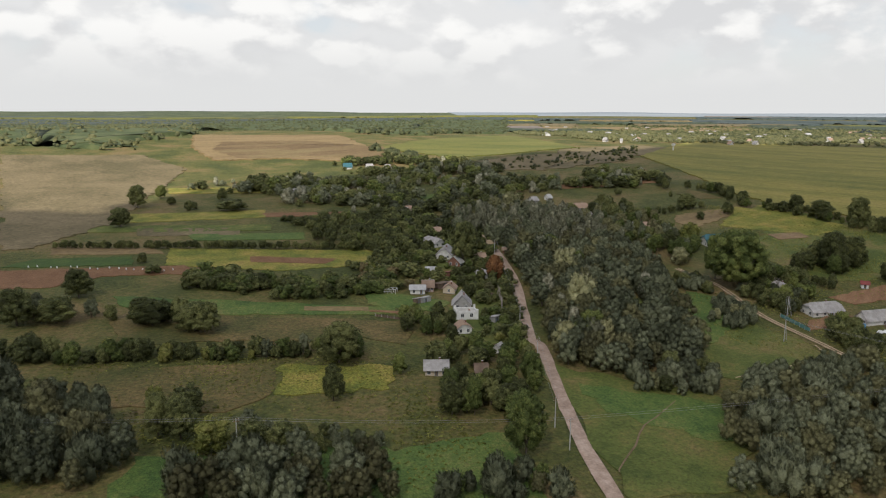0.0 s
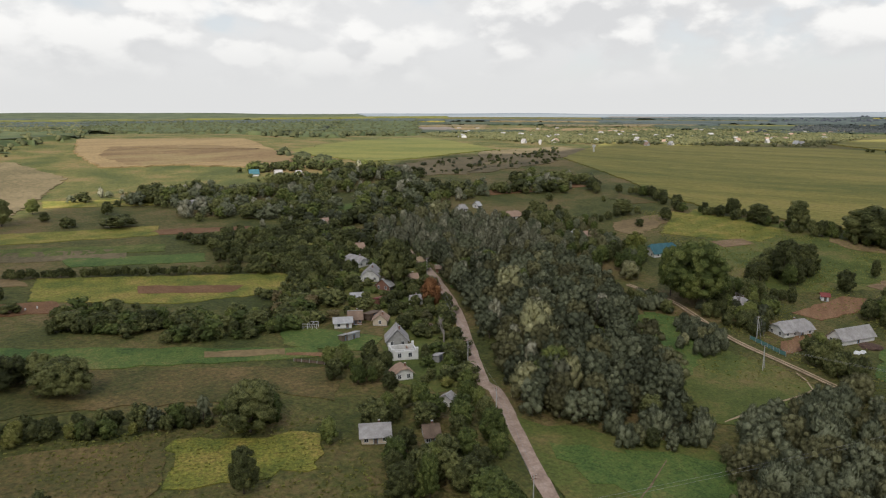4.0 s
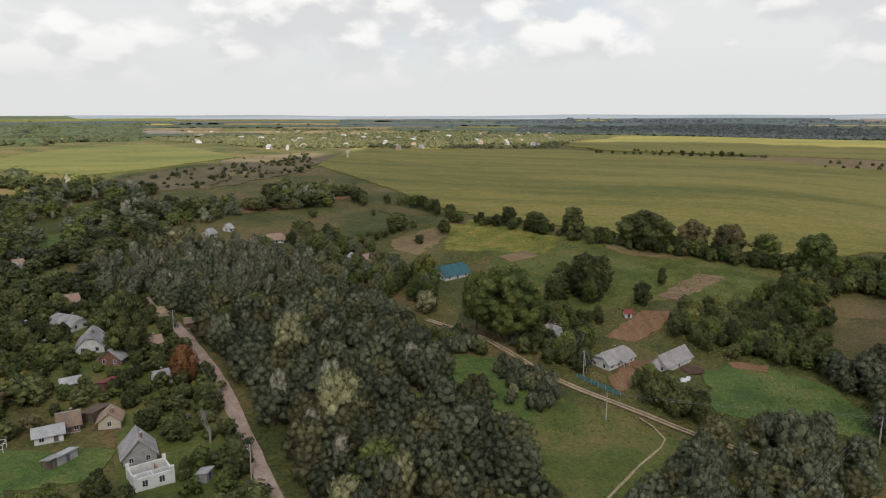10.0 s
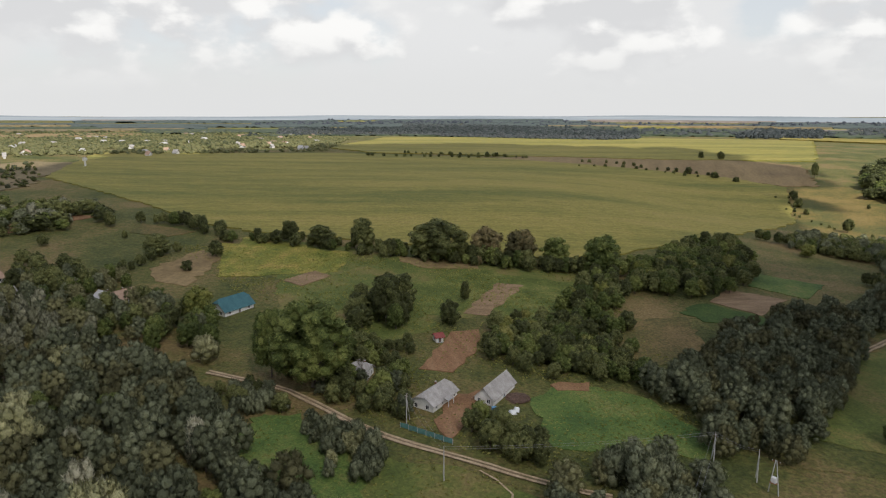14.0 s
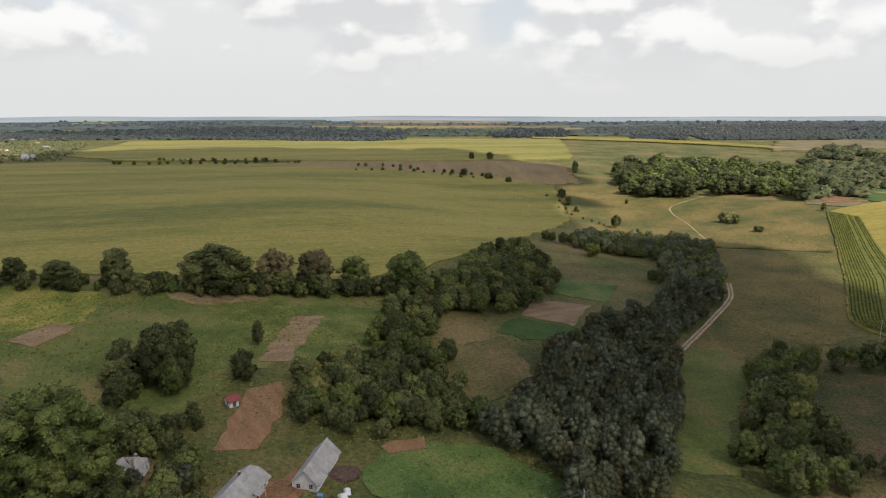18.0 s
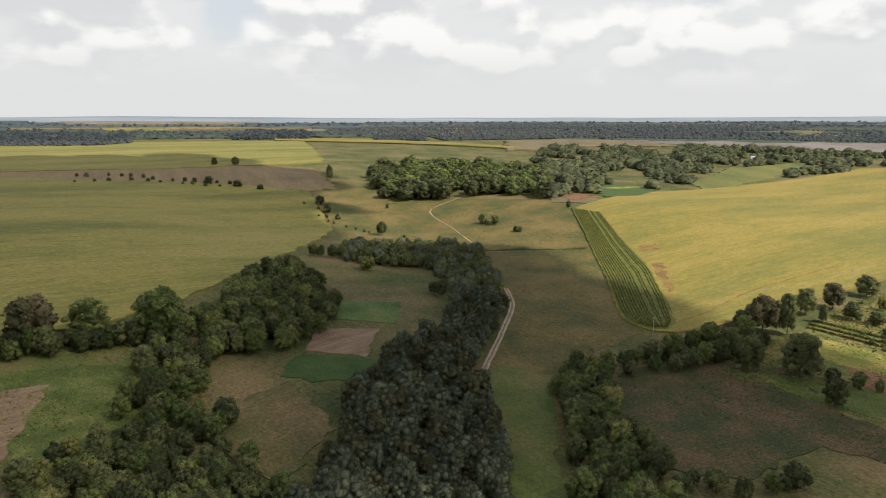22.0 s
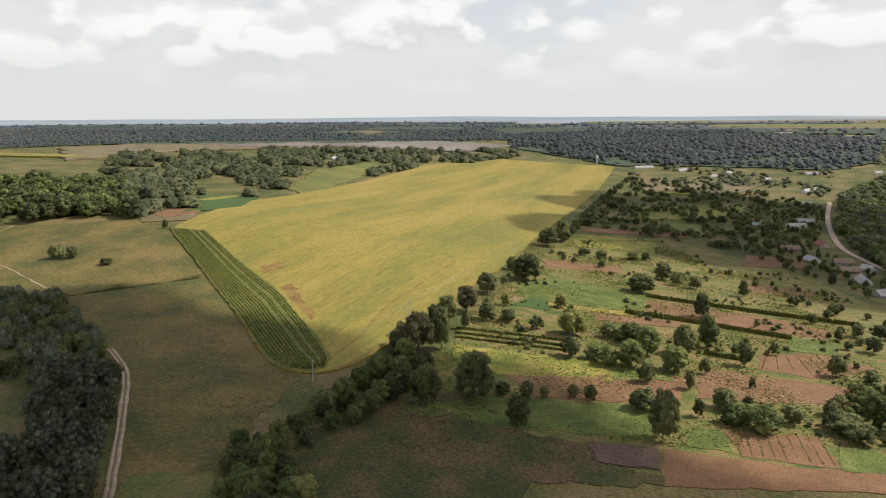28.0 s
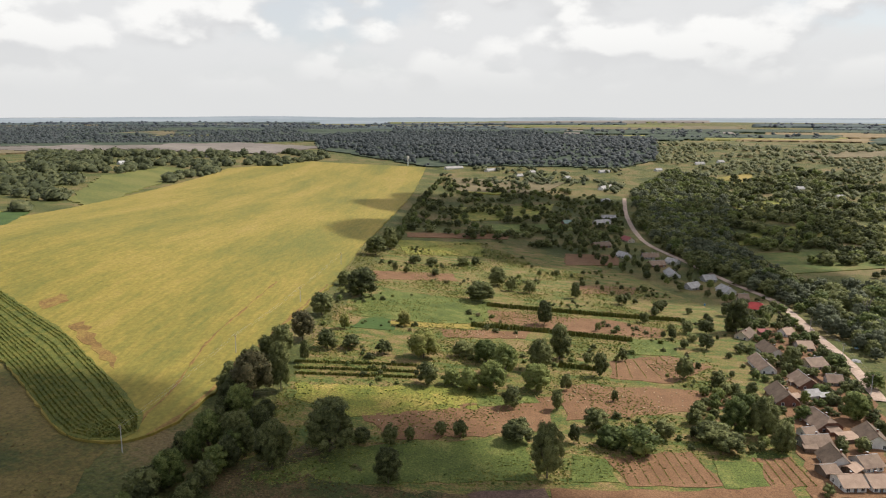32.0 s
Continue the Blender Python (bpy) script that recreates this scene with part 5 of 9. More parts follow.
field("yellow_strip", "yellow", [(343.5, -188.3), (306.4, -208.7), (304.2, -200.7), (340.6, -181.3)], "narrow yellow strip")
field("soil_strip", "soil", [(318, -190), (278.6, -212.5), (278.5, -198), (311.8, -179.4)], "bare pinkish strip")
field("soil_strip", "soil", [(308.9, -240.6), (244.6, -261.2), (215.2, -256), (217.7, -236.3), (274.8, -222.3), (300.4, -219.3)], "bare pinkish strip")
field("lawn_plot", "weeds", [(344.4, -98.4), (276.9, -126.2), (271.1, -111.4), (313.8, -81.9), (338, -87.4)], "yellow-green grass plot", ragged=1.5)
field("soil_strip", "soil", [(397.5, -290.9), (354.4, -324.4), (344.3, -304.4), (384.8, -270.5)], "bare soil strip")
field("garden_rows", "soil", [(238.2, -184.3), (214.8, -206.1), (195.9, -197.3), (212.3, -165.7), (236.3, -161)], "soil plot with vegetable rows")
field("garden_rows", "soil", [(231.8, -87), (207.2, -101.5), (198.5, -81.9), (224.1, -71)], "soil plot with vegetable rows")
field("garden_rows", "soil", [(189.1, -103.8), (177.3, -109.2), (172.6, -91.1), (185, -85.1)], "soil plot with vegetable rows")
field("soil_strip", "soil", [(274.6, -351.6), (234.6, -369.5), (237, -343.5), (267.6, -325.8)], "bare soil strip")
field("pale_plot", "weeds", [(432.6, -417.2), (373.4, -468.2), (352.6, -408.1), (403.2, -366.9)], "pale green plot")
field("far_plot", "weeds", [(543.6, -930), (433, -958.8), (429.2, -824.2), (483.9, -817.9)], "sunlit green plot", lift=0.6)
field("far_plot", "weeds", [(137.7, -861.6), (62.6, -925.1), (59.5, -854), (139.3, -753.9)], "green far plot", lift=0.6)
field("pond", "pond", [(227.1, -1098.4), (218.2, -1099.9), (204.1, -1042.3), (214.2, -1030)], "small pale pond among trees", category='pond', lift=0.8, ragged=1.0)
field("far_plot", "meadow", [(145.6, -554.1), (29.3, -601.1), (51.6, -509.8), (124.9, -472.8)], "green far slope", lift=0.6)
field("yellow_plot", "weeds", [(88, 349.7), (102.8, 337.8), (110.9, 322.3), (102.1, 305.2), (86.3, 313.6), (80.7, 324.4)], "yellow-green crop plot behind the gardens", ragged=1.0)
field("lawn_plot", "lush", [(75.4, 280.4), (89.4, 267.8), (102, 254.5), (92.9, 245.5), (81.5, 252.3), (69.7, 263.1)], "bright green lawn behind the houses", ragged=1.0)
field("bare_strip", "clay", [(68.2, 255.2), (80.3, 249.4), (79.3, 247), (67.6, 253.5)], "bare sandy garden strip", ragged=0.4, lift=0.4)
field("path_meadow", "meadow", [(204.2, 216.3), (200.5, 197.3), (203.7, 170.2), (198.7, 149.8), (185.4, 154.7), (155.5, 159), (145.2, 168.5), (169.8, 184), (188.7, 197.8)], "green meadow crossed by a footpath", ragged=2.0, lift=0.2)
field("low_meadow", "lush", [(203.7, 232), (212, 221.6), (192.5, 194.4), (169.8, 184), (182.4, 203.3)], "bright green low meadow between willows", ragged=1.5, lift=0.3)
field("wet_grass", "lush", [(106, 172), (116, 164), (127.4, 157), (137, 147), (133, 134), (125, 129), (116, 140), (104, 155)], "brighter lush grass across the road meadow", category="grass", ragged=3.0, lift=0.4)
field("roadside_grass", "lush", [(165.2, 328.9), (167.9, 317.8), (155.6, 283.2), (153, 292.3)], "green verge beside the dirt road", ragged=0.8)
field("green_plot", "crop", [(334, 237.9), (367.7, 217.9), (375, 170.2), (357.1, 159.5), (309.9, 164.8), (303.2, 190.8), (344.3, 203.2), (313.5, 208.7), (293.9, 225.8)], "green grass plot", ragged=1.5, lift=0.18)
field("weedy_plot", "weeds", [(352.1, 346.2), (364.7, 305.1), (368.3, 279.5), (336.8, 272.2), (305.6, 313.5)], "yellow-green weedy plot", ragged=1.5, lift=0.18)
field("fallow_field", "fallow", [(330.9, 6.9), (330.3, -40.8), (311.9, -66.5), (267.3, -17.8), (259.3, 16.9), (273.4, 41.5), (299.2, 29.4)], "weedy brown fallow field", ragged=2.0)
field("mown_strip", "meadow", [(258.8, 89.4), (287.2, 77.4), (317.1, 68), (335.7, 60.7), (352, 45.3), (338, 30.2), (315.4, 43), (279.5, 62.4), (256.8, 70)], "dull green mown strip beside the willow belt", ragged=1.5, lift=0.3)
field("grass_track", "grass", [(303.1, 66.5), (310.5, 47.4), (243.1, 71.4), (239.8, 93.8)], "rough olive grass between willow belts", lift=0.15)
field("garden_ground", "garden", [(361.1, -146.9), (389.3, -255.7), (427.6, -404.8), (373.1, -486.8), (250, -428.7), (181.2, -308.8), (178.3, -214.4), (173.7, -133.7), (176.8, -82.8), (300.3, -33.3), (325.2, -29.7), (336.7, -70.6)], "patchy weedy garden ground with dry and green spots", ragged=2.0, lift=0.12)
field("farm_yard", "soil", [(172.8, -271), (155.7, -298.1), (143.4, -270.9), (140.3, -212.2), (139.5, -157.3), (156.3, -90.2), (175.3, -83.3), (174.5, -128.4), (171.6, -176.7)], "trodden brown farm yards", category='yard', ragged=1.5, lift=0.2)
field("village_ground", "meadow", [(125, 405.4), (170, 353.6), (144.5, 279.9), (104.9, 205.5), (85.4, 223.4), (109.1, 267.8), (91.3, 314.8)], "green grass between the village yards", ragged=2.0, lift=0.1)
field("dry_slope", "slope", [(798.4, 37.4), (816.2, -29.9), (658.5, -165.2), (564, -128.6), (443.6, -68.6), (374.5, -42.6), (350.9, 4.6), (276.5, 70.9), (284.9, 91.5), (412.8, 7.8), (471.8, -13.8), (518.4, -14.9), (619.7, 33.5), (682.5, 42.9)], "golden brown dry grass hollow between the fields", ragged=3.0, lift=0.1)
field("green_plot", "meadow", [(372.9, 323.8), (386.1, 198.1), (389.3, 154.5), (342.3, 162.1), (319.5, 172.5), (314.2, 201.7), (271.6, 219.7), (277.5, 267.9)], "green grass plots between the hedges", ragged=2.0, lift=0.1)
field("vegetable_plot", "crop", [(234.8, -225.7), (214.1, -233.7), (208.5, -208.1), (229, -200.2)], "bright green vegetable plot", ragged=1.0, lift=0.3)
field("vegetable_plot", "crop", [(184, -171.1), (177.3, -157.6), (177, -131.6), (183.8, -133.6)], "bright green vegetable plot", ragged=1.0, lift=0.3)
field("vegetable_plot", "crop", [(241.4, -84.5), (231.2, -85.4), (226.4, -72), (238.6, -67.7)], "bright green vegetable plot", ragged=1.0, lift=0.3)
field("vegetable_plot", "crop", [(200.6, -96.6), (186.2, -101.4), (185.9, -86), (197.9, -79.3)], "bright green vegetable plot", ragged=1.0, lift=0.3)
field("vegetable_plot", "crop", [(280.2, -115.7), (261.3, -127), (258, -121.2), (277.8, -107.9)], "bright green vegetable plot", ragged=1.0, lift=0.3)

# ---- roads and tracks ----
ribbon("road", "road", [(32, -20), (46, 26), (59, 62), (69.7, 93.3), (74.7, 108), (79.5, 120.5), (83.7, 133.5), (91.9, 155.1), (100.4, 175), (112.6, 204.1), (111.9, 208.5), (125, 236.1), (139.5, 266.7), (147.2, 287.1), (156.5, 315.3), (161.3, 338.7), (165.5, 352.4)], 4.0, "pale dirt village road with worn wheel marks", "road", lift=0.35, uneven=0.2)
ribbon("track", "trodden", [(223.5, 259.5), (223.6, 244.6), (223.3, 231.8), (213.5, 205.1), (210.3, 191.3), (208.8, 172.5), (206.4, 152.5), (206.6, 138.5)], 2.7, "sandy farm track past the white house", "road", lift=0.35)
ribbon("wheel_rut", "track", [(223.5, 259.5), (223.6, 244.6), (223.3, 231.8), (213.5, 205.1), (210.3, 191.3), (208.8, 172.5), (206.4, 152.5), (206.6, 138.5)], 0.95, "pale sandy wheel rut of the farm track past the white house", "road", lift=0.43, uneven=0.14, aside=0.75)
ribbon("wheel_rut", "track", [(223.5, 259.5), (223.6, 244.6), (223.3, 231.8), (213.5, 205.1), (210.3, 191.3), (208.8, 172.5), (206.4, 152.5), (206.6, 138.5)], 0.95, "pale sandy wheel rut of the farm track past the white house", "road", lift=0.43, uneven=0.14, aside=-0.75)
ribbon("track", "trodden", [(334.9, 61.8), (365.7, 40.1), (396.8, 18.4), (421.4, 2.8), (448.5, -7.7)], 2.7, "sandy farm track up the dry slope", "road", lift=0.4)
ribbon("wheel_rut", "track", [(334.9, 61.8), (365.7, 40.1), (396.8, 18.4), (421.4, 2.8), (448.5, -7.7)], 0.95, "pale sandy wheel rut of the farm track up the dry slope", "road", lift=0.48, uneven=0.14, aside=0.75)
ribbon("wheel_rut", "track", [(334.9, 61.8), (365.7, 40.1), (396.8, 18.4), (421.4, 2.8), (448.5, -7.7)], 0.95, "pale sandy wheel rut of the farm track up the dry slope", "road", lift=0.48, uneven=0.14, aside=-0.75)
ribbon("hill_track", "track", [(563.3, -41.8), (626.5, -51), (673.4, -54.4), (700, -63), (722, -89.7), (745.4, -123.2)], 0.8, "faint sandy track winding up the dry slope", "path", lift=0.35, uneven=0.3)
ribbon("footpath", "trodden", [(86.5, 127.5), (89.2, 130.1), (98.7, 136.6), (107.9, 144.4), (113.7, 146.7), (126.4, 153.0)], 0.45, "faint trodden footpath across the road meadow", "path", lift=0.55, uneven=0.15)
ribbon("footpath", "track", [(205.3, 169.6), (198.4, 160), (180.6, 159.9), (156.7, 159.7)], 0.55, "narrow trodden footpath in the grass", "path", lift=0.4, uneven=0.15)
ribbon("road", "road", [(136.5, -175.3), (136.7, -229.3), (141.6, -281.2), (149.2, -360.1), (173.2, -423.3), (201.4, -494.4), (233.3, -563), (249.7, -629.3), (266.9, -745.1), (277.5, -872)], 5.0, "pale dirt village road with worn wheel marks", "road", lift=0.45, uneven=0.2)
field("corn_ground", "corn", [(615.4, -152.2), (585.6, -160.3), (520.4, -130.5), (461.7, -107), (413.4, -79.5), (390, -66), (372.5, -54), (367, -45), (368, -38.2), (376, -35), (384.5, -35.3), (396.3, -40.6), (442, -66.7), (501.6, -96.9)], "dark green maize strip at the edge of the yellow field", crop=0.7, lift=0.3, ragged=0.6)
field("bare_spot", "bare_red", [(495.8, -128.1), (496.1, -140.9), (485, -134.6), (485.5, -121.4)], "bare reddish spot in the yellow field", crop=0.68, ragged=1.5)
field("bare_spot", "bare_red", [(460, -109.5), (458.5, -118), (440, -103.5), (416.8, -91), (410, -82)], "bare reddish strip in the yellow field", crop=0.68, ragged=1.5)
ribbon("dry_edge", "bare_red", [(363, -44), (362.5, -56), (365, -71), (368, -88), (373, -105.5), (379, -138.7), (390, -189.8), (400, -233.5)], 1.6, "bare reddish margin of the yellow field", "field", lift=0.95, uneven=0.7)
ribbon("dry_edge", "bare_red", [(367, -45), (371.9, -52.3), (380.6, -80.4), (396.7, -119.2), (411.4, -171.5), (425, -220)], 0.9, "thin reddish streak of sparse crop", "field", lift=0.98, uneven=0.6)
field("far_field", "soy", [(911.1, 566.7), (1720.2, 834.7), (1830.8, 212), (1746.8, -152.5), (987.1, -31.5), (932.2, 128.8), (880.1, 316.2), (850, 480.3)], "far pale yellow-green field", lift=1.0, ragged=4.0)
field("dry_valley", "stubble", [(831.1, 330.9), (905, 280), (945, 188.7), (965, 80), (940, -10), (808.6, -4.4), (798.4, 23.6), (824, 127.3)], "dry tan hollow between fields", lift=0.7, ragged=3.0)
field("dry_common", "tan", [(394.9, 565.5), (479.1, 594.6), (571.6, 646), (553.2, 692.5), (432.4, 675.9), (351.1, 562.3)], "dry brown common with small bushes", lift=0.6, ragged=3.0)
# dark sheets under the far crowns stand in for the shade between them
field("canopy_fill", "canopy_far", [(921.2, -1210.6), (631.9, -1055.2), (426.8, -1184.8), (657.2, -2331.3), (1175.5, -1668.2)], "dark sheet under far crowns, painted as the shade between them", category='forest', lift=0.7, ragged=8.0)
field("canopy_fill", "canopy_far", [(621.8, -1110.4), (302.9, -1167.9), (248.3, -1269.3), (263.6, -1822.7), (520.5, -1962.1), (732.9, -1366.9)], "dark sheet under far crowns, painted as the shade between them", category='forest', lift=0.9, ragged=8.0)

field("soil_strip", "pale_soil", [(313.7, 287.3), (332.7, 281.7), (330.1, 272.6), (310.9, 276.8)], "pale bare garden strip", ragged=0.6, lift=0.35)
field("dry_edge", "stubble", [(374.1, 256.2), (380.8, 218.6), (372.9, 215.6), (365.6, 253.1)], "dry orange grass along the hedge", ragged=1.2, lift=0.3)
field("hollow_grass", "lush", [(-21.3, 152.6), (-15.8, 169.7), (5.4, 162.2), (23.8, 162.1), (40.8, 153.6), (53.3, 155.2), (71.7, 153.6), (69.3, 138.4), (65.3, 122.7), (32.7, 131.9)], "dark green grass in the northern hollow", ragged=2.0, lift=0.2)
for glade in GLADES:
    field("glade", "lush", glade, "small bright green glade among trees", category="grass", lift=0.25)
field("brown_band", "brown_stubble", [(90.7, 877.3), (191.6, 863.1), (253.5, 770.0), (254.9, 649.6), (216.3, 697.7), (159.3, 730.8), (98.5, 739.5), (73.5, 800.6)], "brown weathered lower part of the stubble field", ragged=4.0, lift=1.1)
field("dry_common", "tan", [(298.4, 621.0), (354.6, 637.8), (437.1, 633.9), (488.5, 611.0), (434.8, 559.2), (368.7, 545.6), (321.4, 538.6), (283.6, 560.7)], "dry brown common with small bushes", ragged=5.0, lift=0.5)

# ---- houses of the northern village ----
house(69.3, 194.1, -23, 6.8, 5.5, ridge=4.2, label="small cream cottage with a grey slate roof beside the hedge", walls='cream_wall')
house(81.6, 188.2, -20, 3.4, 6, ridge=4.0, label="low house with a dark slate roof under trees", roof='slate_dark', walls='grey_wall')
house(95.5, 202.2, 29, 2.5, 4, ridge=3.5, label="tiny white shed with a grey gable roof", windows=0, chimney=False)
house(236.9, 191.9, -12, 13.9, 7.5, ridge=5.0, label="long whitewashed house with a half-hipped grey slate roof", hip=0.4, porch=True, windows=4)
house(249.1, 176.7, -10, 16.2, 6.0, ridge=5.2, label="white barn with a steep grey slate roof and a pale gable", windows=1, chimney=False, gable='white_wall')
house(243.1, 217.9, -86, 5.6, 6.5, ridge=4.6, label="small whitewashed house with a hipped grey slate roof", hip=0.4)
house(281.7, 205.7, -48, 2.7, 3.2, ridge=3.2, label="tiny white summer hut with a dull red roof", roof='maroon_roof', windows=1, chimney=False)
house(104.2, 248.6, -115, 7.6, 7, ridge=6.0, label="grey gabled house with a steep slate roof", walls='grey_wall', gable='grey_wall')
house(92.5, 223.4, -100, 4.3, 5.6, ridge=4.4, label="small white cottage with a hipped pinkish slate roof", hip=0.4, roof='slate_pink')
house(143.2, 363.2, -11, 5.1, 6, ridge=4.4, label="white house with a pinkish grey slate roof", roof='slate_pink')
house(132.3, 341.7, -75, 11.1, 6.5, ridge=4.6, label="white house with a hipped grey slate roof", hip=0.4)
house(129.1, 319.1, -123, 11.4, 8, ridge=6.0, label="large white house with a tall brownish hipped roof", roof='slate', hip=0.3)
house(141.0, 304.7, -17, 4.7, 6.5, ridge=4.6, label="white house with a pinkish slate roof beside the road", roof='slate_pink')
house(127.1, 302.9, 36, 3.8, 6.5, ridge=5.0, label="house with a pale slate roof and a dark brick gable", roof='slate_white', walls='brick_wall')
house(110.9, 294.8, -18, 4.6, 4, ridge=3.2, label="long low barn with a pale slate roof", roof='slate_white', walls='grey_wall', windows=0, chimney=False, wall=2.2)
house(94.4, 270.8, -22, 6.0, 5, ridge=3.4, label="long low barn with a whitish slate roof", roof='slate_white', windows=2, chimney=False, wall=2.2)
house(100.0, 272.7, -22, 4.5, 6, ridge=4.4, label="house with a brown slate roof among trees", roof='slate_brown', walls='brick_wall')
house(107.7, 267.5, -124, 5.3, 5, ridge=4.2, label="narrow pinkish plastered house", roof='slate_pink', walls='cream_wall')
house(129.6, 281.3, -11, 3.7, 5, ridge=3.6, label="low house with a grey slate roof", windows=2)
house(161.5, 313.5, -29, 5.2, 4.5, ridge=3.2, label="reddish wooden barn with a brown roof beside the road", roof='slate_brown', walls='brick_wall', windows=1, chimney=False, wall=2.2)
shed(107.2, 274.2, 20, 6, 4, label="open plank shed with a dark slate roof", roof='slate_dark')
shed(117.9, 288.3, 15, 5, 3, label="small shed with dull red walls", walls='brick_wall', roof='maroon_roof')
shed(129.4, 280.0, 10, 4, 3.5, label="white garage with a grey sheet roof", walls='white_wall')
shed(118.3, 329.7, 0, 4, 3, label="small grey garden shed", walls='grey_wall')
shed(124.8, 351.5, 0, 5, 3, label="low grey shed with a pale roof", walls='grey_wall', roof='slate_white')
shed(108.6, 229.6, 30, 3, 2.5, label="small grey garden shed", walls='grey_wall')
shed(89.3, 258.0, 15, 3, 2.5, label="small plank garden shed under bushes")
shed(92.2, 258.4, 15, 5, 2.5, label="low pale lean-to shed", roof='slate_white', walls='grey_wall')
house(255.5, 384.6, -19, 8.6, 6.5, ridge=4.8, label="white house with a pinkish hipped roof among trees", hip=0.4, roof='slate_pink')
house(247.5, 364.8, -11, 3.0, 4, ridge=4.0, label="small white hut with a grey pointed roof", hip=0.4, windows=1)
house(258.1, 330.1, -106, 6.9, 6, ridge=4.6, label="white house with a pale grey roof", roof='slate_white')
house(261.4, 325.7, -10, 11.2, 7, ridge=4.8, label="house with a long pinkish slate roof", roof='slate_pink')
house(273.6, 285.3, -11, 14.6, 8, ridge=6.0, label="white house with a teal metal roof", roof='teal_roof', hip=0.35, chimney=False)
house(240.0, 417.5, 6, 4.6, 6, ridge=4.4, label="grey-roofed white house among trees")
house(253.9, 420.6, 7, 2.9, 5, ridge=4.2, label="small white house with a pale roof", roof='slate_white')
house(150.7, 425.3, -2, 3.9, 6.5, ridge=4.6, label="pinkish-roofed house among trees", roof='slate_pink')
house(98.2, 524.8, 7, 10.0, 8, ridge=5, label="white house with a grey slate roof across the valley")
house(174.8, 640.4, -10, 7.3, 9, ridge=5.5, label="white house with a teal roof across the valley", roof='teal_roof', far=True)
house(192.2, 628.5, -5, 5.6, 8, ridge=5, label="white house with a grey roof across the valley", far=True)
house(205.2, 615.3, 3, 4.3, 8, ridge=5, label="white house with a grey roof across the valley", far=True)
house(146.7, 421.3, 12, 3.9, 7, ridge=4.6, label="grey-roofed house among valley trees", far=True)

# ---- houses of the southern village ----
house(177.1, -259.5, 67, 11.1, 7, ridge=4.6, label="house with a dark slate roof", roof='slate_dark', walls='cream_wall')
house(168.6, -231.9, 107, 13.8, 8, ridge=5.0, label="house with a dark steep slate roof and a pale gable", roof='slate_dark')
house(175.1, -204.8, 102, 16.0, 7, ridge=4.8, label="house with a dark brown roof", roof='slate_brown')
house(156.1, -272.4, -146, 5.1, 7, ridge=4.6, label="white house with a pale pinkish roof", roof='slate_pink')
house(152.1, -246.6, -166, 6.5, 8, ridge=4.6, label="house with a rusty faded slate roof", roof='slate_pink', walls='grey_wall')
house(153.2, -216.2, -148, 8.3, 9, ridge=4.6, label="wide house with a brown slate roof", roof='slate_brown', walls='cream_wall')
house(161.6, -186.2, 106, 10.7, 8, ridge=5.0, label="brown-roofed house with a front gable", roof='slate_brown', walls='brick_wall', porch=True)
house(149.7, -192.7, -172, 5.5, 6, ridge=4.4, label="low outbuilding with a brown slate roof", roof='slate_brown', walls='grey_wall', windows=2)
house(172.6, -163.8, 102, 13.2, 8, ridge=5.4, label="brick house with a dark slate roof", roof='slate_dark', walls='brick_wall')
house(161.5, -171.1, -152, 4.9, 5, ridge=3.6, label="low barn with a pale roof", windows=0, chimney=False, wall=2.2)
house(163.8, -140.8, 113, 11.9, 9, ridge=5.4, label="red brick house with a hipped brown roof", roof='slate_brown', walls='brick_wall', hip=0.4)
house(169.3, -120.4, -156, 8.7, 6.5, ridge=4.4, label="long house with a pinkish brown slate roof", roof='slate_brown', walls='grey_wall')
house(165.5, -108.0, 100, 8.3, 7.5, ridge=5.4, label="house with a dark slate roof and a white gable", roof='slate_dark')
house(150.4, -130.7, 95, 10.6, 8, ridge=5.2, label="house with a steep dark slate roof", roof='slate_dark')
house(156.9, -109.7, -151, 6.2, 7, ridge=4.2, label="white house with a brown slate roof", roof='slate_brown')
house(164.9, -93.9, -160, 6.3, 7, ridge=4.0, label="white house with a faded pinkish roof", roof='slate_pink')
house(157.9, -96.4, -160, 4.8, 7, ridge=4.2, label="white house with a faded pinkish roof", roof='slate_pink')
house(169.1, -100.4, -151, 4.2, 5, ridge=3.4, label="small plank barn with a brown roof", roof='slate_brown', walls='plank_wall', windows=0, chimney=False, wall=2.2)
house(169.8, -128.8, -148, 4.0, 5, ridge=3.6, label="small summer kitchen with a brown roof", roof='slate_brown', windows=1)
house(164.6, -332.4, 169, 7.5, 7, ridge=5.2, label="house with a bright red metal roof", roof='red_roof', hip=0.4)
house(162.1, -103.7, -128, 4.0, 4, ridge=3.0, label="small barn with a pinkish roof", roof='slate_pink', walls='plank_wall', windows=0, chimney=False, wall=2.1)
shed(166.7, -271.1, 20, 6, 4, label="shed with a dull red sheet roof", roof='maroon_roof')
shed(156.6, -170.5, 20, 5, 3, label="plain plank shed in a farm yard")
shed(157.6, -129.1, 30, 6, 4, label="plank shed with a pinkish sheet roof", roof='slate_pink')
shed(171.0, -115.9, 10, 4, 3, label="small plank shed with a brown roof", roof='slate_brown')
shed(160.8, -133.6, 20, 4, 3, label="small brick shed with a brown roof", roof='slate_brown', walls='brick_wall')
shed(168.3, -164.6, 30, 5, 3, label="lean-to with a pinkish sheet roof", roof='slate_pink', walls='brick_wall')
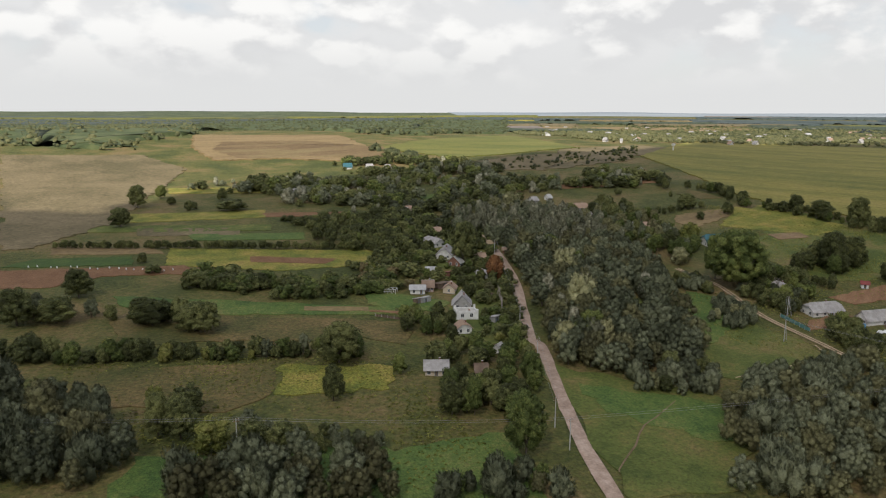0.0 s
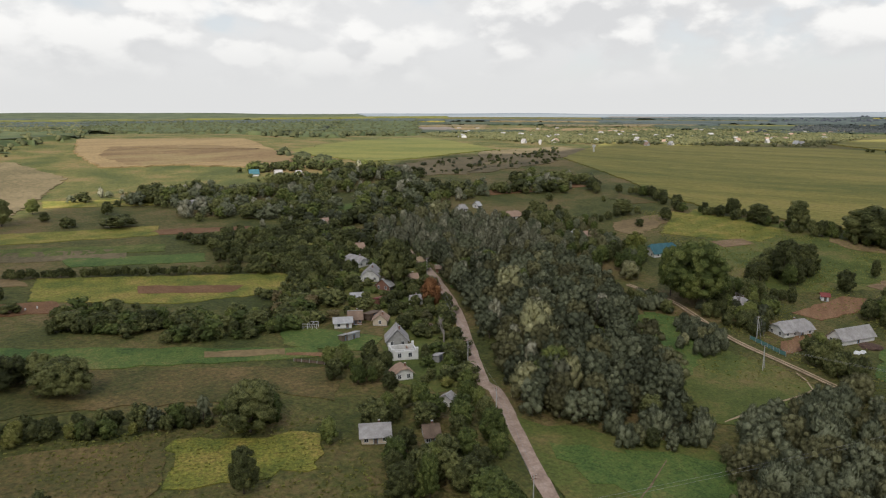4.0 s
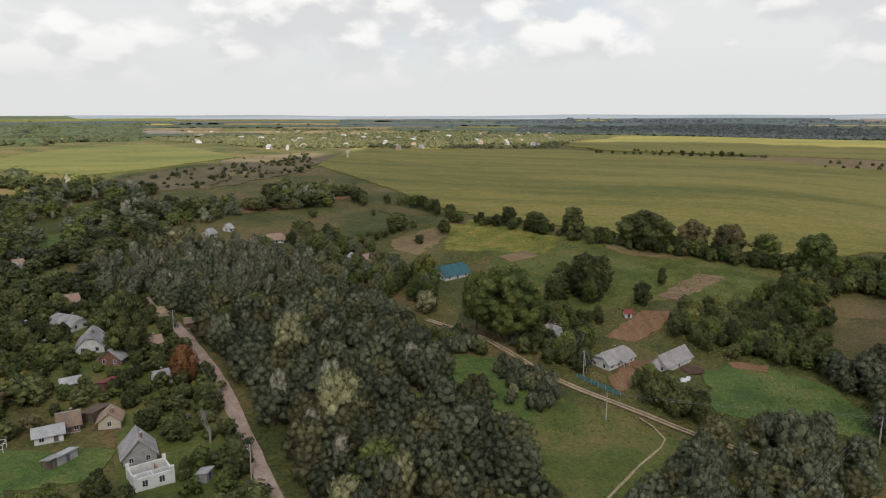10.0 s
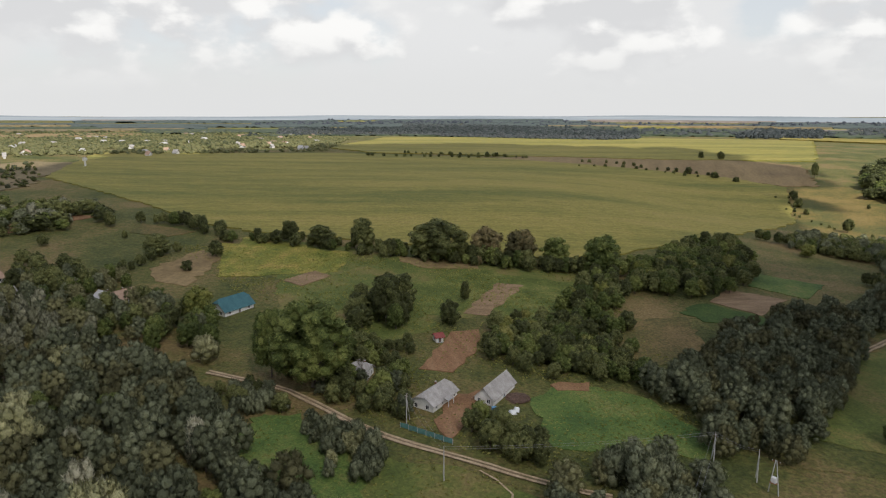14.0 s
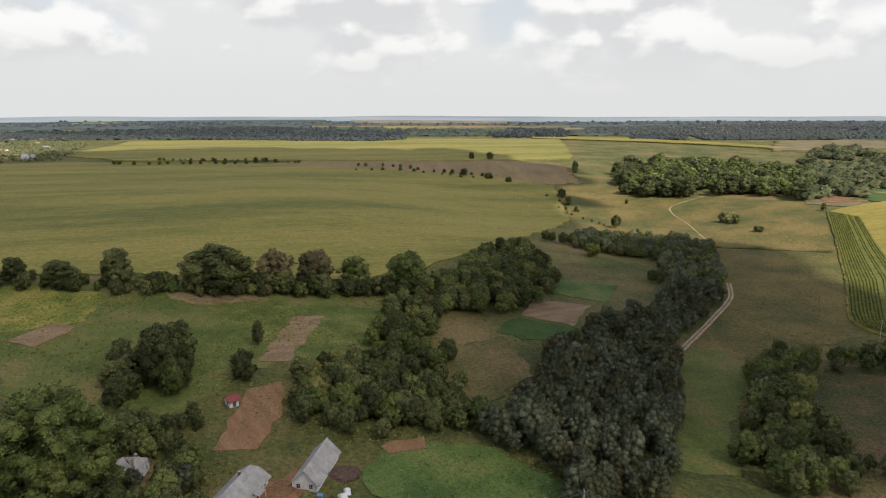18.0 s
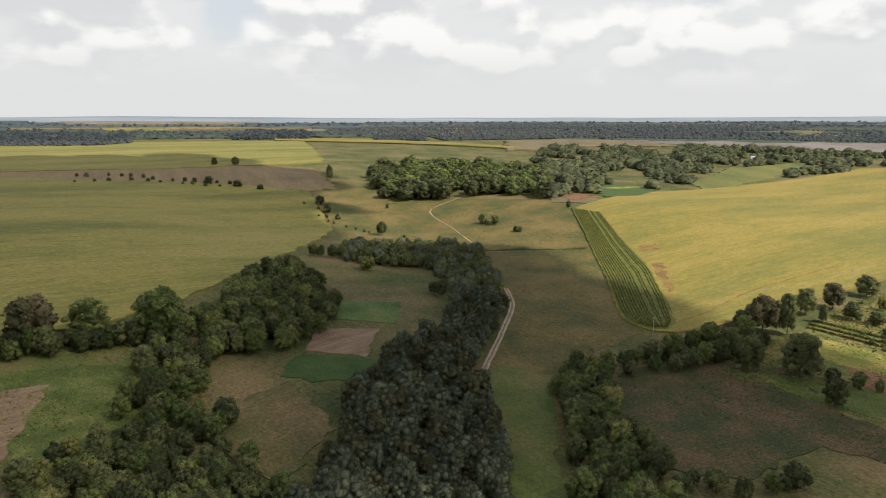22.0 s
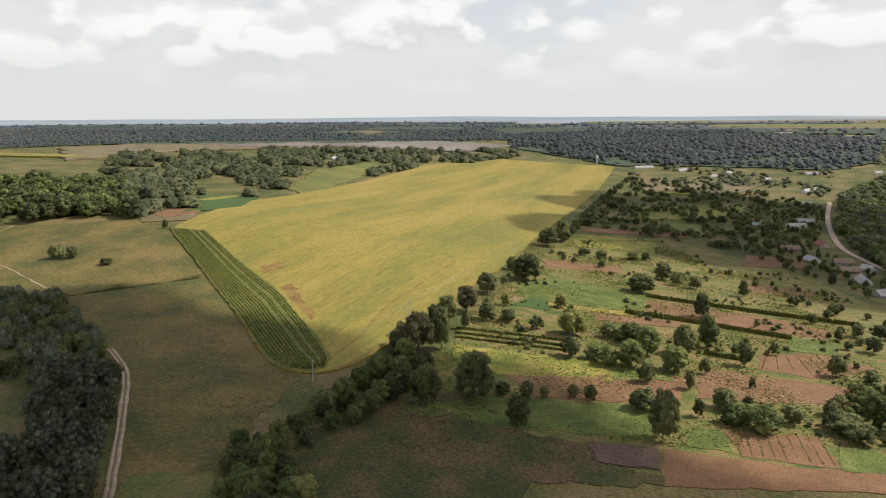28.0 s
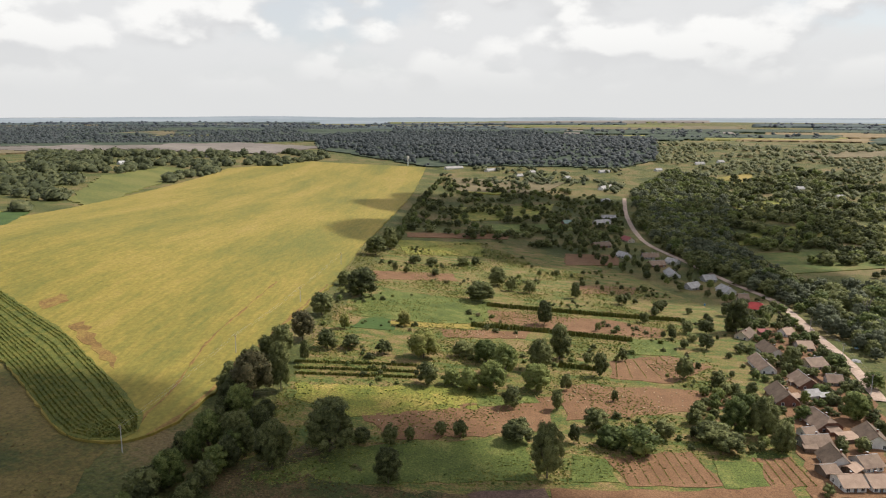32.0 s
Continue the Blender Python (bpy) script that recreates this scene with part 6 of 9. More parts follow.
house(319.7, -643.9, -145, 16.8, 8, ridge=5.0, label="village house with a green sheet roof among gardens", roof='green_roof', walls='brick_wall')
house(288.0, -666.3, -139, 18.5, 8, ridge=5.0, label="village house with a grey slate roof among gardens", roof='slate', walls='white_wall')
house(283.9, -702.3, -165, 15.8, 8, ridge=5.0, label="village house with a grey slate roof among gardens", roof='slate', walls='grey_wall')
house(275.2, -530.6, -145, 16.0, 8, ridge=5.0, label="village house with a brown slate roof among gardens", roof='slate_brown', walls='brick_wall')
house(254.5, -575.1, 124, 13.6, 8, ridge=5.0, label="village house with a dull red roof among gardens", roof='maroon_roof', walls='cream_wall')
house(225.1, -465.0, -150, 13.0, 8, ridge=5.0, label="village house with a brown slate roof among gardens", roof='slate_brown', walls='brick_wall')
house(212.9, -430.8, 106, 16.8, 8, ridge=5.0, label="village house with a grey slate roof among gardens", roof='slate', walls='white_wall')
house(231.2, -498.9, -161, 13.3, 8, ridge=5.0, label="village house with a brown slate roof among gardens", roof='slate_brown', walls='grey_wall')
house(212.8, -482.5, 143, 9.8, 8, ridge=5.0, label="village house with a grey slate roof among gardens", roof='slate', walls='white_wall')
house(187.5, -422.0, -155, 8.7, 8, ridge=5.0, label="village house with a grey slate roof among gardens", roof='slate', walls='grey_wall')
house(177.9, -383.5, 117, 12.4, 8, ridge=5.0, label="village house with a grey slate roof among gardens", roof='slate', walls='white_wall')
house(169.4, -359.4, -172, 5.6, 8, ridge=5.0, label="village house with a brown slate roof among gardens", roof='slate_brown', walls='cream_wall')
house(199.7, -386.7, -132, 10.4, 8, ridge=5.0, label="village house with a grey slate roof among gardens", roof='slate', walls='grey_wall')
house(252.9, -491.6, 133, 11.6, 8, ridge=5.0, label="village house with a grey slate roof among gardens", roof='slate', walls='white_wall')
house(581.0, -1059.5, -129, 34.6, 8, ridge=5.0, label="far village house with a grey roof", roof='slate', far=True)
house(515.6, -1062.5, -120, 21.6, 8, ridge=5.0, label="far village house with a grey roof", roof='slate', far=True)
house(457.7, -1023.9, -130, 13.1, 8, ridge=5.0, label="far village house with a grey roof", roof='slate', far=True)
house(328.3, -1113.5, -147, 18.3, 8, ridge=5.0, label="far village house with a grey roof", roof='slate', far=True)
house(310.6, -956.8, -108, 40.1, 8, ridge=5.0, label="far village house with a grey roof", roof='slate', far=True)
house(299.9, -832.4, -136, 12.3, 8, ridge=5.0, label="far village house with a grey roof", roof='slate', far=True)
house(444.0, -1069.4, -124, 10.0, 8, ridge=5.0, label="far village house with a grey roof", roof='slate', far=True)
house(171.4, -1232.6, -151, 16.9, 8, ridge=5.0, label="far village house with a grey roof", roof='slate', far=True)
house(378.8, -1030.4, -126, 9.4, 8, ridge=5.0, label="far village house with a grey roof", roof='slate', far=True)
house(240.3, -1150.9, -140, 11.1, 8, ridge=5.0, label="far village house with a grey roof", roof='slate', far=True)
house(135.0, -1257.5, -141, 12.0, 8, ridge=5.0, label="far village house with a grey roof", roof='slate', far=True)
house(42.1, -994.0, -152, 9.9, 8, ridge=5.0, label="far village house with a grey roof", roof='slate', far=True)
house(5.5, -921.9, -152, 9.1, 8, ridge=5.0, label="far village house with a grey roof", roof='slate', far=True)
house(833.2, -255.8, -82, 24.1, 12, ridge=6, label="white farm building with a pale roof beside the far wood", roof='slate_white', far=True)
house(971.3, -405.5, -92, 8.5, 9, ridge=5.5, label="far hamlet house with a pale roof among trees", roof='slate_white', far=True)
house(1152.0, -597.4, -96, 7.2, 9, ridge=5.5, label="far hamlet house with a pale roof among trees", roof='slate_white', far=True)
house(986.1, -549.4, -95, 7.3, 9, ridge=5.5, label="far hamlet house with a pale roof among trees", roof='slate_white', far=True)
house(1067.6, -703.8, -102, 6.9, 9, ridge=5.5, label="far hamlet house with a pale roof among trees", roof='slate_white', far=True)
house(1039.3, -777.4, -106, 10.0, 9, ridge=5.5, label="far hamlet house with a pale roof among trees", roof='slate_white', far=True)
house(1130.8, -976.4, -115, 6.0, 9, ridge=5.5, label="far hamlet house with a pale roof among trees", roof='slate_white', far=True)
house(891.6, -331.1, -94, 8.9, 9, ridge=5.5, label="far hamlet house with a pale roof among trees", roof='slate_white', far=True)
house(1020.7, -971.9, -116, 7.6, 9, ridge=5.5, label="far hamlet house with a pale roof among trees", roof='slate_white', far=True)
house(1312.8, 1660.7, 2, 12.1, 9, ridge=5.5, label="far white village house on the plateau", roof='slate_white', far=True)
house(598.3, 965.0, -106, 14.0, 9, ridge=5.5, label="far white village house on the plateau", roof='slate_white', far=True)
house(863.1, 1130.1, 43, 41.5, 9, ridge=5.5, label="far white village house on the plateau", roof='slate_white', far=True)
house(570.5, 743.9, -41, 2.5, 9, ridge=5.5, label="far white village house on the plateau", roof='slate', far=True)
house(1641.9, 1203.4, -69, 8.5, 9, ridge=5.5, label="far white village house on the plateau", roof='slate_pink', far=True)
house(868.0, 580.8, -87, 4.2, 9, ridge=5.5, label="far white village house on the plateau", roof='slate', far=True)
house(1134.4, 965.4, -43, 5.4, 9, ridge=5.5, label="far white village house on the plateau", roof='slate_white', far=True)
house(875.4, 593.2, -81, 5.4, 9, ridge=5.5, label="far white village house on the plateau", roof='slate_white', far=True)
house(1040.9, 714.1, -122, 14.5, 9, ridge=5.5, label="far white village house on the plateau", roof='slate_pink', far=True)
house(1018.2, 1354.5, -31, 6.5, 9, ridge=5.5, label="far white village house on the plateau", roof='slate_white', far=True)
house(624.4, 777.4, 18, 6.2, 9, ridge=5.5, label="far white village house on the plateau", roof='slate_pink', far=True)
house(1188.7, 738.3, -128, 17.0, 9, ridge=5.5, label="far white village house on the plateau", roof='slate_white', far=True)
house(1772.6, 1061.8, -13, 13.2, 9, ridge=5.5, label="far white village house on the plateau", roof='slate_pink', far=True)
house(1403.0, 1459.4, -55, 9.0, 9, ridge=5.5, label="far white village house on the plateau", roof='slate_pink', far=True)
house(703.2, 693.0, 5, 5.5, 9, ridge=5.5, label="far white village house on the plateau", roof='slate_white', far=True)
house(747.9, 938.7, 34, 24.8, 9, ridge=5.5, label="far white village house on the plateau", roof='slate_white', far=True)
house(1414.6, 1693.9, 8, 14.4, 9, ridge=5.5, label="far white village house on the plateau", roof='slate', far=True)
house(1026.3, 1611.5, -78, 14.1, 9, ridge=5.5, label="far white village house on the plateau", roof='slate', far=True)
house(1671.4, 1373.7, -93, 14.0, 9, ridge=5.5, label="far white village house on the plateau", roof='slate', far=True)
house(1026.4, 1440.0, -15, 10.1, 9, ridge=5.5, label="far white village house on the plateau", roof='slate_white', far=True)
house(1070.0, 1214.5, -103, 14.1, 9, ridge=5.5, label="far white village house on the plateau", roof='slate', far=True)
house(1194.0, 1110.9, -117, 17.3, 9, ridge=5.5, label="far white village house on the plateau", roof='slate_white', far=True)
house(1200.8, 1804.4, -63, 8.9, 9, ridge=5.5, label="far white village house on the plateau", roof='slate_white', far=True)
house(1013.8, 923.6, 13, 14.6, 9, ridge=5.5, label="far white village house on the plateau", roof='slate_white', far=True)
house(823.6, 1184.3, 25, 15.1, 9, ridge=5.5, label="far white village house on the plateau", roof='slate_white', far=True)
house(1375.0, 1383.5, 14, 17.6, 9, ridge=5.5, label="far white village house on the plateau", roof='slate', far=True)
house(771.6, 833.5, 15, 9.6, 9, ridge=5.5, label="far white village house on the plateau", roof='slate_white', far=True)
house(1066.1, 1652.7, 8, 10.0, 9, ridge=5.5, label="far white village house on the plateau", roof='slate_white', far=True)
house(1304.0, 1392.8, -101, 14.7, 9, ridge=5.5, label="far white village house on the plateau", roof='slate', far=True)
house(679.2, 667.5, -72, 3.8, 9, ridge=5.5, label="far white village house on the plateau", roof='slate_pink', far=True)
house(901.3, 652.8, -26, 3.9, 9, ridge=5.5, label="far white village house on the plateau", roof='slate', far=True)
house(565.5, 770.2, -59, 4.6, 9, ridge=5.5, label="far white village house on the plateau", roof='slate', far=True)
house(1021.6, 1235.4, -3, 10.8, 9, ridge=5.5, label="far white village house on the plateau", roof='slate', far=True)
house(806.9, 804.9, 3, 8.5, 9, ridge=5.5, label="far white village house on the plateau", roof='slate', far=True)
house(1879.2, 1167.4, -102, 16.6, 9, ridge=5.5, label="far white village house on the plateau", roof='slate_pink', far=True)
house(1041.2, 1387.6, -87, 12.4, 9, ridge=5.5, label="far white village house on the plateau", roof='slate', far=True)
house(1681.3, 1400.0, -67, 8.6, 9, ridge=5.5, label="far white village house on the plateau", roof='slate_pink', far=True)
house(1188.5, 1212.2, -100, 12.4, 9, ridge=5.5, label="far white village house on the plateau", roof='slate_white', far=True)
house(1944.3, 1247.5, -8, 20.0, 9, ridge=5.5, label="far white village house on the plateau", roof='slate', far=True)
house(1087.5, 764.7, 10, 18.4, 9, ridge=5.5, label="far white village house on the plateau", roof='slate_pink', far=True)
house(750.7, 702.5, -70, 4.5, 9, ridge=5.5, label="far white village house on the plateau", roof='slate_pink', far=True)
house(1492.1, 1548.6, -2, 15.2, 9, ridge=5.5, label="far white village house on the plateau", roof='slate_pink', far=True)
house(986.6, 711.0, -15, 5.6, 9, ridge=5.5, label="far white village house on the plateau", roof='slate_pink', far=True)
house(1569.9, 1041.5, 5, 17.9, 9, ridge=5.5, label="far white village house on the plateau", roof='slate_pink', far=True)
house(1396.8, 1434.4, -28, 11.9, 9, ridge=5.5, label="far white village house on the plateau", roof='slate', far=True)
house(1387.6, 976.4, -124, 16.0, 9, ridge=5.5, label="far white village house on the plateau", roof='slate', far=True)
house(1174.3, 1153.6, -97, 13.6, 9, ridge=5.5, label="far white village house on the plateau", roof='slate_white', far=True)
house(717.3, 662.6, -75, 4.5, 9, ridge=5.5, label="far white village house on the plateau", roof='slate', far=True)
house(678.4, 755.9, -80, 4.1, 9, ridge=5.5, label="far white village house on the plateau", roof='slate_white', far=True)
house(1415.4, 1144.9, -13, 12.8, 9, ridge=5.5, label="far white village house on the plateau", roof='slate_white', far=True)
house(1776.6, 1414.2, -50, 9.4, 9, ridge=5.5, label="far white village house on the plateau", roof='slate', far=True)
house(965.8, 749.7, -57, 5.0, 9, ridge=5.5, label="far white village house on the plateau", roof='slate', far=True)
house(1443.8, 1018.9, -116, 18.0, 9, ridge=5.5, label="far white village house on the plateau", roof='slate_pink', far=True)
house(1158.7, 1840.3, -41, 11.2, 9, ridge=5.5, label="far white village house on the plateau", roof='slate', far=True)
house(1014.4, 785.5, -60, 6.5, 9, ridge=5.5, label="far white village house on the plateau", roof='slate', far=True)
house(1212.7, 1084.5, -109, 12.1, 9, ridge=5.5, label="far white village house on the plateau", roof='slate', far=True)
house(1546.7, 947.5, -76, 7.7, 9, ridge=5.5, label="far white village house on the plateau", roof='slate_pink', far=True)
house(1667.7, 1209.2, -32, 12.2, 9, ridge=5.5, label="far white village house on the plateau", roof='slate_pink', far=True)
house(904.3, 701.4, 1, 10.6, 9, ridge=5.5, label="far white village house on the plateau", roof='slate_pink', far=True)
house(1750.0, 1115.7, -26, 11.9, 9, ridge=5.5, label="far white village house on the plateau", roof='slate', far=True)

# ---- groves and hedges ----
grove({'willow': 7, 'olive': 3, 'plume': 1, 'green': 1}, [(113.5, 199.1), (109.0, 190.0), (113.0, 179.5), (120.3, 172.7), (131.1, 173.7), (145.2, 168.5), (161.4, 180.3), (174.1, 201.4), (190.2, 228.4), (212.9, 263), (215, 300), (193, 303), (180, 319), (164, 336), (154.2, 290), (138, 246), (128.5, 225.7)], 6.6, 8.0, 12.5, "willow wood on the valley floor", 1)
thicket("silver_willows", {'plume': 6, 'willow': 2, 'olive': 1}, [(153, 361), (171, 398), (216, 408), (240, 378), (238, 338), (226, 297), (193, 300), (180, 319), (165, 341)], 5.6, 6.5, 10.5, "silvery upright willows on the valley floor", 2, 0.6)
thicket("willow_wood", {'willow': 5, 'dark': 4, 'olive': 2, 'green': 1}, [(226, 297), (244, 289), (236, 262), (262, 300), (283, 339), (266, 372), (240, 378), (238, 338)], 7.0, 5.5, 9.0, "mixed willows round the valley houses", 3, 1.5)
thicket("valley_thicket", {'dark': 4, 'willow': 4, 'green': 2, 'bush': 3, 'plume': 1}, [(133, 372), (126, 420), (140, 458), (206, 457), (240, 425), (236, 402), (216, 408), (171, 398), (153, 365)], 7.2, 4.5, 9.0, "dark trees and willows closing the valley", 4, 0.6, 0.55, 13.0)
thicket("valley_wood", {'dark': 4, 'willow': 4, 'green': 2, 'plume': 2, 'bush': 2}, [(20, 575), (72, 539), (89, 480), (119, 423), (140, 455), (206, 452), (272, 440), (306, 438), (353, 412), (386, 455), (367, 505), (330, 495), (278, 500), (285, 560), (285, 620), (262, 635), (225, 590), (195, 575), (120, 590), (60, 610)], 8.5, 4.5, 9.5, "dark mixed wood filling the side valley", 5, 0.6, 0.75, 16.0)
thicket("willow_thicket", {'willow': 4, 'olive': 4, 'shrub': 2}, [(104, 111), (124, 117), (123, 131), (136, 146), (160, 154), (174, 152), (203, 150), (218, 144), (226, 131), (222, 114), (205, 112), (190, 120), (165, 105), (133, 96)], 5.8, 6.5, 10, "grey-green willow thicket in the hollow", 6, 0.6)
thicket("shrub_thicket", {'shrub': 3, 'willow': 4, 'olive': 3}, [(-41, 163), (-31, 158), (-20, 161), (-15.7, 175), (-19, 184), (-33, 197), (-46, 211), (-62, 205), (-60, 170)], 5.6, 6.5, 11, "grey-green willows in the northern hollow", 7, 0.6)
thicket("shrub_thicket", {'shrub': 1, 'olive': 4, 'willow': 4}, [(-12, 148), (9, 137), (32, 132), (37, 142), (28, 151), (14, 157), (-3, 155)], 4.8, 7, 10, "willow shrubs in the northern hollow", 8, 0.6)
thicket("shrub_thicket", {'shrub': 3, 'olive': 2, 'green': 1}, [(43, 130), (55, 124), (68, 121), (69, 131), (57, 139), (46, 136)], 5.0, 4.5, 7, "willow shrubs in the northern hollow", 9, 0.6)
thicket("shrub_thicket", {'shrub': 3, 'dark': 3, 'willow': 2}, [(4, 174), (21.3, 170), (40, 160), (38, 155), (23.1, 158), (15.2, 159), (7.1, 163)], 4.6, 3.5, 6, "dark shrubs along the northern hollow", 15, 0.6)
thicket("meadow_hedge", {'bush': 4, 'green_bush': 3, 'dark': 2, 'lime': 1}, [(-56, 239), (-21, 229), (10, 222), (50, 212), (55, 220), (12, 229), (-20, 239), (-56, 248)], 4.0, 3.0, 6.0, "ragged green hedge between the northern meadows", 10, 0.6)
line_of_trees({'dark': 3, 'green': 2, 'willow': 1}, [(-52, 239), (-20, 232), (12, 225), (50, 214)], 10, 5, 8, "hedge between meadows", 3, 32)
line_of_trees({'dark': 3, 'bush': 2, 'willow': 2}, [(-58, 290), (-45, 279), (-25, 273), (-5, 263), (9, 252)], 6, 5, 9, "trees between meadows", 4, 34)
thicket("willow_belt", {'willow': 7, 'olive': 3}, [(271.1, 126.6), (264.5, 86.7), (286, 76), (322.2, 65.2), (366.5, 36.1), (417.5, 8.9), (439.5, 26.2), (388.8, 51.7), (359.6, 85.2), (327.3, 106.1), (299.2, 121)], 5.8, 8, 11, "dense dark willow belt beside the farm track", 3, 0.6, False, 16.0)
thicket("stream_wood", {'willow': 4, 'dark': 4, 'green': 1}, [(254.8, -670.1), (191.8, -449.3), (142.7, -348.8), (129.3, -264.5), (122, -227.2), (75.9, -411.7), (132.9, -416.7), (160, -549.9), (241.4, -799.2)], 8.5, 7, 12, "dark wood along the stream beside the road", 7, 0.6, 0.1, 16.0)
thicket("village_wood", {'dark': 4, 'fruit': 4, 'green': 2, 'bush': 3}, [(454.9, -472.7), (551.3, -925), (363.1, -901.3), (278.4, -832), (261.2, -630.4), (262.1, -531.5), (321.6, -485.8), (369.4, -472.5), (432, -470.3)], 10.5, 3, 8, "dark orchard trees of the southern village", 8, 0.6, 1.7, 11.0)
thicket("village_wood", {'dark': 4, 'green': 2, 'willow': 3}, [(268.5, -911), (216.8, -1140.5), (135, -1015.8), (148.6, -707.5), (162.9, -576.7), (150.6, -501.1), (191.8, -449.3), (248.9, -672.9)], 9, 7, 12, "dense wood beside the southern road", 9, 0.6, 0.3, 16.0)
thicket("village_wood", {'dark': 4, 'green': 2, 'bush': 3}, [(155.7, -607.9), (65.6, -452.9), (-71.2, -1018.2), (28.1, -1184.4), (131.9, -1067.4)], 10, 4.5, 10, "scattered trees beyond the southern road", 10, 0.6, 1.1, 16.0)
field("far_plot", "weeds", [(153.5, -639.2), (91.8, -711.5), (-1.3, -727), (14.7, -660.7), (151.7, -594.3)], "dull green far garden plot", lift=0.6)
field("far_plot", "yellow", [(186.5, -1050.4), (93.3, -1135.4), (98.7, -1029.1), (160.4, -977.4)], "sunlit yellow far plot", lift=0.7)
field("far_plot", "tan", [(-28.7, -1454.1), (-170, -1432.6), (-142.5, -1318.1), (-27.7, -1321)], "sunlit pale stubble far off", lift=0.8)
field("far_plot", "tan", [(551.1, -953.8), (376.2, -989.6), (390.6, -870.5), (500.6, -818.9)], "sunlit dry common before the houses", lift=0.6)
field("far_plot", "weeds", [(461.9, -668.4), (360, -782.3), (348.4, -671.6), (430, -566.5)], "dull green garden plot", lift=0.4)
field("far_plot", "crop", [(396, -574.5), (302.9, -663.3), (302.9, -612.5), (387.9, -521.9)], "dark green garden plot", lift=0.4)
field("far_plot", "soil", [(439.4, -461.1), (363.4, -535.3), (357, -507.4), (430.8, -438.8)], "brown garden strip", lift=0.4)
field("far_plot", "soil", [(300, -473.4), (259.5, -497.7), (251.7, -453.3), (292.6, -422.4)], "brown garden plot", lift=0.4)
tree("silver", 142.5, 222.7, 16.8, 15.8, group="pale willows in the wood")
tree("silver", 162.2, 264.7, 14.3, 13.8, group="pale willows in the wood")
tree("silver", 199.5, 290.7, 10.0, 13.1, group="pale willows in the wood")
tree("silver", 132.2, 193.3, 10.7, 7.7, group="pale willows in the wood")
tree("silver", 176.3, 294.3, 11.2, 9.3, group="pale willows in the wood")
tree("silver", 229.9, 264.7, 8.5, 11.2, group="pale willows in the wood")
tree("silver", 171.4, 273.7, 11.6, 13.1, group="pale willows in the wood")
tree("silver", 213.5, 400.6, 12.2, 15.9, group="pale willows in the wood")
tree("silver", 135.3, 196.3, 9.1, 9.2, group="pale willows in the wood")
tree("silver", 115.9, 193.7, 11.3, 11.4, group="pale willows in the wood")
grove({'green': 4, 'dark': 3, 'lime': 1}, [(261.1, 68.6), (258.8, 56.6), (286, 38.3), (332.7, 10.5), (335.2, 24), (309.8, 42.1)], 6.5, 7, 10, "green belt beside the fallow field", 11)
grove({'dark': 4, 'green': 4, 'lime': 1}, [(328.3, 164.7), (331, 148.1), (368.1, 150), (373.2, 133.6), (384.6, 103.7), (438.5, 92.7), (452.7, 131), (404.1, 139.6), (368.4, 165.4)], 7.5, 7, 10, "trees between the plots", 12)
grove({'dark': 4, 'green': 3, 'bush': 2}, [(279.8, 189), (271.3, 128), (280.8, 137.4), (291, 153.1), (316.5, 155.2), (318.2, 175), (296.5, 176.2)], 7, 5, 8, "trees between the plots", 13)
line_of_trees({'dark': 4, 'green': 1}, [(541.7, 74.2), (539.4, 47.1), (491.5, 8.1), (436.8, -3.7)], 6, 6, 8, "tree belt at the hollow's edge", 2.5, 14)
line_of_trees({'dark': 3, 'willow': 3}, [(446.3, 31.3), (427.5, 20.4), (420.2, 6.9)], 5, 6, 9, "tree belt at the hollow's edge", 3, 15)
grove({'silver': 2, 'willow': 3, 'shrub': 3}, [(183.7, 202.2), (201.8, 188.5), (217.1, 199), (222.1, 219.2), (208, 218.9)], 6, 4, 6, "willow shrubs beside the track", 16)
grove({'dark': 3, 'shrub': 3}, [(198.3, 239.9), (210.5, 222.9), (220.2, 234.5), (218, 250.9)], 6, 4, 6, "willow shrubs beside the track", 17)
grove({'dark': 4, 'green': 2}, [(214.1, 174.9), (213.7, 152.1), (225.1, 157.5), (230.4, 170.4), (224.3, 178.6)], 5.5, 6, 8.5, "trees in front of the barn", 18)
grove({'dark': 4, 'green': 3}, [(268.4, 184.4), (264.5, 171.1), (273.8, 143.6), (280.7, 133.9), (333.8, 143.9), (331.5, 163), (306.6, 170.7), (288.6, 187.9)], 7, 5, 8, "trees behind the barn", 19)
line_of_trees({'dark': 4}, [(369.7, 409.6), (376.2, 387.8), (361.4, 348.8)], 7, 5, 8, "hedge below the big field", 3, 20)
line_of_trees({'dark': 4, 'green': 1}, [(375.3, 397.1), (370.3, 369.3), (371.8, 349.4)], 6, 5, 8, "hedge below the big field", 3, 21)
line_of_trees({'bush': 4, 'green_bush': 2, 'dark': 2}, [(369.7, 340.6), (376.3, 289.9), (385.3, 260.9), (379.9, 219), (399.3, 174.5), (396.5, 147.1)], 5.5, 2.5, 5.5, "hedge below the big field", 3, 22)
line_of_trees({'dark': 3, 'bush': 2}, [(272.2, 346.3), (300.5, 352.7), (322.4, 357.6), (335.5, 352.2)], 6, 4, 6, "hedge between gardens", 2, 23)
grove({'dark': 5}, [(245.3, 364.9), (255.7, 342.5), (285.7, 365.8), (279, 393.2)], 8, 6, 9, "trees round the valley houses", 24)
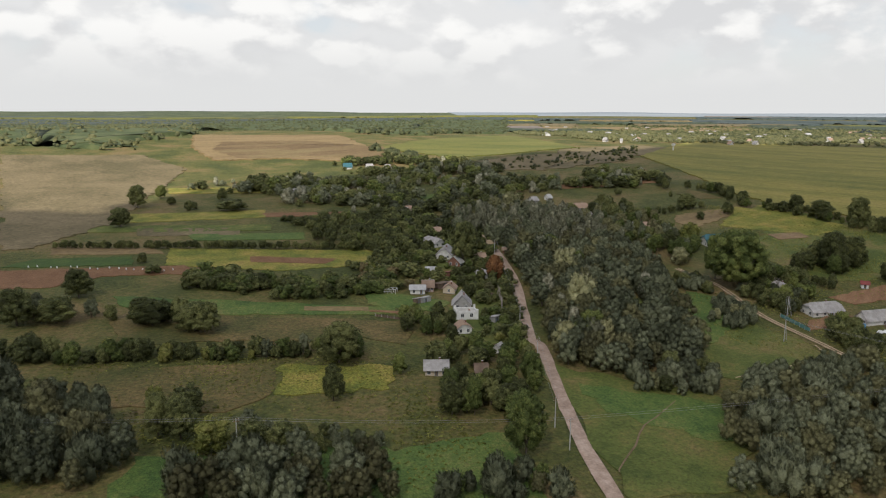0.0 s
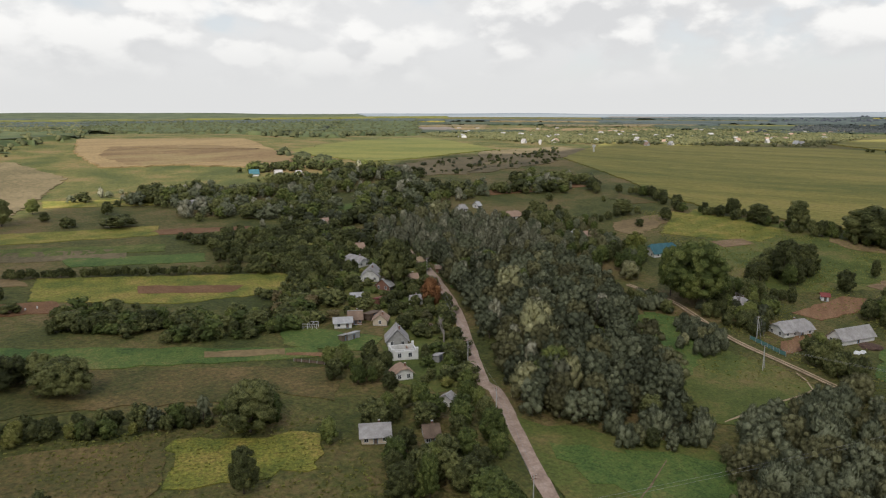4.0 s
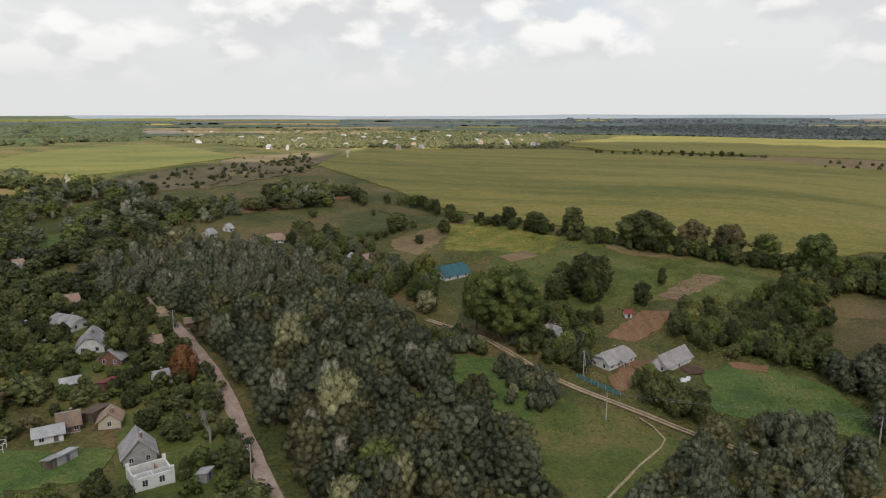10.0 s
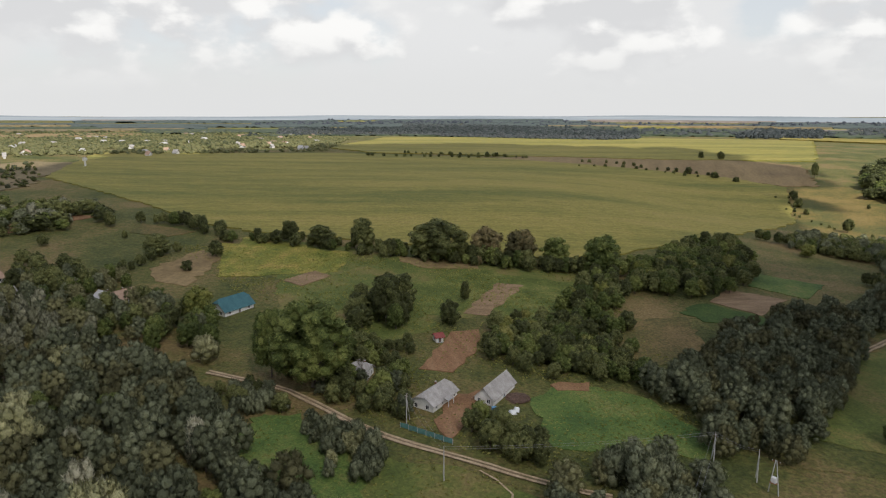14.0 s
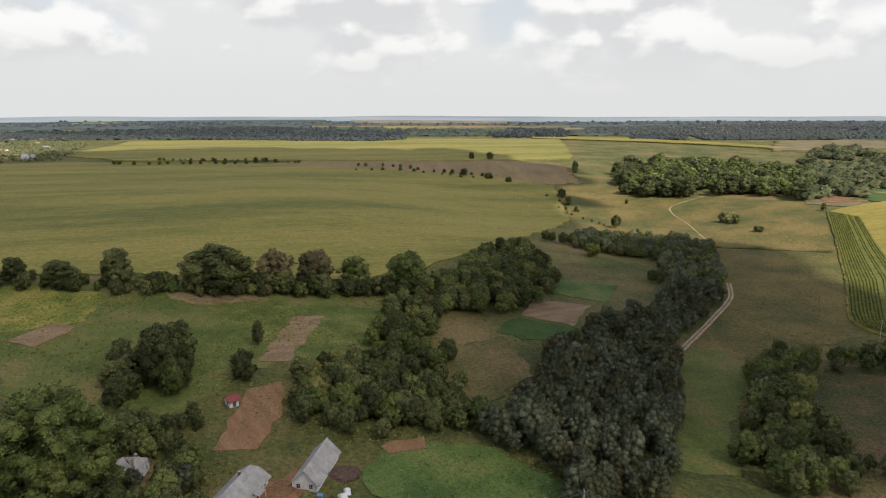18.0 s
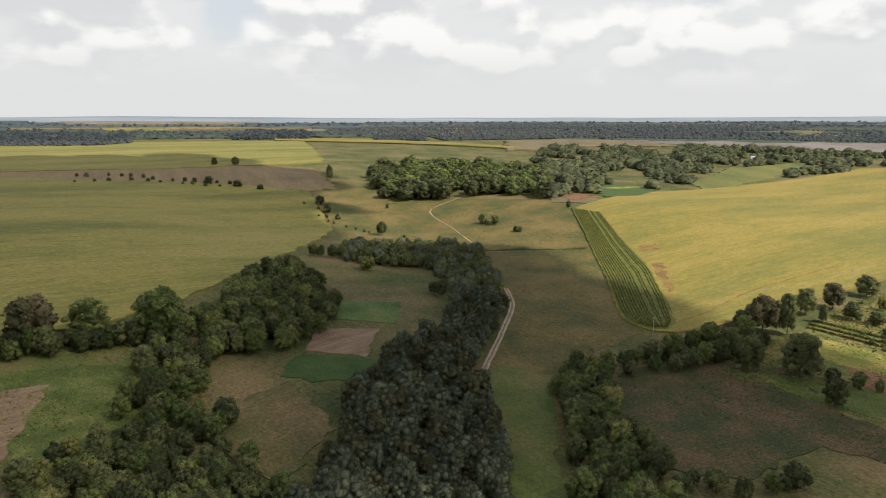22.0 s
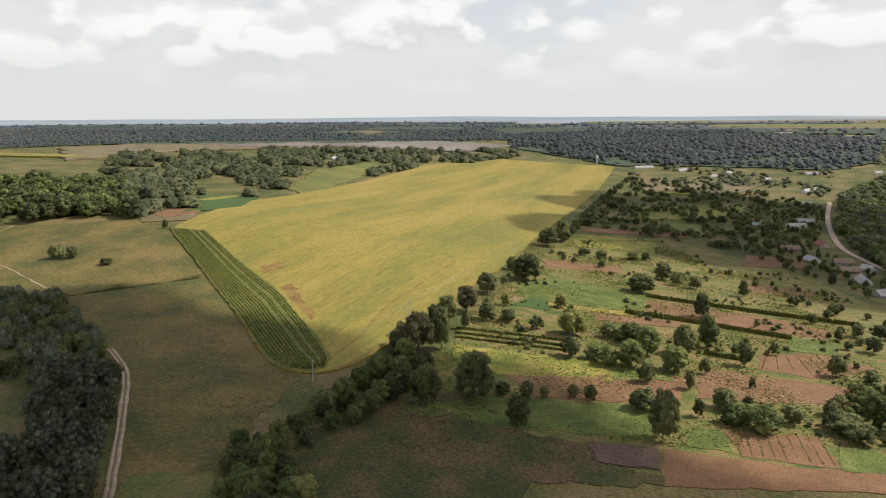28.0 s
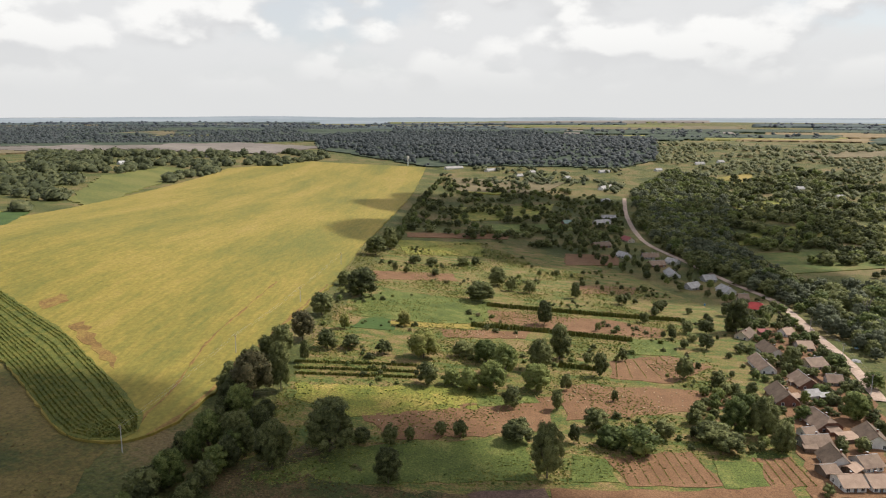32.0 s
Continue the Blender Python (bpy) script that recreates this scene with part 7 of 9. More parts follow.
grove({'dark': 3, 'green': 3}, [(225.4, 282.3), (236.5, 265.2), (263.4, 287.2), (259.2, 305.4)], 8, 7, 10, "trees round the valley houses", 25)
grove({'dark': 4, 'green': 1}, [(270.9, 237.1), (287.5, 216.5), (314.4, 228.2), (303.8, 251)], 8, 7, 10, "trees round the dead tree", 26)
grove({'shrub': 3, 'willow': 2}, [(206.1, 218.7), (212.6, 207.9), (196.2, 187.1), (187.3, 189.2), (196.4, 209.7)], 5.5, 4, 6, "willow shrubs beside the track", 27)
grove({'shrub': 3, 'dark': 2}, [(200.8, 237.5), (212.2, 226), (220.2, 229.9), (215.1, 243.6)], 5.5, 3.5, 5, "willow shrubs beside the track", 28)
grove({'dark': 3, 'green': 2}, [(378.9, 130.8), (409.1, 89.4), (463.8, 82.8), (500.7, 91.8), (469.9, 125.6)], 8, 6, 10, "trees at the field's end", 29)
tree("dark", -10.5, 178.5, 11.3, 8.2)
tree("dark", -5.7, 175.1, 11.2, 10.1)
tree("lime", 1.1, 166.7, 8.2, 10.5)
tree("dark", -8.6, 261.7, 9.6, 13.7)
tree("dark", 4.4, 251.7, 10.3, 15.5)
tree("dark", -33.2, 304.2, 11.5, 13.5)
tree("dark", -50.5, 274.3, 13.2, 15.3)
tree("dark", -38.7, 274.0, 9.3, 17.5)
tree("dark", 43.3, 210.4, 13.1, 15.0)
tree("green", 70.6, 143.0, 15.7, 12.4)
tree("dark", 62.1, 167.1, 9.3, 9.1)
tree("green", 94.3, 179.5, 9.1, 8.6)
tree("dark", 15.7, 161.9, 7.9, 8.0)
tree("dark", 9.9, 166.0, 7.1, 8.0)
line_of_trees({'bush': 4, 'green_bush': 2}, [(5.8, 302.9), (31.5, 294.7), (55.1, 294.7), (87.2, 278)], 5, 3, 5, "hedge between plots", 2, 38)
line_of_trees({'bush': 4, 'green_bush': 1}, [(37.7, 286.3), (59, 277), (85.8, 275)], 5.5, 3, 5, "hedge between plots", 2.5, 39)
line_of_trees({'fruit': 4}, [(-47.5, 397.6), (30.4, 372.5), (110.5, 340.2)], 2.5, 2.8, 4.6, "row of small fruit trees", 0.8, 40)
grove({'dark': 3, 'fruit': 4, 'bush': 2}, [(72.3, 377.5), (105.1, 310.7), (123.3, 325.8), (142.5, 370.8), (138.7, 396.4), (91.9, 430.1)], 8, 4, 7, "trees round the northern gardens", 41)
grove({'dark': 3, 'fruit': 4, 'green': 2, 'bush': 2}, [(147, 402.5), (173.3, 361.3), (148.7, 289.2), (130.6, 248.8), (114.7, 222.4), (105.7, 204.7), (94.6, 214.9), (113.2, 246.6), (109.1, 267.8), (96.3, 283.9), (102.1, 305.2), (97.9, 333.9), (123.4, 406.9)], 7.5, 3, 5.5, "garden trees of the northern village", 42)
grove({'dark': 3, 'green': 3, 'fruit': 2}, [(74.6, 207.4), (104.9, 211.1), (104, 194.4), (89.6, 169.7), (73.2, 160.5), (62.8, 167.8), (63.7, 181.3)], 6.5, 5, 8, "garden trees of the northern village", 43)
grove({'dark': 3, 'green': 4}, [(75.5, 241.6), (86.9, 243.9), (93.7, 235.6), (86.5, 215.7), (76.4, 221.5), (71.4, 228)], 6, 5, 7, "garden trees of the northern village", 44)
grove({'willow': 3, 'shrub': 3, 'dark': 2}, [(116.3, 163.7), (139.7, 151.3), (151.6, 161.2), (146.7, 173), (126.7, 172.7)], 6, 5, 8, "willow shrubs at the wood's edge", 45)
thicket("willow_belt", {'willow': 7, 'olive': 3}, [(273.9, 138.8), (286.9, 121.1), (297.8, 118.2), (301.8, 74.1), (274.1, 80.4), (240.3, 93.7), (236.8, 115.7), (258.3, 116.6), (264.3, 126.6)], 5.8, 7, 10, "dense dark willow belt beside the farm track", 47, 0.6, False, 16.0)
grove({'green': 4, 'dark': 3, 'lime': 1}, [(243.6, 67.8), (246.3, 47.4), (277.9, 30.5), (291.4, 36.4), (340.4, 11), (338.7, 24), (297.7, 47.2)], 6.5, 6, 9, "green belt beside the fallow field", 49)
grove({'dark': 4, 'green': 2, 'lime': 1}, [(277.7, 188.3), (274.4, 161.8), (288.5, 141.9), (313.3, 151.4), (323, 174.1), (302.8, 192.6)], 6.5, 5, 8, "trees between the plots", 51)
grove({'dark': 4, 'green': 2, 'lime': 1}, [(327.3, 178.7), (334.5, 152), (376.6, 140.9), (390.5, 120.5), (426.2, 92.6), (454, 103.7), (419.2, 137.7), (401.7, 161.8), (355.8, 164)], 7.5, 6, 9, "trees between the plots", 52)
grove({'dark': 3, 'willow': 3, 'bush': 2}, [(211.8, 247.4), (218.1, 213.8), (227.1, 217.9), (222.4, 228.7), (223.3, 247.6), (221.8, 254.5)], 6, 4, 6, "shrubs beside the lower track", 53)
grove({'dark': 4, 'green': 2}, [(267.5, 229.6), (252.2, 206.4), (228.6, 198.6), (223.4, 212.3), (236.4, 223.5), (257.7, 239.7)], 6.5, 5, 8, "trees round the valley houses", 54)
grove({'fruit': 3, 'dark': 4, 'green': 1}, [(358.6, -692.4), (276.7, -808.7), (252.4, -537.4), (208.3, -478.3), (163.4, -367.1), (178.8, -342.5), (228, -395.4), (300, -473.4)], 13, 3.5, 6.5, "yard trees of the southern village", 55)
line_of_trees({'dark': 4, 'green': 3, 'bush': 1}, [(372, 268), (377, 249.2), (382, 222), (388, 190), (392, 164)], 4.6, 6.5, 10, "hedge below the big field", 2.5, 75)
line_of_trees({'dark': 4, 'green': 3, 'olive': 1}, [(322.2, 37.8), (330.6, 17.7), (330.2, -1.6), (328.2, -20.6), (331.2, -48.1), (337.2, -75.2)], 6, 6, 9, "hedge below the yellow field", 2.5, 74)
line_of_trees({'dark': 4, 'green': 3, 'rust': 1, 'bush': 2}, [(357.8, 350.2), (365.9, 318.2), (368.4, 282), (373.6, 249.2), (378.5, 220.5), (385.3, 186.3), (390.3, 158.7)], 5, 4, 7.5, "hedge below the big field", 3.5, 56)
thicket("garden_shrubs", {'dark': 2, 'fruit': 3, 'bush': 5, 'green_bush': 2, 'lime': 1, 'olive': 1}, [(125, 405.4), (152.1, 391.8), (170, 353.6), (153.1, 299.2), (137.1, 263.3), (119.6, 229), (105.7, 204.7), (92.9, 216.5), (107.9, 235.7), (116.9, 260.9), (114.7, 288.4), (91.3, 314.8)], 4.6, 2.0, 4.6, "bushes and small trees between the northern houses", 57, 0.6, 0.6, 6.0)
thicket("garden_shrubs", {'dark': 3, 'fruit': 3, 'bush': 4, 'lime': 1, 'rust': 1}, [(79.4, 319.8), (103.3, 304.1), (116.4, 281.4), (111.3, 265.8), (95.2, 264.7), (75.9, 282), (71.4, 292.5)], 4.6, 2.2, 5, "bushes and small trees behind the northern houses", 58, 0.6, 0.5, 6.0)
thicket("garden_shrubs", {'dark': 3, 'bush': 3, 'green': 1}, [(108.7, 420.8), (123.4, 406.9), (114.2, 348.6), (88.9, 352.5)], 6, 4, 7, "dark trees round the northern gardens", 59, 0.6, False, 16.0)
thicket("garden_shrubs", {'dark': 4, 'bush': 3, 'green': 1}, [(231.4, 237.6), (242.9, 210.9), (272.8, 208.6), (270, 223), (250, 244.3)], 6, 3.5, 6, "dark bushes round the valley houses", 60, 0.6, False, 16.0)
thicket("garden_weeds", {'bush': 4, 'green_bush': 3, 'fruit': 2, 'lime': 1, 'rust': 1}, [(436.7, -359), (373.4, -468.2), (228, -395.4), (178.9, -233.8), (189.4, -162.3), (254.2, -159.1), (269.8, -123.7), (309, -109.9), (347.1, -103.1), (361.1, -146.9)], 5.5, 0.8, 2.3, "low bushes and tall weeds over the southern gardens", 62, 0.6, 2.7, 12.0)
thicket("garden_weeds", {'bush': 4, 'green_bush': 4, 'lime': 1, 'shrub': 1}, [(317.7, -65.7), (256.4, -97.9), (247.4, -112.1), (194.4, -147.4), (172.4, -119.8), (177.3, -109.2), (210.5, -100.1), (251.7, -82.5), (276.6, -75.6)], 5.0, 0.8, 2.3, "low bushes and tall weeds over the southern gardens", 63, 0.6, 2.7, 12.0)
thicket("yard_shrubs", {'bush': 4, 'green_bush': 3, 'fruit': 3, 'green': 1}, [(178.8, -342.5), (156.3, -370), (138.3, -285), (136.2, -170.4), (156.3, -90.2), (175.2, -84), (180, -112.4), (183.1, -165), (184.1, -231.4)], 5.5, 1.5, 4.2, "shrubs and small trees between the southern yards", 64, 0.6, 1.2, 7.0)
thicket("hollow_thicket", {'dark': 4, 'shrub': 3, 'green': 1}, [(582, 46.3), (574.1, -14.2), (537.8, -33.4), (459.2, -9.6), (414.9, 16.7), (439, 24.4), (501.1, 13.8), (525.2, 61.4)], 5.0, 4.5, 7.5, "dark bushes and trees along the hollow's edge", 65, 0.6, False, 16.0)
thicket("hedge_thicket", {'bush': 4, 'dark': 3, 'green_bush': 2}, [(7.7, 327.5), (34.4, 322.5), (56.3, 292.8), (91.9, 296.6), (95.1, 278.6), (59, 269.3), (32.1, 282.4), (8.1, 306)], 4.5, 2.5, 5.5, "ragged dark hedge between the northern plots", 66, 0.6, 0.9, 6.0)
thicket("hedge_thicket", {'bush': 3, 'dark': 4, 'fruit': 2}, [(61.8, 451.5), (124.6, 403.9), (132.9, 355.6), (126, 312), (106.9, 353.8), (79.2, 408.5)], 6, 3, 6.5, "dark trees scattered among the northern gardens", 69, 0.6, 1.2, 8.0)

thicket("house_shrubs", {'dark': 3, 'bush': 4, 'willow': 2}, [(150, 628), (165, 600), (235, 572), (250, 600), (244, 622), (215, 626), (188, 612), (170, 632)], 8, 3.0, 5.5, "dark shrubs below the houses across the valley", 11, 0.6, 1.2, 12.0)
thicket("house_shrubs", {'dark': 4, 'bush': 3, 'green': 1}, [(160, 660), (180, 655), (215, 640), (240, 618), (262, 635), (240, 668), (190, 690)], 8, 5.0, 8.0, "dark trees behind the houses across the valley", 12, 0.6, 0.9, 12.0)
thicket("house_shrubs", {'dark': 4, 'bush': 3, 'willow': 2}, [(220.1, 226.5), (239.4, 223.7), (245.5, 207.5), (235.1, 197.2), (220.4, 195.0), (213.9, 204.5), (208.6, 215.1)], 5.5, 4.0, 6.0, "dark shrubs and trees beside the white house", 14, 0.6)
thicket("common_scrub", {'bush': 5, 'shrub': 2}, [(298, 618), (354, 634), (437, 630), (548, 680), (488, 611), (434, 559), (368, 545), (321, 538), (286, 560)], 9, 1.2, 3.2, "low scrub scattered over the dry common", 13, 0.6, 1.3, 9.0)

# ---- single trees ----
tree("dark", 370.7, 316.1, 11.9, 10.7)
tree("dark", 371.7, 299.4, 11.1, 18.1)
tree("dark", 375.9, 278.1, 16.3, 14.9)
tree("dark", 379.6, 237.4, 19.7, 30.3)
tree("rust", 389.6, 215.8, 16.3, 17.4)
tree("rust", 394.4, 199.3, 16.2, 17.3)
tree("green", 399.2, 183.0, 13.8, 17.2)
tree("green", 391.4, 159.8, 19.8, 23.3)
tree("bush", 299.3, 206.8, 9.1, 8.9)
tree("dark", 326.7, 208.9, 9.2, 5.3)
tree("dark", 330.2, 332.7, 7.9, 8.4)
tree("bush", 305.6, 330.1, 4.8, 5.8)
tree("dark", 353.1, 415.7, 8.9, 7.1)
tree("dark", 306.2, 411.9, 6.2, 4.6)
tree("bush", 336.1, 390.6, 4.2, 3.0)
tree("green", 228.8, 227.0, 27.4, 30.4)
tree("green", 229.4, 241.1, 22.0, 14.7)
tree("autumn", 133.1, 275.1, 11.5, 8.6)
tree("dark", 131.8, 303.9, 20.7, 14.9)
tree("lime", 258.1, 288.0, 12.2, 12.6)
tree("dark", 290.5, 229.3, 18.7, 16.8)
tree("dark", 306.3, 229.4, 14.5, 14.9)
tree("dark", 308.2, 412.2, 5.4, 4.1)
tree("dark", 320.0, 357.9, 9.9, 14.6)
tree("dark", -7.9, 511.9, 15.3, 15.0)
tree("green", 8.3, 546.5, 9.6, 9.5)
tree("dark", 47.7, 523.6, 8.5, 8.7)
tree("dark", -18.3, 446.3, 11.5, 15.7)
tree("bush", -9.1, 354.2, 4.8, 5.6)
tree("bush", -5.5, 334.2, 3.7, 8.1)
tree("bush", 23.9, 492.0, 6.0, 10.0)
tree("dark", 48.7, 479.5, 7.0, 20.0)
tree("dark", 13.3, 516.7, 5.7, 7.6)
tree("dark", 10.7, 306.7, 6.3, 12.1)
tree("dark", 21.3, 302.0, 6.0, 10.1)
tree("dark", 34.1, 297.8, 6.1, 9.2)
tree("dark", 7.6, 249.9, 10.5, 12.1)
tree("dark", -1.8, 264.5, 7.1, 10.0)
tree("dark", -11.9, 264.2, 9.9, 11.4)
tree("dark", 47.5, 219.3, 8.8, 13.3)
tree("dark", 34.4, 184.8, 10.4, 7.0)
tree("lime", -10.3, 194.0, 6.1, 5.8)
tree("dark", -2.9, 187.9, 8.1, 9.2)
tree("green", 58.4, 197.0, 6.2, 5.5)
tree("green", 67.8, 165.1, 10.8, 5.7)
tree("green", 77.6, 158.0, 8.2, 10.7)
tree("silver", 125.2, 162.3, 5.7, 6.7)
tree("dark", 67.1, 283.3, 5.7, 10.4)
tree("bush", 82.7, 290.6, 5.1, 8.7)
tree("dark", 308.9, -57.4, 16.6, 16.7, group="garden trees")
tree("dark", 285.9, -47.1, 10.8, 9.5, group="garden trees")
tree("dark", 245.9, -67.2, 17.1, 10.5, group="garden trees")
tree("dark", 302.5, -66.2, 5.0, 6.0, group="garden trees")
tree("fruit", 294.5, -69.3, 6.3, 5.5, group="garden trees")
tree("fruit", 289.8, -73.9, 4.4, 3.9, group="garden trees")
tree("fruit", 282.0, -80.8, 4.8, 4.3, group="garden trees")
tree("fruit", 275.8, -81.9, 6.0, 5.7, group="garden trees")
tree("dark", 258.8, -86.9, 7.4, 10.3, group="garden trees")
tree("fruit", 241.9, -93.1, 6.4, 4.6, group="garden trees")
tree("dark", 236.3, -106.1, 7.6, 9.3, group="garden trees")
tree("green_bush", 230.8, -94.9, 6.6, 10.6, group="garden trees")
tree("green_bush", 222.2, -94.3, 8.5, 13.1, group="garden trees")
tree("fruit", 214.9, -108.9, 6.3, 8.4, group="garden trees")
tree("fruit", 203.7, -133.0, 5.4, 6.0, group="garden trees")
tree("fruit", 300.3, -119.3, 8.6, 9.8, group="garden trees")
tree("green", 291.7, -123.7, 6.5, 8.5, group="garden trees")
tree("green", 284.3, -121.2, 8.5, 9.6, group="garden trees")
tree("green", 276.6, -125.1, 11.6, 13.9, group="garden trees")
tree("dark", 266.3, -112.7, 8.3, 7.2, group="garden trees")
tree("green", 261.1, -133.1, 10.7, 12.4, group="garden trees")
tree("fruit", 251.1, -117.2, 7.5, 5.2, group="garden trees")
tree("fruit", 250.8, -138.3, 6.9, 4.7, group="garden trees")
tree("fruit", 327.6, -143.6, 6.1, 7.6, group="garden trees")
tree("lime", 311.4, -147.3, 11.5, 13.7, group="garden trees")
tree("fruit", 297.1, -157.2, 7.1, 11.5, group="garden trees")
tree("green", 286.6, -155.1, 9.8, 13.2, group="garden trees")
tree("green", 276.4, -145.5, 12.5, 13.1, group="garden trees")
tree("dark", 263.9, -156.9, 13.3, 11.6, group="garden trees")
tree("dark", 259.2, -176.0, 16.2, 11.3, group="garden trees")
tree("fruit", 240.3, -160.5, 10.6, 7.3, group="garden trees")
tree("fruit", 246.8, -174.4, 4.9, 4.8, group="garden trees")
tree("fruit", 233.1, -187.1, 6.1, 5.0, group="garden trees")
tree("fruit", 232.5, -134.8, 4.6, 3.3, group="garden trees")
tree("fruit", 207.9, -173.7, 9.6, 7.9, group="garden trees")
tree("fruit", 248.5, -233.5, 4.8, 3.4, group="garden trees")
tree("dark", 275.2, -229.6, 13.3, 8.7, group="garden trees")
tree("fruit", 308.1, -300.3, 8.9, 7.7, group="garden trees")
tree("fruit", 297.1, -302.0, 8.4, 9.8, group="garden trees")
tree("dark", 317.1, -259.4, 11.8, 18.1, group="garden trees")
tree("dark", 319.7, -310.5, 12.5, 14.5, group="garden trees")
tree("dark", 269.5, -307.1, 10.6, 7.7, group="garden trees")
tree("lime", 335.0, -186.2, 7.1, 7.0, group="garden trees")
tree("lime", 356.9, -166.3, 7.0, 5.2, group="garden trees")
tree("dark", 351.2, -138.3, 8.5, 10.0, group="garden trees")
tree("fruit", 342.5, -143.2, 6.1, 9.1, group="garden trees")
tree("fruit", 385.6, -337.5, 6.4, 10.3, group="garden trees")
tree("fruit", 375.1, -343.6, 5.2, 10.0, group="garden trees")
tree("fruit", 356.4, -358.3, 6.1, 10.2, group="garden trees")
tree("fruit", 360.9, -308.2, 5.0, 5.9, group="garden trees")
tree("fruit", 378.3, -301.9, 5.0, 4.8, group="garden trees")
tree("fruit", 386.5, -302.7, 6.2, 4.8, group="garden trees")
tree("fruit", 349.8, -367.9, 5.9, 8.3, group="garden trees")
tree("fruit", 220.3, -300.6, 6.3, 8.6, group="garden trees")
tree("fruit", 241.7, -307.2, 6.5, 8.9, group="garden trees")
tree("fruit", 227.0, -266.6, 5.9, 6.1, group="garden trees")
tree("fruit", 205.4, -252.5, 7.3, 7.6, group="garden trees")
tree("fruit", 195.7, -257.6, 7.3, 8.8, group="garden trees")
tree("dark", 180.5, -267.5, 19.0, 14.2, group="garden trees")
tree("dark", 163.1, -207.5, 10.7, 11.3, group="garden trees")
tree("green", 192.4, -123.7, 12.1, 11.7, group="garden trees")
tree("dark", 200.1, -111.0, 7.2, 12.0, group="garden trees")
tree("dark", 183.5, -122.4, 14.1, 10.4, group="garden trees")
tree("dark", 179.5, -111.7, 10.7, 8.2, group="garden trees")
tree("fruit", 204.9, -125.0, 5.7, 6.2, group="garden trees")
tree("green", 151.0, -150.4, 10.7, 11.2, group="garden trees")
tree("dark", 195.4, -105.4, 6.6, 10.2, group="garden trees")
tree("green", 168.7, -143.6, 5.6, 8.0, group="garden trees")
tree("fruit", 195.3, -166.5, 7.6, 7.6, group="garden trees")
tree("green", 143.1, -219.7, 5.8, 10.0, group="garden trees")
tree("fruit", 172.0, -208.1, 5.9, 7.5, group="garden trees")
tree("fruit", 183.1, -165.0, 5.3, 5.5, group="garden trees")
tree("fruit", 197.0, -225.2, 7.8, 8.0, group="garden trees")
tree("fruit", 212.4, -239.2, 5.5, 5.1, group="garden trees")
tree("fruit", 182.7, -308.1, 7.9, 8.5, group="garden trees")
tree("fruit", 143.4, -270.9, 4.1, 5.8, group="garden trees")
tree("fruit", 160.6, -317.9, 6.3, 8.6, group="garden trees")
tree("green", 135.7, -190.6, 7.6, 9.1, group="garden trees")
tree("green", 341.8, -45.2, 12.0, 11.6, group="tree row along the yellow field")
tree("green", 338.3, -23.6, 10.6, 11.3, group="tree row along the yellow field")
tree("dark", 340.4, -16.7, 8.0, 10.1, group="tree row along the yellow field")
tree("dark", 334.4, -48.4, 12.3, 10.0, group="tree row along the yellow field")
tree("dark", 318.5, -41.7, 14.9, 11.3, group="tree row along the yellow field")
tree("green", 346.8, -68.3, 10.9, 10.7, group="tree row along the yellow field")
tree("rust", 351.0, -82.9, 16.3, 14.5, group="tree row along the yellow field")
tree("dark", 345.3, -91.0, 19.0, 9.3, group="tree row along the yellow field")
tree("dark", 363.6, -122.9, 13.1, 11.0, group="tree row along the yellow field")
tree("rust", 365.4, -142.7, 12.9, 12.3, group="tree row along the yellow field")
tree("dark", 375.6, -179.8, 11.4, 13.2, group="tree row along the yellow field")
tree("dark", 375.6, -225.7, 16.0, 19.9, group="tree row along the yellow field")
tree("dark", 393.8, -242.0, 8.5, 9.8, group="tree row along the yellow field")
tree("dark", 418.2, -343.1, 14.6, 18.0, group="tree row along the yellow field")
tree("dark", 419.5, -373.1, 17.8, 15.6, group="tree row along the yellow field")
tree("green", 341.0, -36.4, 9.8, 6.4, group="tree row along the yellow field")
tree("dark", 334.2, -58.4, 9.7, 7.0, group="tree row along the yellow field")
tree("dark", 351.9, -120.4, 9.2, 4.5, group="tree row along the yellow field")
line_of_trees({'dark': 4, 'green': 2}, [(421.3, -377.6), (453.6, -498.1), (504.1, -677.3), (558.9, -919.9)], 9, 5, 8, "tree row along the yellow field", 3, 70)
grove({'fruit': 4, 'bush': 3, 'dark': 2}, [(340.3, -377.7), (246.9, -383.2), (182.2, -293.5), (183.2, -212.2), (191, -168.4), (209.9, -199.3), (224.6, -285.5), (282.9, -356)], 17, 2.5, 5, "scattered garden trees", 71)
grove({'fruit': 3, 'bush': 3, 'green_bush': 3}, [(204, -155.7), (182.4, -172.2), (177.4, -132.2), (173.9, -110.5), (188.8, -106.8), (207.1, -105.8)], 6.5, 2.5, 5, "garden bushes beside the yards", 72)
grove({'fruit': 3, 'bush': 3, 'green': 2}, [(178, -310.3), (152.7, -345.1), (142.8, -259.6), (138.6, -182.5), (142.5, -145.4), (154.3, -98.4), (173.7, -84.6), (170.5, -170.3), (178.3, -214.4)], 9, 3, 5.5, "yard trees of the southern village", 73)
line_of_trees({'dark': 4, 'green': 2}, [(338.8, -0.9), (340, -23.1), (345.5, -54.4), (367, -98.1), (373.8, -131.1)], 6, 5, 8, "tree row along the fallow field", 3, 74)
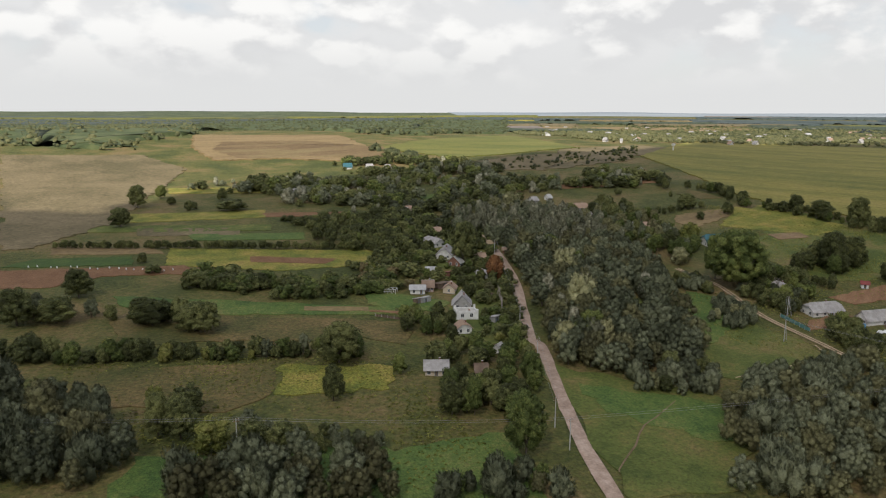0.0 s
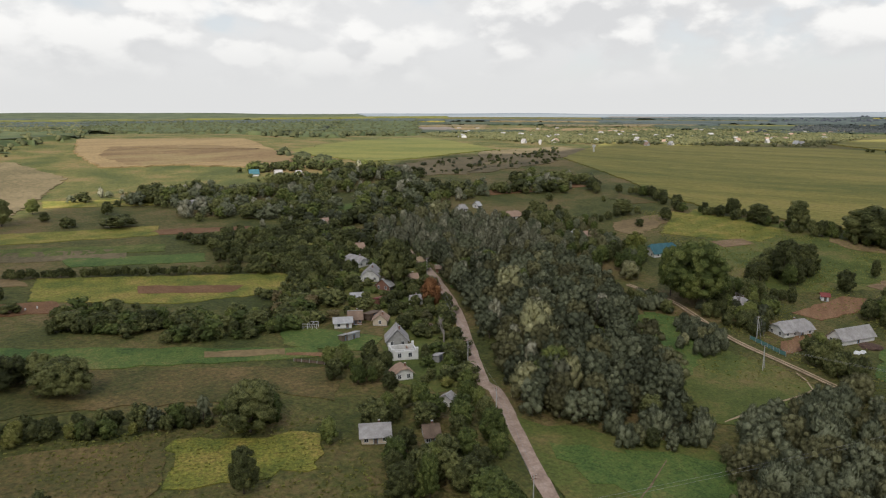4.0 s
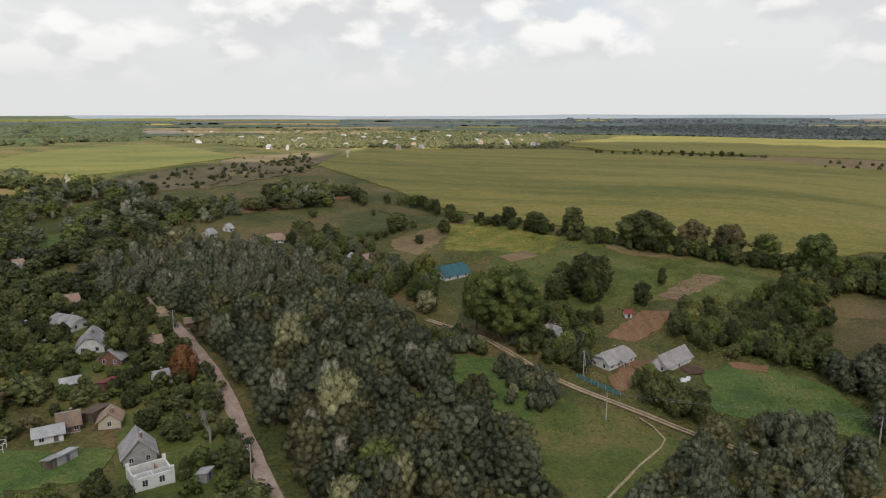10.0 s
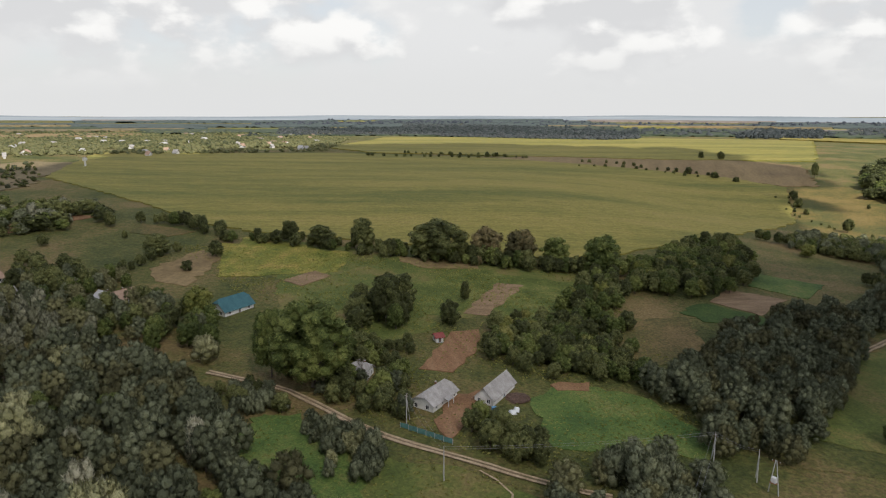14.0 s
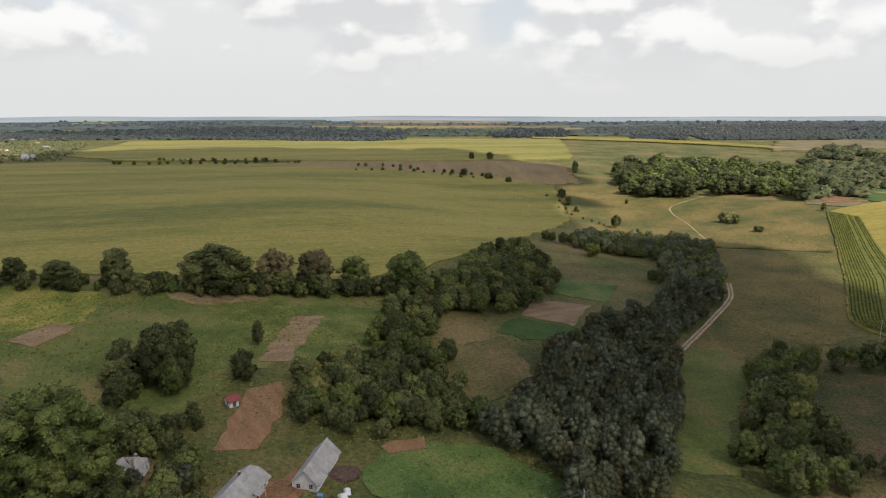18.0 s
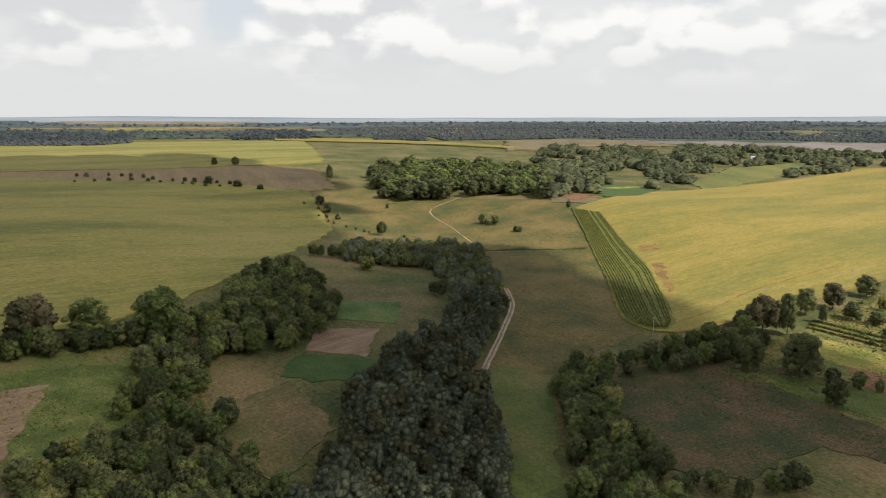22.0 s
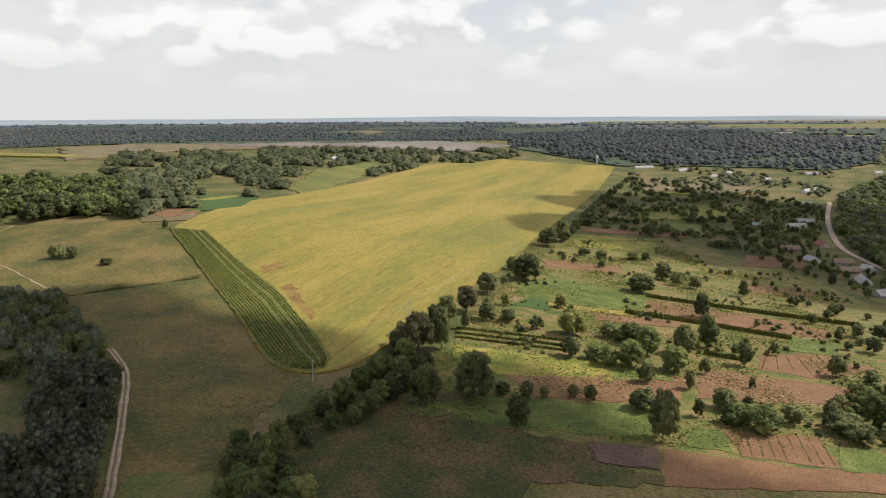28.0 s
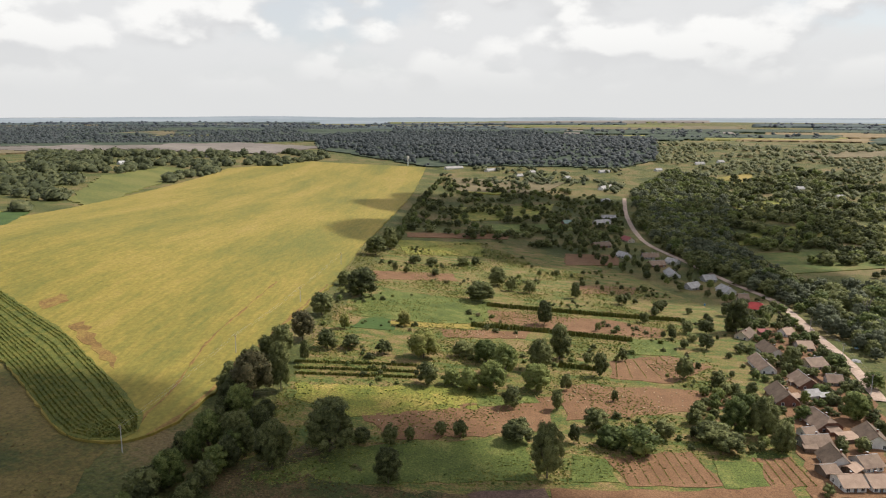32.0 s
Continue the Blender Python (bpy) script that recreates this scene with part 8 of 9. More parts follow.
line_of_trees({'bush': 3, 'green': 2, 'dark': 2}, [(259.2, 56.3), (261, 38.4), (256, 25.3), (249.1, 2.1)], 5.5, 4, 6.5, "bushes below the fallow field", 3, 75)
tree("dark", 626.0, 5.4, 10.6, 8.6)
tree("dark", 857.8, -9.6, 15.7, 8.5)
tree("dark", 961.3, 97.8, 9.2, 7.9)
tree("dark", 958.1, 75.2, 10.5, 9.3)
tree("bush", 821.7, 113.5, 7.6, 8.9)
tree("bush", 811.9, 88.8, 6.4, 8.8)
tree("dark", 854.6, 336.5, 6.8, 7.9)
tree("dark", 619.8, -152.2, 6.3, 5.0)
tree("bush", 620.1, -76.9, 8.1, 10.6)
tree("bush", 610.9, -81.2, 6.8, 7.9)
tree("bush", 577.7, -83.4, 3.8, 8.2)
tree("bush", 745.2, 25.4, 8.0, 9.3)
tree("bush", 714.8, 25.8, 8.1, 9.9)
tree("bush", 689.4, 22.7, 5.6, 5.7)
tree("bush", 721.9, -29.4, 4.0, 3.1)
tree("bush", 556.4, 2.8, 2.9, 3.0)
tree("bush", 575.4, -19.8, 3.1, 3.2)
tree("bush", 801.7, 69.3, 5.3, 6.6)
tree("lime", 503.2, 51.4, 7.8, 9.8)
line_of_trees({'bush': 4}, [(812.4, 224.6), (831.5, 184.2), (816.7, 142.1), (805.4, 90.1)], 14, 2, 4, "scrub along the hollow", 4, 76)
line_of_trees({'bush': 3, 'dark': 1}, [(803.9, 470.8), (819.6, 416.1), (844.7, 334.5)], 11, 3, 5, "hedge at the far edge of the big field", 3, 77)
line_of_trees({'bush': 4}, [(742.3, 34.2), (687.4, 31), (656.2, 22.9), (625.8, -0.9), (590.8, -7.8)], 11, 1.5, 3, "scrub along the hollow", 6, 78)
grove({'bush': 4}, [(358.1, 572.1), (408.5, 570.9), (498.3, 605.5), (543.2, 674.2), (432.4, 675.9)], 22, 1.5, 3, "scrub on the dry common", 79)
bare_tree(290.5, 229.3, 14.9, 10.8, "leafless pale dead tree behind the linden")
bare_tree(240.9, 216.3, 10.6, 10.2, "leafless spreading dead shrub beside a house")
bare_tree(118.5, 241.8, 13.1, 8.0, "thin grey half-bare tree beside the road")
bare_tree(259.1, 344.3, 9.3, 6.1, "thin brownish half-bare poplar")
bare_tree(107.4, -321.9, 19.2, 8.3, "tall pale half-bare tree beside the road")

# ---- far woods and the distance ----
# canopy-coloured sheets added so that gaps between sparse crowns look wooded
field("canopy_fill", "canopy_green", [(-425.6, 3062.7), (249.2, 3131.2), (76.2, 995.1), (4.8, 894.4), (-2.7, 835), (-45.8, 832), (-130.3, 866)], "green canopy-coloured sheet filling gaps between northern crowns", category="forest", lift=1.0, ragged=10.0)
field("canopy_fill", "canopy_green", [(264.5, 3310.7), (1496.5, 2676.1), (847, 1526.2), (381.9, 940), (293.2, 975), (269, 1996.6), (83.5, 1080)], "green canopy-coloured sheet filling gaps between northern crowns", category="forest", lift=1.0, ragged=10.0)
woodland("far_forest", [(-425.6, 3062.7), (249.2, 3131.2), (76.2, 995.1), (4.8, 894.4), (-2.7, 825.9), (-45.8, 826.8), (-130.3, 860.3)], 14, 5, 9, "northern plateau forest, sunlight painted into its green", seed=80, lumps=2, per=7, open_at=-1.2, mat='wood_green')
woodland("far_forest", [(264.5, 3310.7), (1496.5, 2676.1), (847, 1526.2), (381.9, 931), (293.2, 967), (269, 1996.6), (83.5, 1073.7)], 17, 6, 10, "northern plateau forest, sunlight painted into its green", seed=81, lumps=2, per=7, open_at=-1.2, mat='wood_green')
woodland("field_hedge", [(245.6, 776.4), (259, 672.8), (252, 648.2), (230, 739.8)], 9, 5, 8, "dark hedge between far fields", seed=82, mat='wood_green')
woodland("village_trees", [(899.8, 1596.3), (1213.1, 1795.4), (1919.3, 1522.9), (1679.1, 902.1), (857.8, 540.2), (627.8, 723.7), (540.4, 767.4), (598.8, 1003.2)], 10, 4, 6.5, "trees of the far village on the plateau", seed=83, lumps=2, per=7, open_at=-0.7, mat='wood_green')
woodland("village_trees", [(1529.9, 1958.1), (2074.8, 1404.9), (979.4, 669.3), (785.6, 761.6), (1100.2, 1254)], 15, 4, 7, "trees of the far village on the plateau", seed=84, open_at=-0.1, mat='wood_green')
woodland("far_wood", [(2176.1, 1412), (2750.4, 751.9), (2243, 233.2), (1761.6, 214.6), (1795.8, 390.7), (1934.2, 890.3)], 24, 10, 14, "dark belt of far woodland", seed=85)
woodland("far_wood", [(2298.5, -21.5), (2410.3, -257.7), (2000.6, -193.1), (2017, -16.8)], 24, 10, 14, "dark belt of far woodland", seed=86)
woodland("far_wood", [(1955.8, -9.8), (1871, -196.5), (2376.9, -295.8), (2535.5, -129)], 20, 10, 14, "dark belt of far woodland", seed=87)
thicket("hamlet_wood", {'dark': 6, 'green': 3}, [(754.9, -31.2), (742.7, -55.3), (729.9, -136.1), (672.4, -163.3), (880, -281.9), (934.7, -225.4), (939.8, -129.2), (880.7, -61.6)], 8.5, 8, 16, "mixed dark and green wood beside the far hamlet", 88, 0.6, 0.7, 14.0)
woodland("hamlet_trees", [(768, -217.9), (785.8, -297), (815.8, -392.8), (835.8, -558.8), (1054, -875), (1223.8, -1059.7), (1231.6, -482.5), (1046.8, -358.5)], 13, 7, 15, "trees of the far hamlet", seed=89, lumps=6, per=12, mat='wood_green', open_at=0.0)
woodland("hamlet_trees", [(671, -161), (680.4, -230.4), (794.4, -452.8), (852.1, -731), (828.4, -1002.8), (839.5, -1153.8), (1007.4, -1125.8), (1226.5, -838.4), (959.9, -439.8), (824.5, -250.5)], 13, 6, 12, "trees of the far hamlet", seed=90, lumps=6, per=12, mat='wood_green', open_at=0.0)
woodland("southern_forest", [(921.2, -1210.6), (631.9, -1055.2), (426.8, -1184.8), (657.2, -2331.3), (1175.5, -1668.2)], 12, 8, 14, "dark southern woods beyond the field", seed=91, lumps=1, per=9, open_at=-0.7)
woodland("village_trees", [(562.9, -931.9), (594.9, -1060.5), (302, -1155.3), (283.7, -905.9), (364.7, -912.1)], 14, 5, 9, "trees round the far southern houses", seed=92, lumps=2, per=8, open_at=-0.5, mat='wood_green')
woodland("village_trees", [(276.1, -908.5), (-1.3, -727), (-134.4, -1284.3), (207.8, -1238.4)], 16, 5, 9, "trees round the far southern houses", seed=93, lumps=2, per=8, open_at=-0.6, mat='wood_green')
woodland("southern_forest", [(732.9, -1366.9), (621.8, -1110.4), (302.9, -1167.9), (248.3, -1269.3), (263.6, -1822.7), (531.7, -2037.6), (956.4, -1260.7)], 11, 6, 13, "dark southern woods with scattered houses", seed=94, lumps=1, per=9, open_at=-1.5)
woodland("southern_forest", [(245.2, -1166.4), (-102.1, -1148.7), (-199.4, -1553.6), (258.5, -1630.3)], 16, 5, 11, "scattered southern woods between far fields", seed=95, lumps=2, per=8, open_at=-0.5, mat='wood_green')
# each belt lies on a dark sheet painted as shade between its crowns
field("canopy_fill", "canopy_far", [(1952.9, 875.4), (1513.9, 259.2), (1742.9, 204.6), (2279.3, 233.7), (2823.8, 749.2), (2914.1, 1247.2)], "dark sheet under far crowns, painted as the shade between them", category='forest', lift=1.2, ragged=10.0)
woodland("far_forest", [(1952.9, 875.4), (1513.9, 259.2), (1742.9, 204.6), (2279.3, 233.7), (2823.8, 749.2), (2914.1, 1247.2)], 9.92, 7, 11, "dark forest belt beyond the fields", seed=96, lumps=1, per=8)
field("canopy_fill", "canopy_far", [(1711.9, -484.8), (1738.7, -763.9), (1608.8, -863.7), (1435.7, -1068.3), (2267.5, -1828.9), (2943.8, -1413.4), (2838.4, -932.7), (2596.9, -387.7), (2143.8, -306), (1992, -562.9)], "dark sheet under far crowns, painted as the shade between them", category='forest', lift=1.2, ragged=10.0)
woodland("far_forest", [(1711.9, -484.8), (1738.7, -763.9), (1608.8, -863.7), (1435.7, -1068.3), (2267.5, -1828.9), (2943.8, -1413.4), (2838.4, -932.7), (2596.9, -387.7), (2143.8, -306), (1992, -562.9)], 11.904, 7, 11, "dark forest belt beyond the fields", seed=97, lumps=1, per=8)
field("canopy_fill", "canopy_far", [(1623.5, -866.2), (1352.1, -1082), (1082.8, -1465), (855.2, -1477.1), (668.8, -1488), (905.4, -2239.2), (1597.8, -2362.9), (2288, -2050.1), (2363.8, -1382.7)], "dark sheet under far crowns, painted as the shade between them", category='forest', lift=1.2, ragged=10.0)
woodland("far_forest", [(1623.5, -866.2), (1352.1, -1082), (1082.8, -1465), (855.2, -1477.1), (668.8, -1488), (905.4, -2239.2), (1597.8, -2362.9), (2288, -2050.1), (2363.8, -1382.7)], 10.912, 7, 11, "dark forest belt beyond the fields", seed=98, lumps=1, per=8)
field("canopy_fill", "canopy_far", [(1730.4, -315.3), (1716.6, -444), (1967.4, -529), (2003.1, -405.6)], "dark sheet under far crowns, painted as the shade between them", category='forest', lift=1.2, ragged=10.0)
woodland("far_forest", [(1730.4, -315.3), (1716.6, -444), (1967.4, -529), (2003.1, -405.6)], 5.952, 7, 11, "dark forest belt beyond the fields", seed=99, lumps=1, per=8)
field("canopy_fill", "canopy_far", [(1740.2, 1148.7), (2025.1, 582.7), (2644.5, 727.2), (2176.1, 1412)], "dark sheet under far crowns, painted as the shade between them", category='forest', lift=1.2, ragged=10.0)
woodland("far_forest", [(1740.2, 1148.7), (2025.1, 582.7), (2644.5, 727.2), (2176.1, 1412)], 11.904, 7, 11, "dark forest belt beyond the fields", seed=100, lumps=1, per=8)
field("far_field", "yellow", [(1798.2, -97.6), (1562.3, -242.2), (1277, -439.5), (1302.8, -487.2), (1838.3, -320.4), (2044.7, -135.8)], "sunlit yellow far field", lift=1.3, ragged=4.0)
line_of_trees({'bush': 4, 'dark': 1}, [(857.7, 438.8), (865.5, 401), (869.2, 349.8), (865.3, 284.2)], 7, 2.5, 5, "hedge at the far edge of the big field", 3, 101)
line_of_trees({'bush': 4, 'dark': 1}, [(854, 227.7), (862.4, 188.9), (833.9, 148.7), (824.3, 81)], 12, 2.5, 5, "hedge at the far edge of the big field", 3, 102)

field("far_field", "grey_soil", GREY_FIELD, "pale grey ploughed field between far woods", lift=1.2, ragged=8.0)
field("far_field", "tan", TAN_FIELD, "dry tan field between far woods", lift=1.2, ragged=8.0)
for band, cover, look_of in zip(FAR_BANDS, ("tan", "hill_crop", "tan"), ("dry tan", "dull green", "dry brown")):
    field("far_field", cover, band, look_of + " field between far woods", lift=1.6, ragged=8.0)
field("hamlet_plot", "hill_crop", HAMLET_PLOT, "dry grassy plot below the far hamlet", lift=0.8, ragged=4.0)
field("hamlet_crop", "clover", HAMLET_CROP, "dark green crop plot below the far hamlet", lift=0.9, ragged=1.0)
field("hamlet_strip", "weeds", [(737, -262), (752, -315), (739, -320), (722, -266)], "pale green strip in the crop plot", lift=1.05, ragged=0.8)
field("hamlet_soil", "soil", [(690, -183), (691, -218), (650, -205), (650, -172)], "bare reddish plot below the far hamlet", lift=0.8, ragged=1.5)

# strips of wood and field that thin out towards the horizon
far_rng = random.Random(8)
for k in range(150):
    r = far_rng.uniform(1700, 3400)
    a0 = far_rng.uniform(-25, 60) if k % 4 == 0 else far_rng.uniform(50, 200)
    span = far_rng.uniform(6, 22)
    deep = far_rng.uniform(90, 330)
    arc = [radians(a0 + span * q / 5) for q in range(6)]
    ring = [(250 + r * math.sin(a), 50 + r * math.cos(a)) for a in arc] + [(250 + (r + deep) * math.sin(a), 50 + (r + deep) * math.cos(a)) for a in arc[::-1]]
    if k % 3 == 1:
        field("far_field", far_rng.choice(("tan", "stubble", "grey_soil", "hill_crop", "soy")), ring, "pale far field on the plateau", lift=1.5, ragged=6.0)
    else:
        # past 2400 m the strips take colours with haze painted in
        field("forest", "canopy_haze" if r > 2400 else "canopy_far", ring, "dark strip of forest near the horizon", "forest", lift=1.0, ragged=14.0, crop=1.5)
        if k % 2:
            woodland("far_wood", ring, 50, 9, 15, "scattered crowns over the far forest", "wood_haze" if r > 2400 else "wood_far", k, 2, 4)


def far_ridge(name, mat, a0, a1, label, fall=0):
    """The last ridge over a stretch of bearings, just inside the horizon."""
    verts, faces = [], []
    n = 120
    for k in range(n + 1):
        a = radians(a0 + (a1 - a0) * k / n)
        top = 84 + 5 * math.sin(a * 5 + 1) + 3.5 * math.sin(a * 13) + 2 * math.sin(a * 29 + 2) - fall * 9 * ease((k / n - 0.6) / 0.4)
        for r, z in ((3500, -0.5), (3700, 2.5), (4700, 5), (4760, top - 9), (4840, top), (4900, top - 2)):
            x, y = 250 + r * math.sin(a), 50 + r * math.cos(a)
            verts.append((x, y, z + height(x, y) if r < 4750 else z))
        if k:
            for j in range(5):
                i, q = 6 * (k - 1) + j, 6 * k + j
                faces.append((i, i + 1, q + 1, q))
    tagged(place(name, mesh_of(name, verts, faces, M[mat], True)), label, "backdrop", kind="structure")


far_ridge("backdrop", "wood_ridge", -70, 22, "green wooded ridge along the horizon", 1)
# this stretch carries the haze in its colour
far_ridge("backdrop", "distance", 22, 290, "backdrop ridge along the horizon, blue haze painted into its colour")


# ---- maize, rows and weeds ----
maize("maize_strip", [(311.1, -251.3), (269.6, -264.7), (207.9, -281.8)], 4, 0.9, 2.2, "tall green maize strip across the gardens", seed=103)
maize("maize_strip", [(306.8, -204.8), (273.6, -215.8), (230.7, -223.2)], 4, 0.9, 2.2, "tall green maize strip across the gardens", seed=104)
maize("maize_strip", [(257.5, -165.2), (240.4, -168.9)], 3, 0.9, 2.0, "short green maize strip", seed=105)
maize("vegetable_row", [(355.1, -118), (310, -136.6)], 2, 0.8, 1.1, "long green vegetable row", seed=106, dense=0.45)
maize("vegetable_row", [(351.8, -112.2), (307.6, -130)], 2, 0.8, 1.1, "long green vegetable row", seed=107, dense=0.45)
maize("vegetable_row", [(348.9, -107.2), (305.5, -124.3)], 2, 0.8, 1.1, "long green vegetable row", seed=108, dense=0.45)
maize("vegetable_row", [(229.5, -89.6), (223.9, -71.8)], 1, 0.5, 0.5, "green vegetable row on bare soil", seed=109, mat='leaf_lime', dense=0.8)
maize("vegetable_row", [(226.6, -91), (220.9, -73)], 1, 0.5, 0.5, "green vegetable row on bare soil", seed=110, mat='leaf_lime', dense=0.8)
maize("vegetable_row", [(223.8, -92.4), (217.9, -74.3)], 1, 0.5, 0.5, "green vegetable row on bare soil", seed=111, mat='leaf_lime', dense=0.8)
maize("vegetable_row", [(220.9, -93.8), (214.9, -75.5)], 1, 0.5, 0.5, "green vegetable row on bare soil", seed=112, mat='leaf_lime', dense=0.8)
maize("vegetable_row", [(218, -95.3), (211.9, -76.7)], 1, 0.5, 0.5, "green vegetable row on bare soil", seed=113, mat='leaf_lime', dense=0.8)
maize("vegetable_row", [(215.1, -96.7), (208.8, -77.9)], 1, 0.5, 0.5, "green vegetable row on bare soil", seed=114, mat='leaf_lime', dense=0.8)
maize("vegetable_row", [(212.2, -98.1), (205.8, -79.1)], 1, 0.5, 0.5, "green vegetable row on bare soil", seed=115, mat='leaf_lime', dense=0.8)
maize("vegetable_row", [(209.3, -99.5), (202.8, -80.3)], 1, 0.5, 0.5, "green vegetable row on bare soil", seed=116, mat='leaf_lime', dense=0.8)
maize("vegetable_row", [(206.4, -101), (199.7, -81.5)], 1, 0.5, 0.5, "green vegetable row on bare soil", seed=117, mat='leaf_lime', dense=0.8)
maize("vegetable_row", [(188.1, -103.7), (184.3, -86)], 1, 0.5, 0.6, "green vegetable row on bare soil", seed=118, mat='leaf_lime', dense=0.7)
maize("vegetable_row", [(185.5, -104.7), (181.6, -87)], 1, 0.5, 0.6, "green vegetable row on bare soil", seed=119, mat='leaf_lime', dense=0.7)
maize("vegetable_row", [(183, -105.7), (178.8, -88.1)], 1, 0.5, 0.6, "green vegetable row on bare soil", seed=120, mat='leaf_lime', dense=0.7)
maize("vegetable_row", [(180.4, -106.8), (176.1, -89.1)], 1, 0.5, 0.6, "green vegetable row on bare soil", seed=121, mat='leaf_lime', dense=0.7)
maize("vegetable_row", [(177.8, -107.7), (173.3, -90.1)], 1, 0.5, 0.6, "green vegetable row on bare soil", seed=122, mat='leaf_lime', dense=0.7)
maize("vegetable_row", [(235.8, -183.9), (233.7, -162.4)], 1, 0.5, 0.5, "green vegetable row on bare soil", seed=123, mat='leaf_lime', dense=0.8)
maize("vegetable_row", [(232.2, -187), (227.9, -164.8)], 1, 0.5, 0.5, "green vegetable row on bare soil", seed=124, mat='leaf_lime', dense=0.8)
maize("vegetable_row", [(228.6, -190.2), (222.1, -167.3)], 1, 0.5, 0.5, "green vegetable row on bare soil", seed=125, mat='leaf_lime', dense=0.8)
maize("vegetable_row", [(224.9, -193.3), (216.3, -169.7)], 1, 0.5, 0.5, "green vegetable row on bare soil", seed=126, mat='leaf_lime', dense=0.8)
maize("vegetable_row", [(221.1, -196.5), (210.4, -172)], 1, 0.5, 0.5, "green vegetable row on bare soil", seed=127, mat='leaf_lime', dense=0.8)
maize("vegetable_row", [(217.4, -199.8), (204.5, -174.3)], 1, 0.5, 0.5, "green vegetable row on bare soil", seed=128, mat='leaf_lime', dense=0.8)
maize("vegetable_row", [(213.6, -203), (198.6, -176.6)], 1, 0.5, 0.5, "green vegetable row on bare soil", seed=129, mat='leaf_lime', dense=0.8)
for k in range(16):                             # the maize stands in rows along the field's edge
    q = k / 15
    row = [(a[0] + (b[0] - a[0]) * q, a[1] + (b[1] - a[1]) * q) for a, b in (((610, -151), (588.3, -159.5)), ((501.6, -98), (510, -124.5)), ((442, -68), (452, -100.5)), ((396, -42), (408, -75)), ((384.5, -36.8), (390, -63)), ((376, -36.5), (374, -52.5)), ((369, -39.5), (367.5, -44.5)))]
    if k not in (9, 12):
        maize("corn_row", row, 1, 0.8, 1.6, "standing maize row at the field's edge", seed=130 + k, dense=0.75)
tufts("weeds", [(-36.1, 236), (62, 210.3), (64.3, 140.2), (34.1, 135.3), (-26.6, 187.3)], 1.15, 0.33, "leaf_lime", "loose weeds over the northern meadows", 141)
tufts("weeds", [(339, 364), (399.3, 174.5), (296.6, 120.1), (237.8, 112.4), (196.3, 155.7), (168.4, 205.4), (191.2, 230.7), (241.1, 222.2)], 1.15, 0.33, "leaf_lime", "loose weeds over the gardens", 142)
tufts("weeds", [(458.3, -7.5), (543.6, -98.8), (364.5, -14.5), (261.5, 70.7), (264.4, 86.1)], 1.9, 0.24, "leaf_dry", "dry weeds over the slope", 143)
tufts("weeds", [(319.5, 17.4), (334.3, -41.4), (278.3, -46.4), (238.7, -45.5), (237, -38.9)], 1.15, 0.33, "leaf_dry", "brown weeds over the fallow field", 144)
tufts("weeds", [(325.2, -29.7), (436.7, -359), (373.4, -468.2), (226.7, -354), (185.2, -164.1), (173.2, -115), (240.5, -65)], 1.15, 0.33, "leaf_lime", "loose weeds over the southern gardens", 145)

def pumpkins(corners, count, label, seed):
    """Ripe pumpkins lying about a bare plot: small ribbed, flattened globes."""
    rs = np.random.RandomState(seed)
    x0, x1 = min(p[0] for p in corners), max(p[0] for p in corners)
    y0, y1 = min(p[1] for p in corners), max(p[1] for p in corners)
    vs, fs, at = [], [], 0
    while len(vs) < count:
        x, y = rs.uniform(x0, x1), rs.uniform(y0, y1)
        if inside(x, y, corners):
            size = rs.uniform(0.16, 0.34)
            ribs = 1 + 0.08 * np.cos(5 * np.arctan2(ICO_V[:, 1], ICO_V[:, 0]))[:, None]
            vs.append(ICO_V * ribs * (size, size, size * 0.75) + (x, y, height(x, y) + 0.27 + size * 0.6))
            fs += [tuple(f + at) for f in ICO_F]
            at += len(ICO_V)
    return tagged(place("pumpkin_crop", mesh_of("pumpkin_crop", np.concatenate(vs), fs, M["pumpkin"], True)), label, "pumpkin", kind="stuff")


pumpkins([(308.1, -82.6), (302.5, -88.6), (251.8, -128.4), (253.8, -99.1), (294.5, -73.9)], 40, "pale orange pumpkins scattered over bare soil", 3)
pumpkins([(250.8, -142.9), (210.2, -156.2), (191.7, -159.3), (193.5, -146.6), (246.5, -112.5)], 90, "pale orange pumpkins scattered over bare soil", 4)
pumpkins([(236.7, -180.8), (214.8, -201.4), (198.3, -196.2), (212.3, -169.3)], 25, "pale orange pumpkins scattered over bare soil", 5)
pumpkins([(315.1, -189.8), (280.9, -209.8), (279.9, -198.1), (310.9, -181)], 25, "pale orange pumpkins scattered over bare soil", 6)
tufts("weeds", [(325.2, -29.7), (436.7, -359), (373.4, -468.2), (226.7, -354), (185.2, -164.1), (173.2, -115), (240.5, -65)], 2.0, 0.36, "leaf_green", "green weeds over the southern gardens", 146)


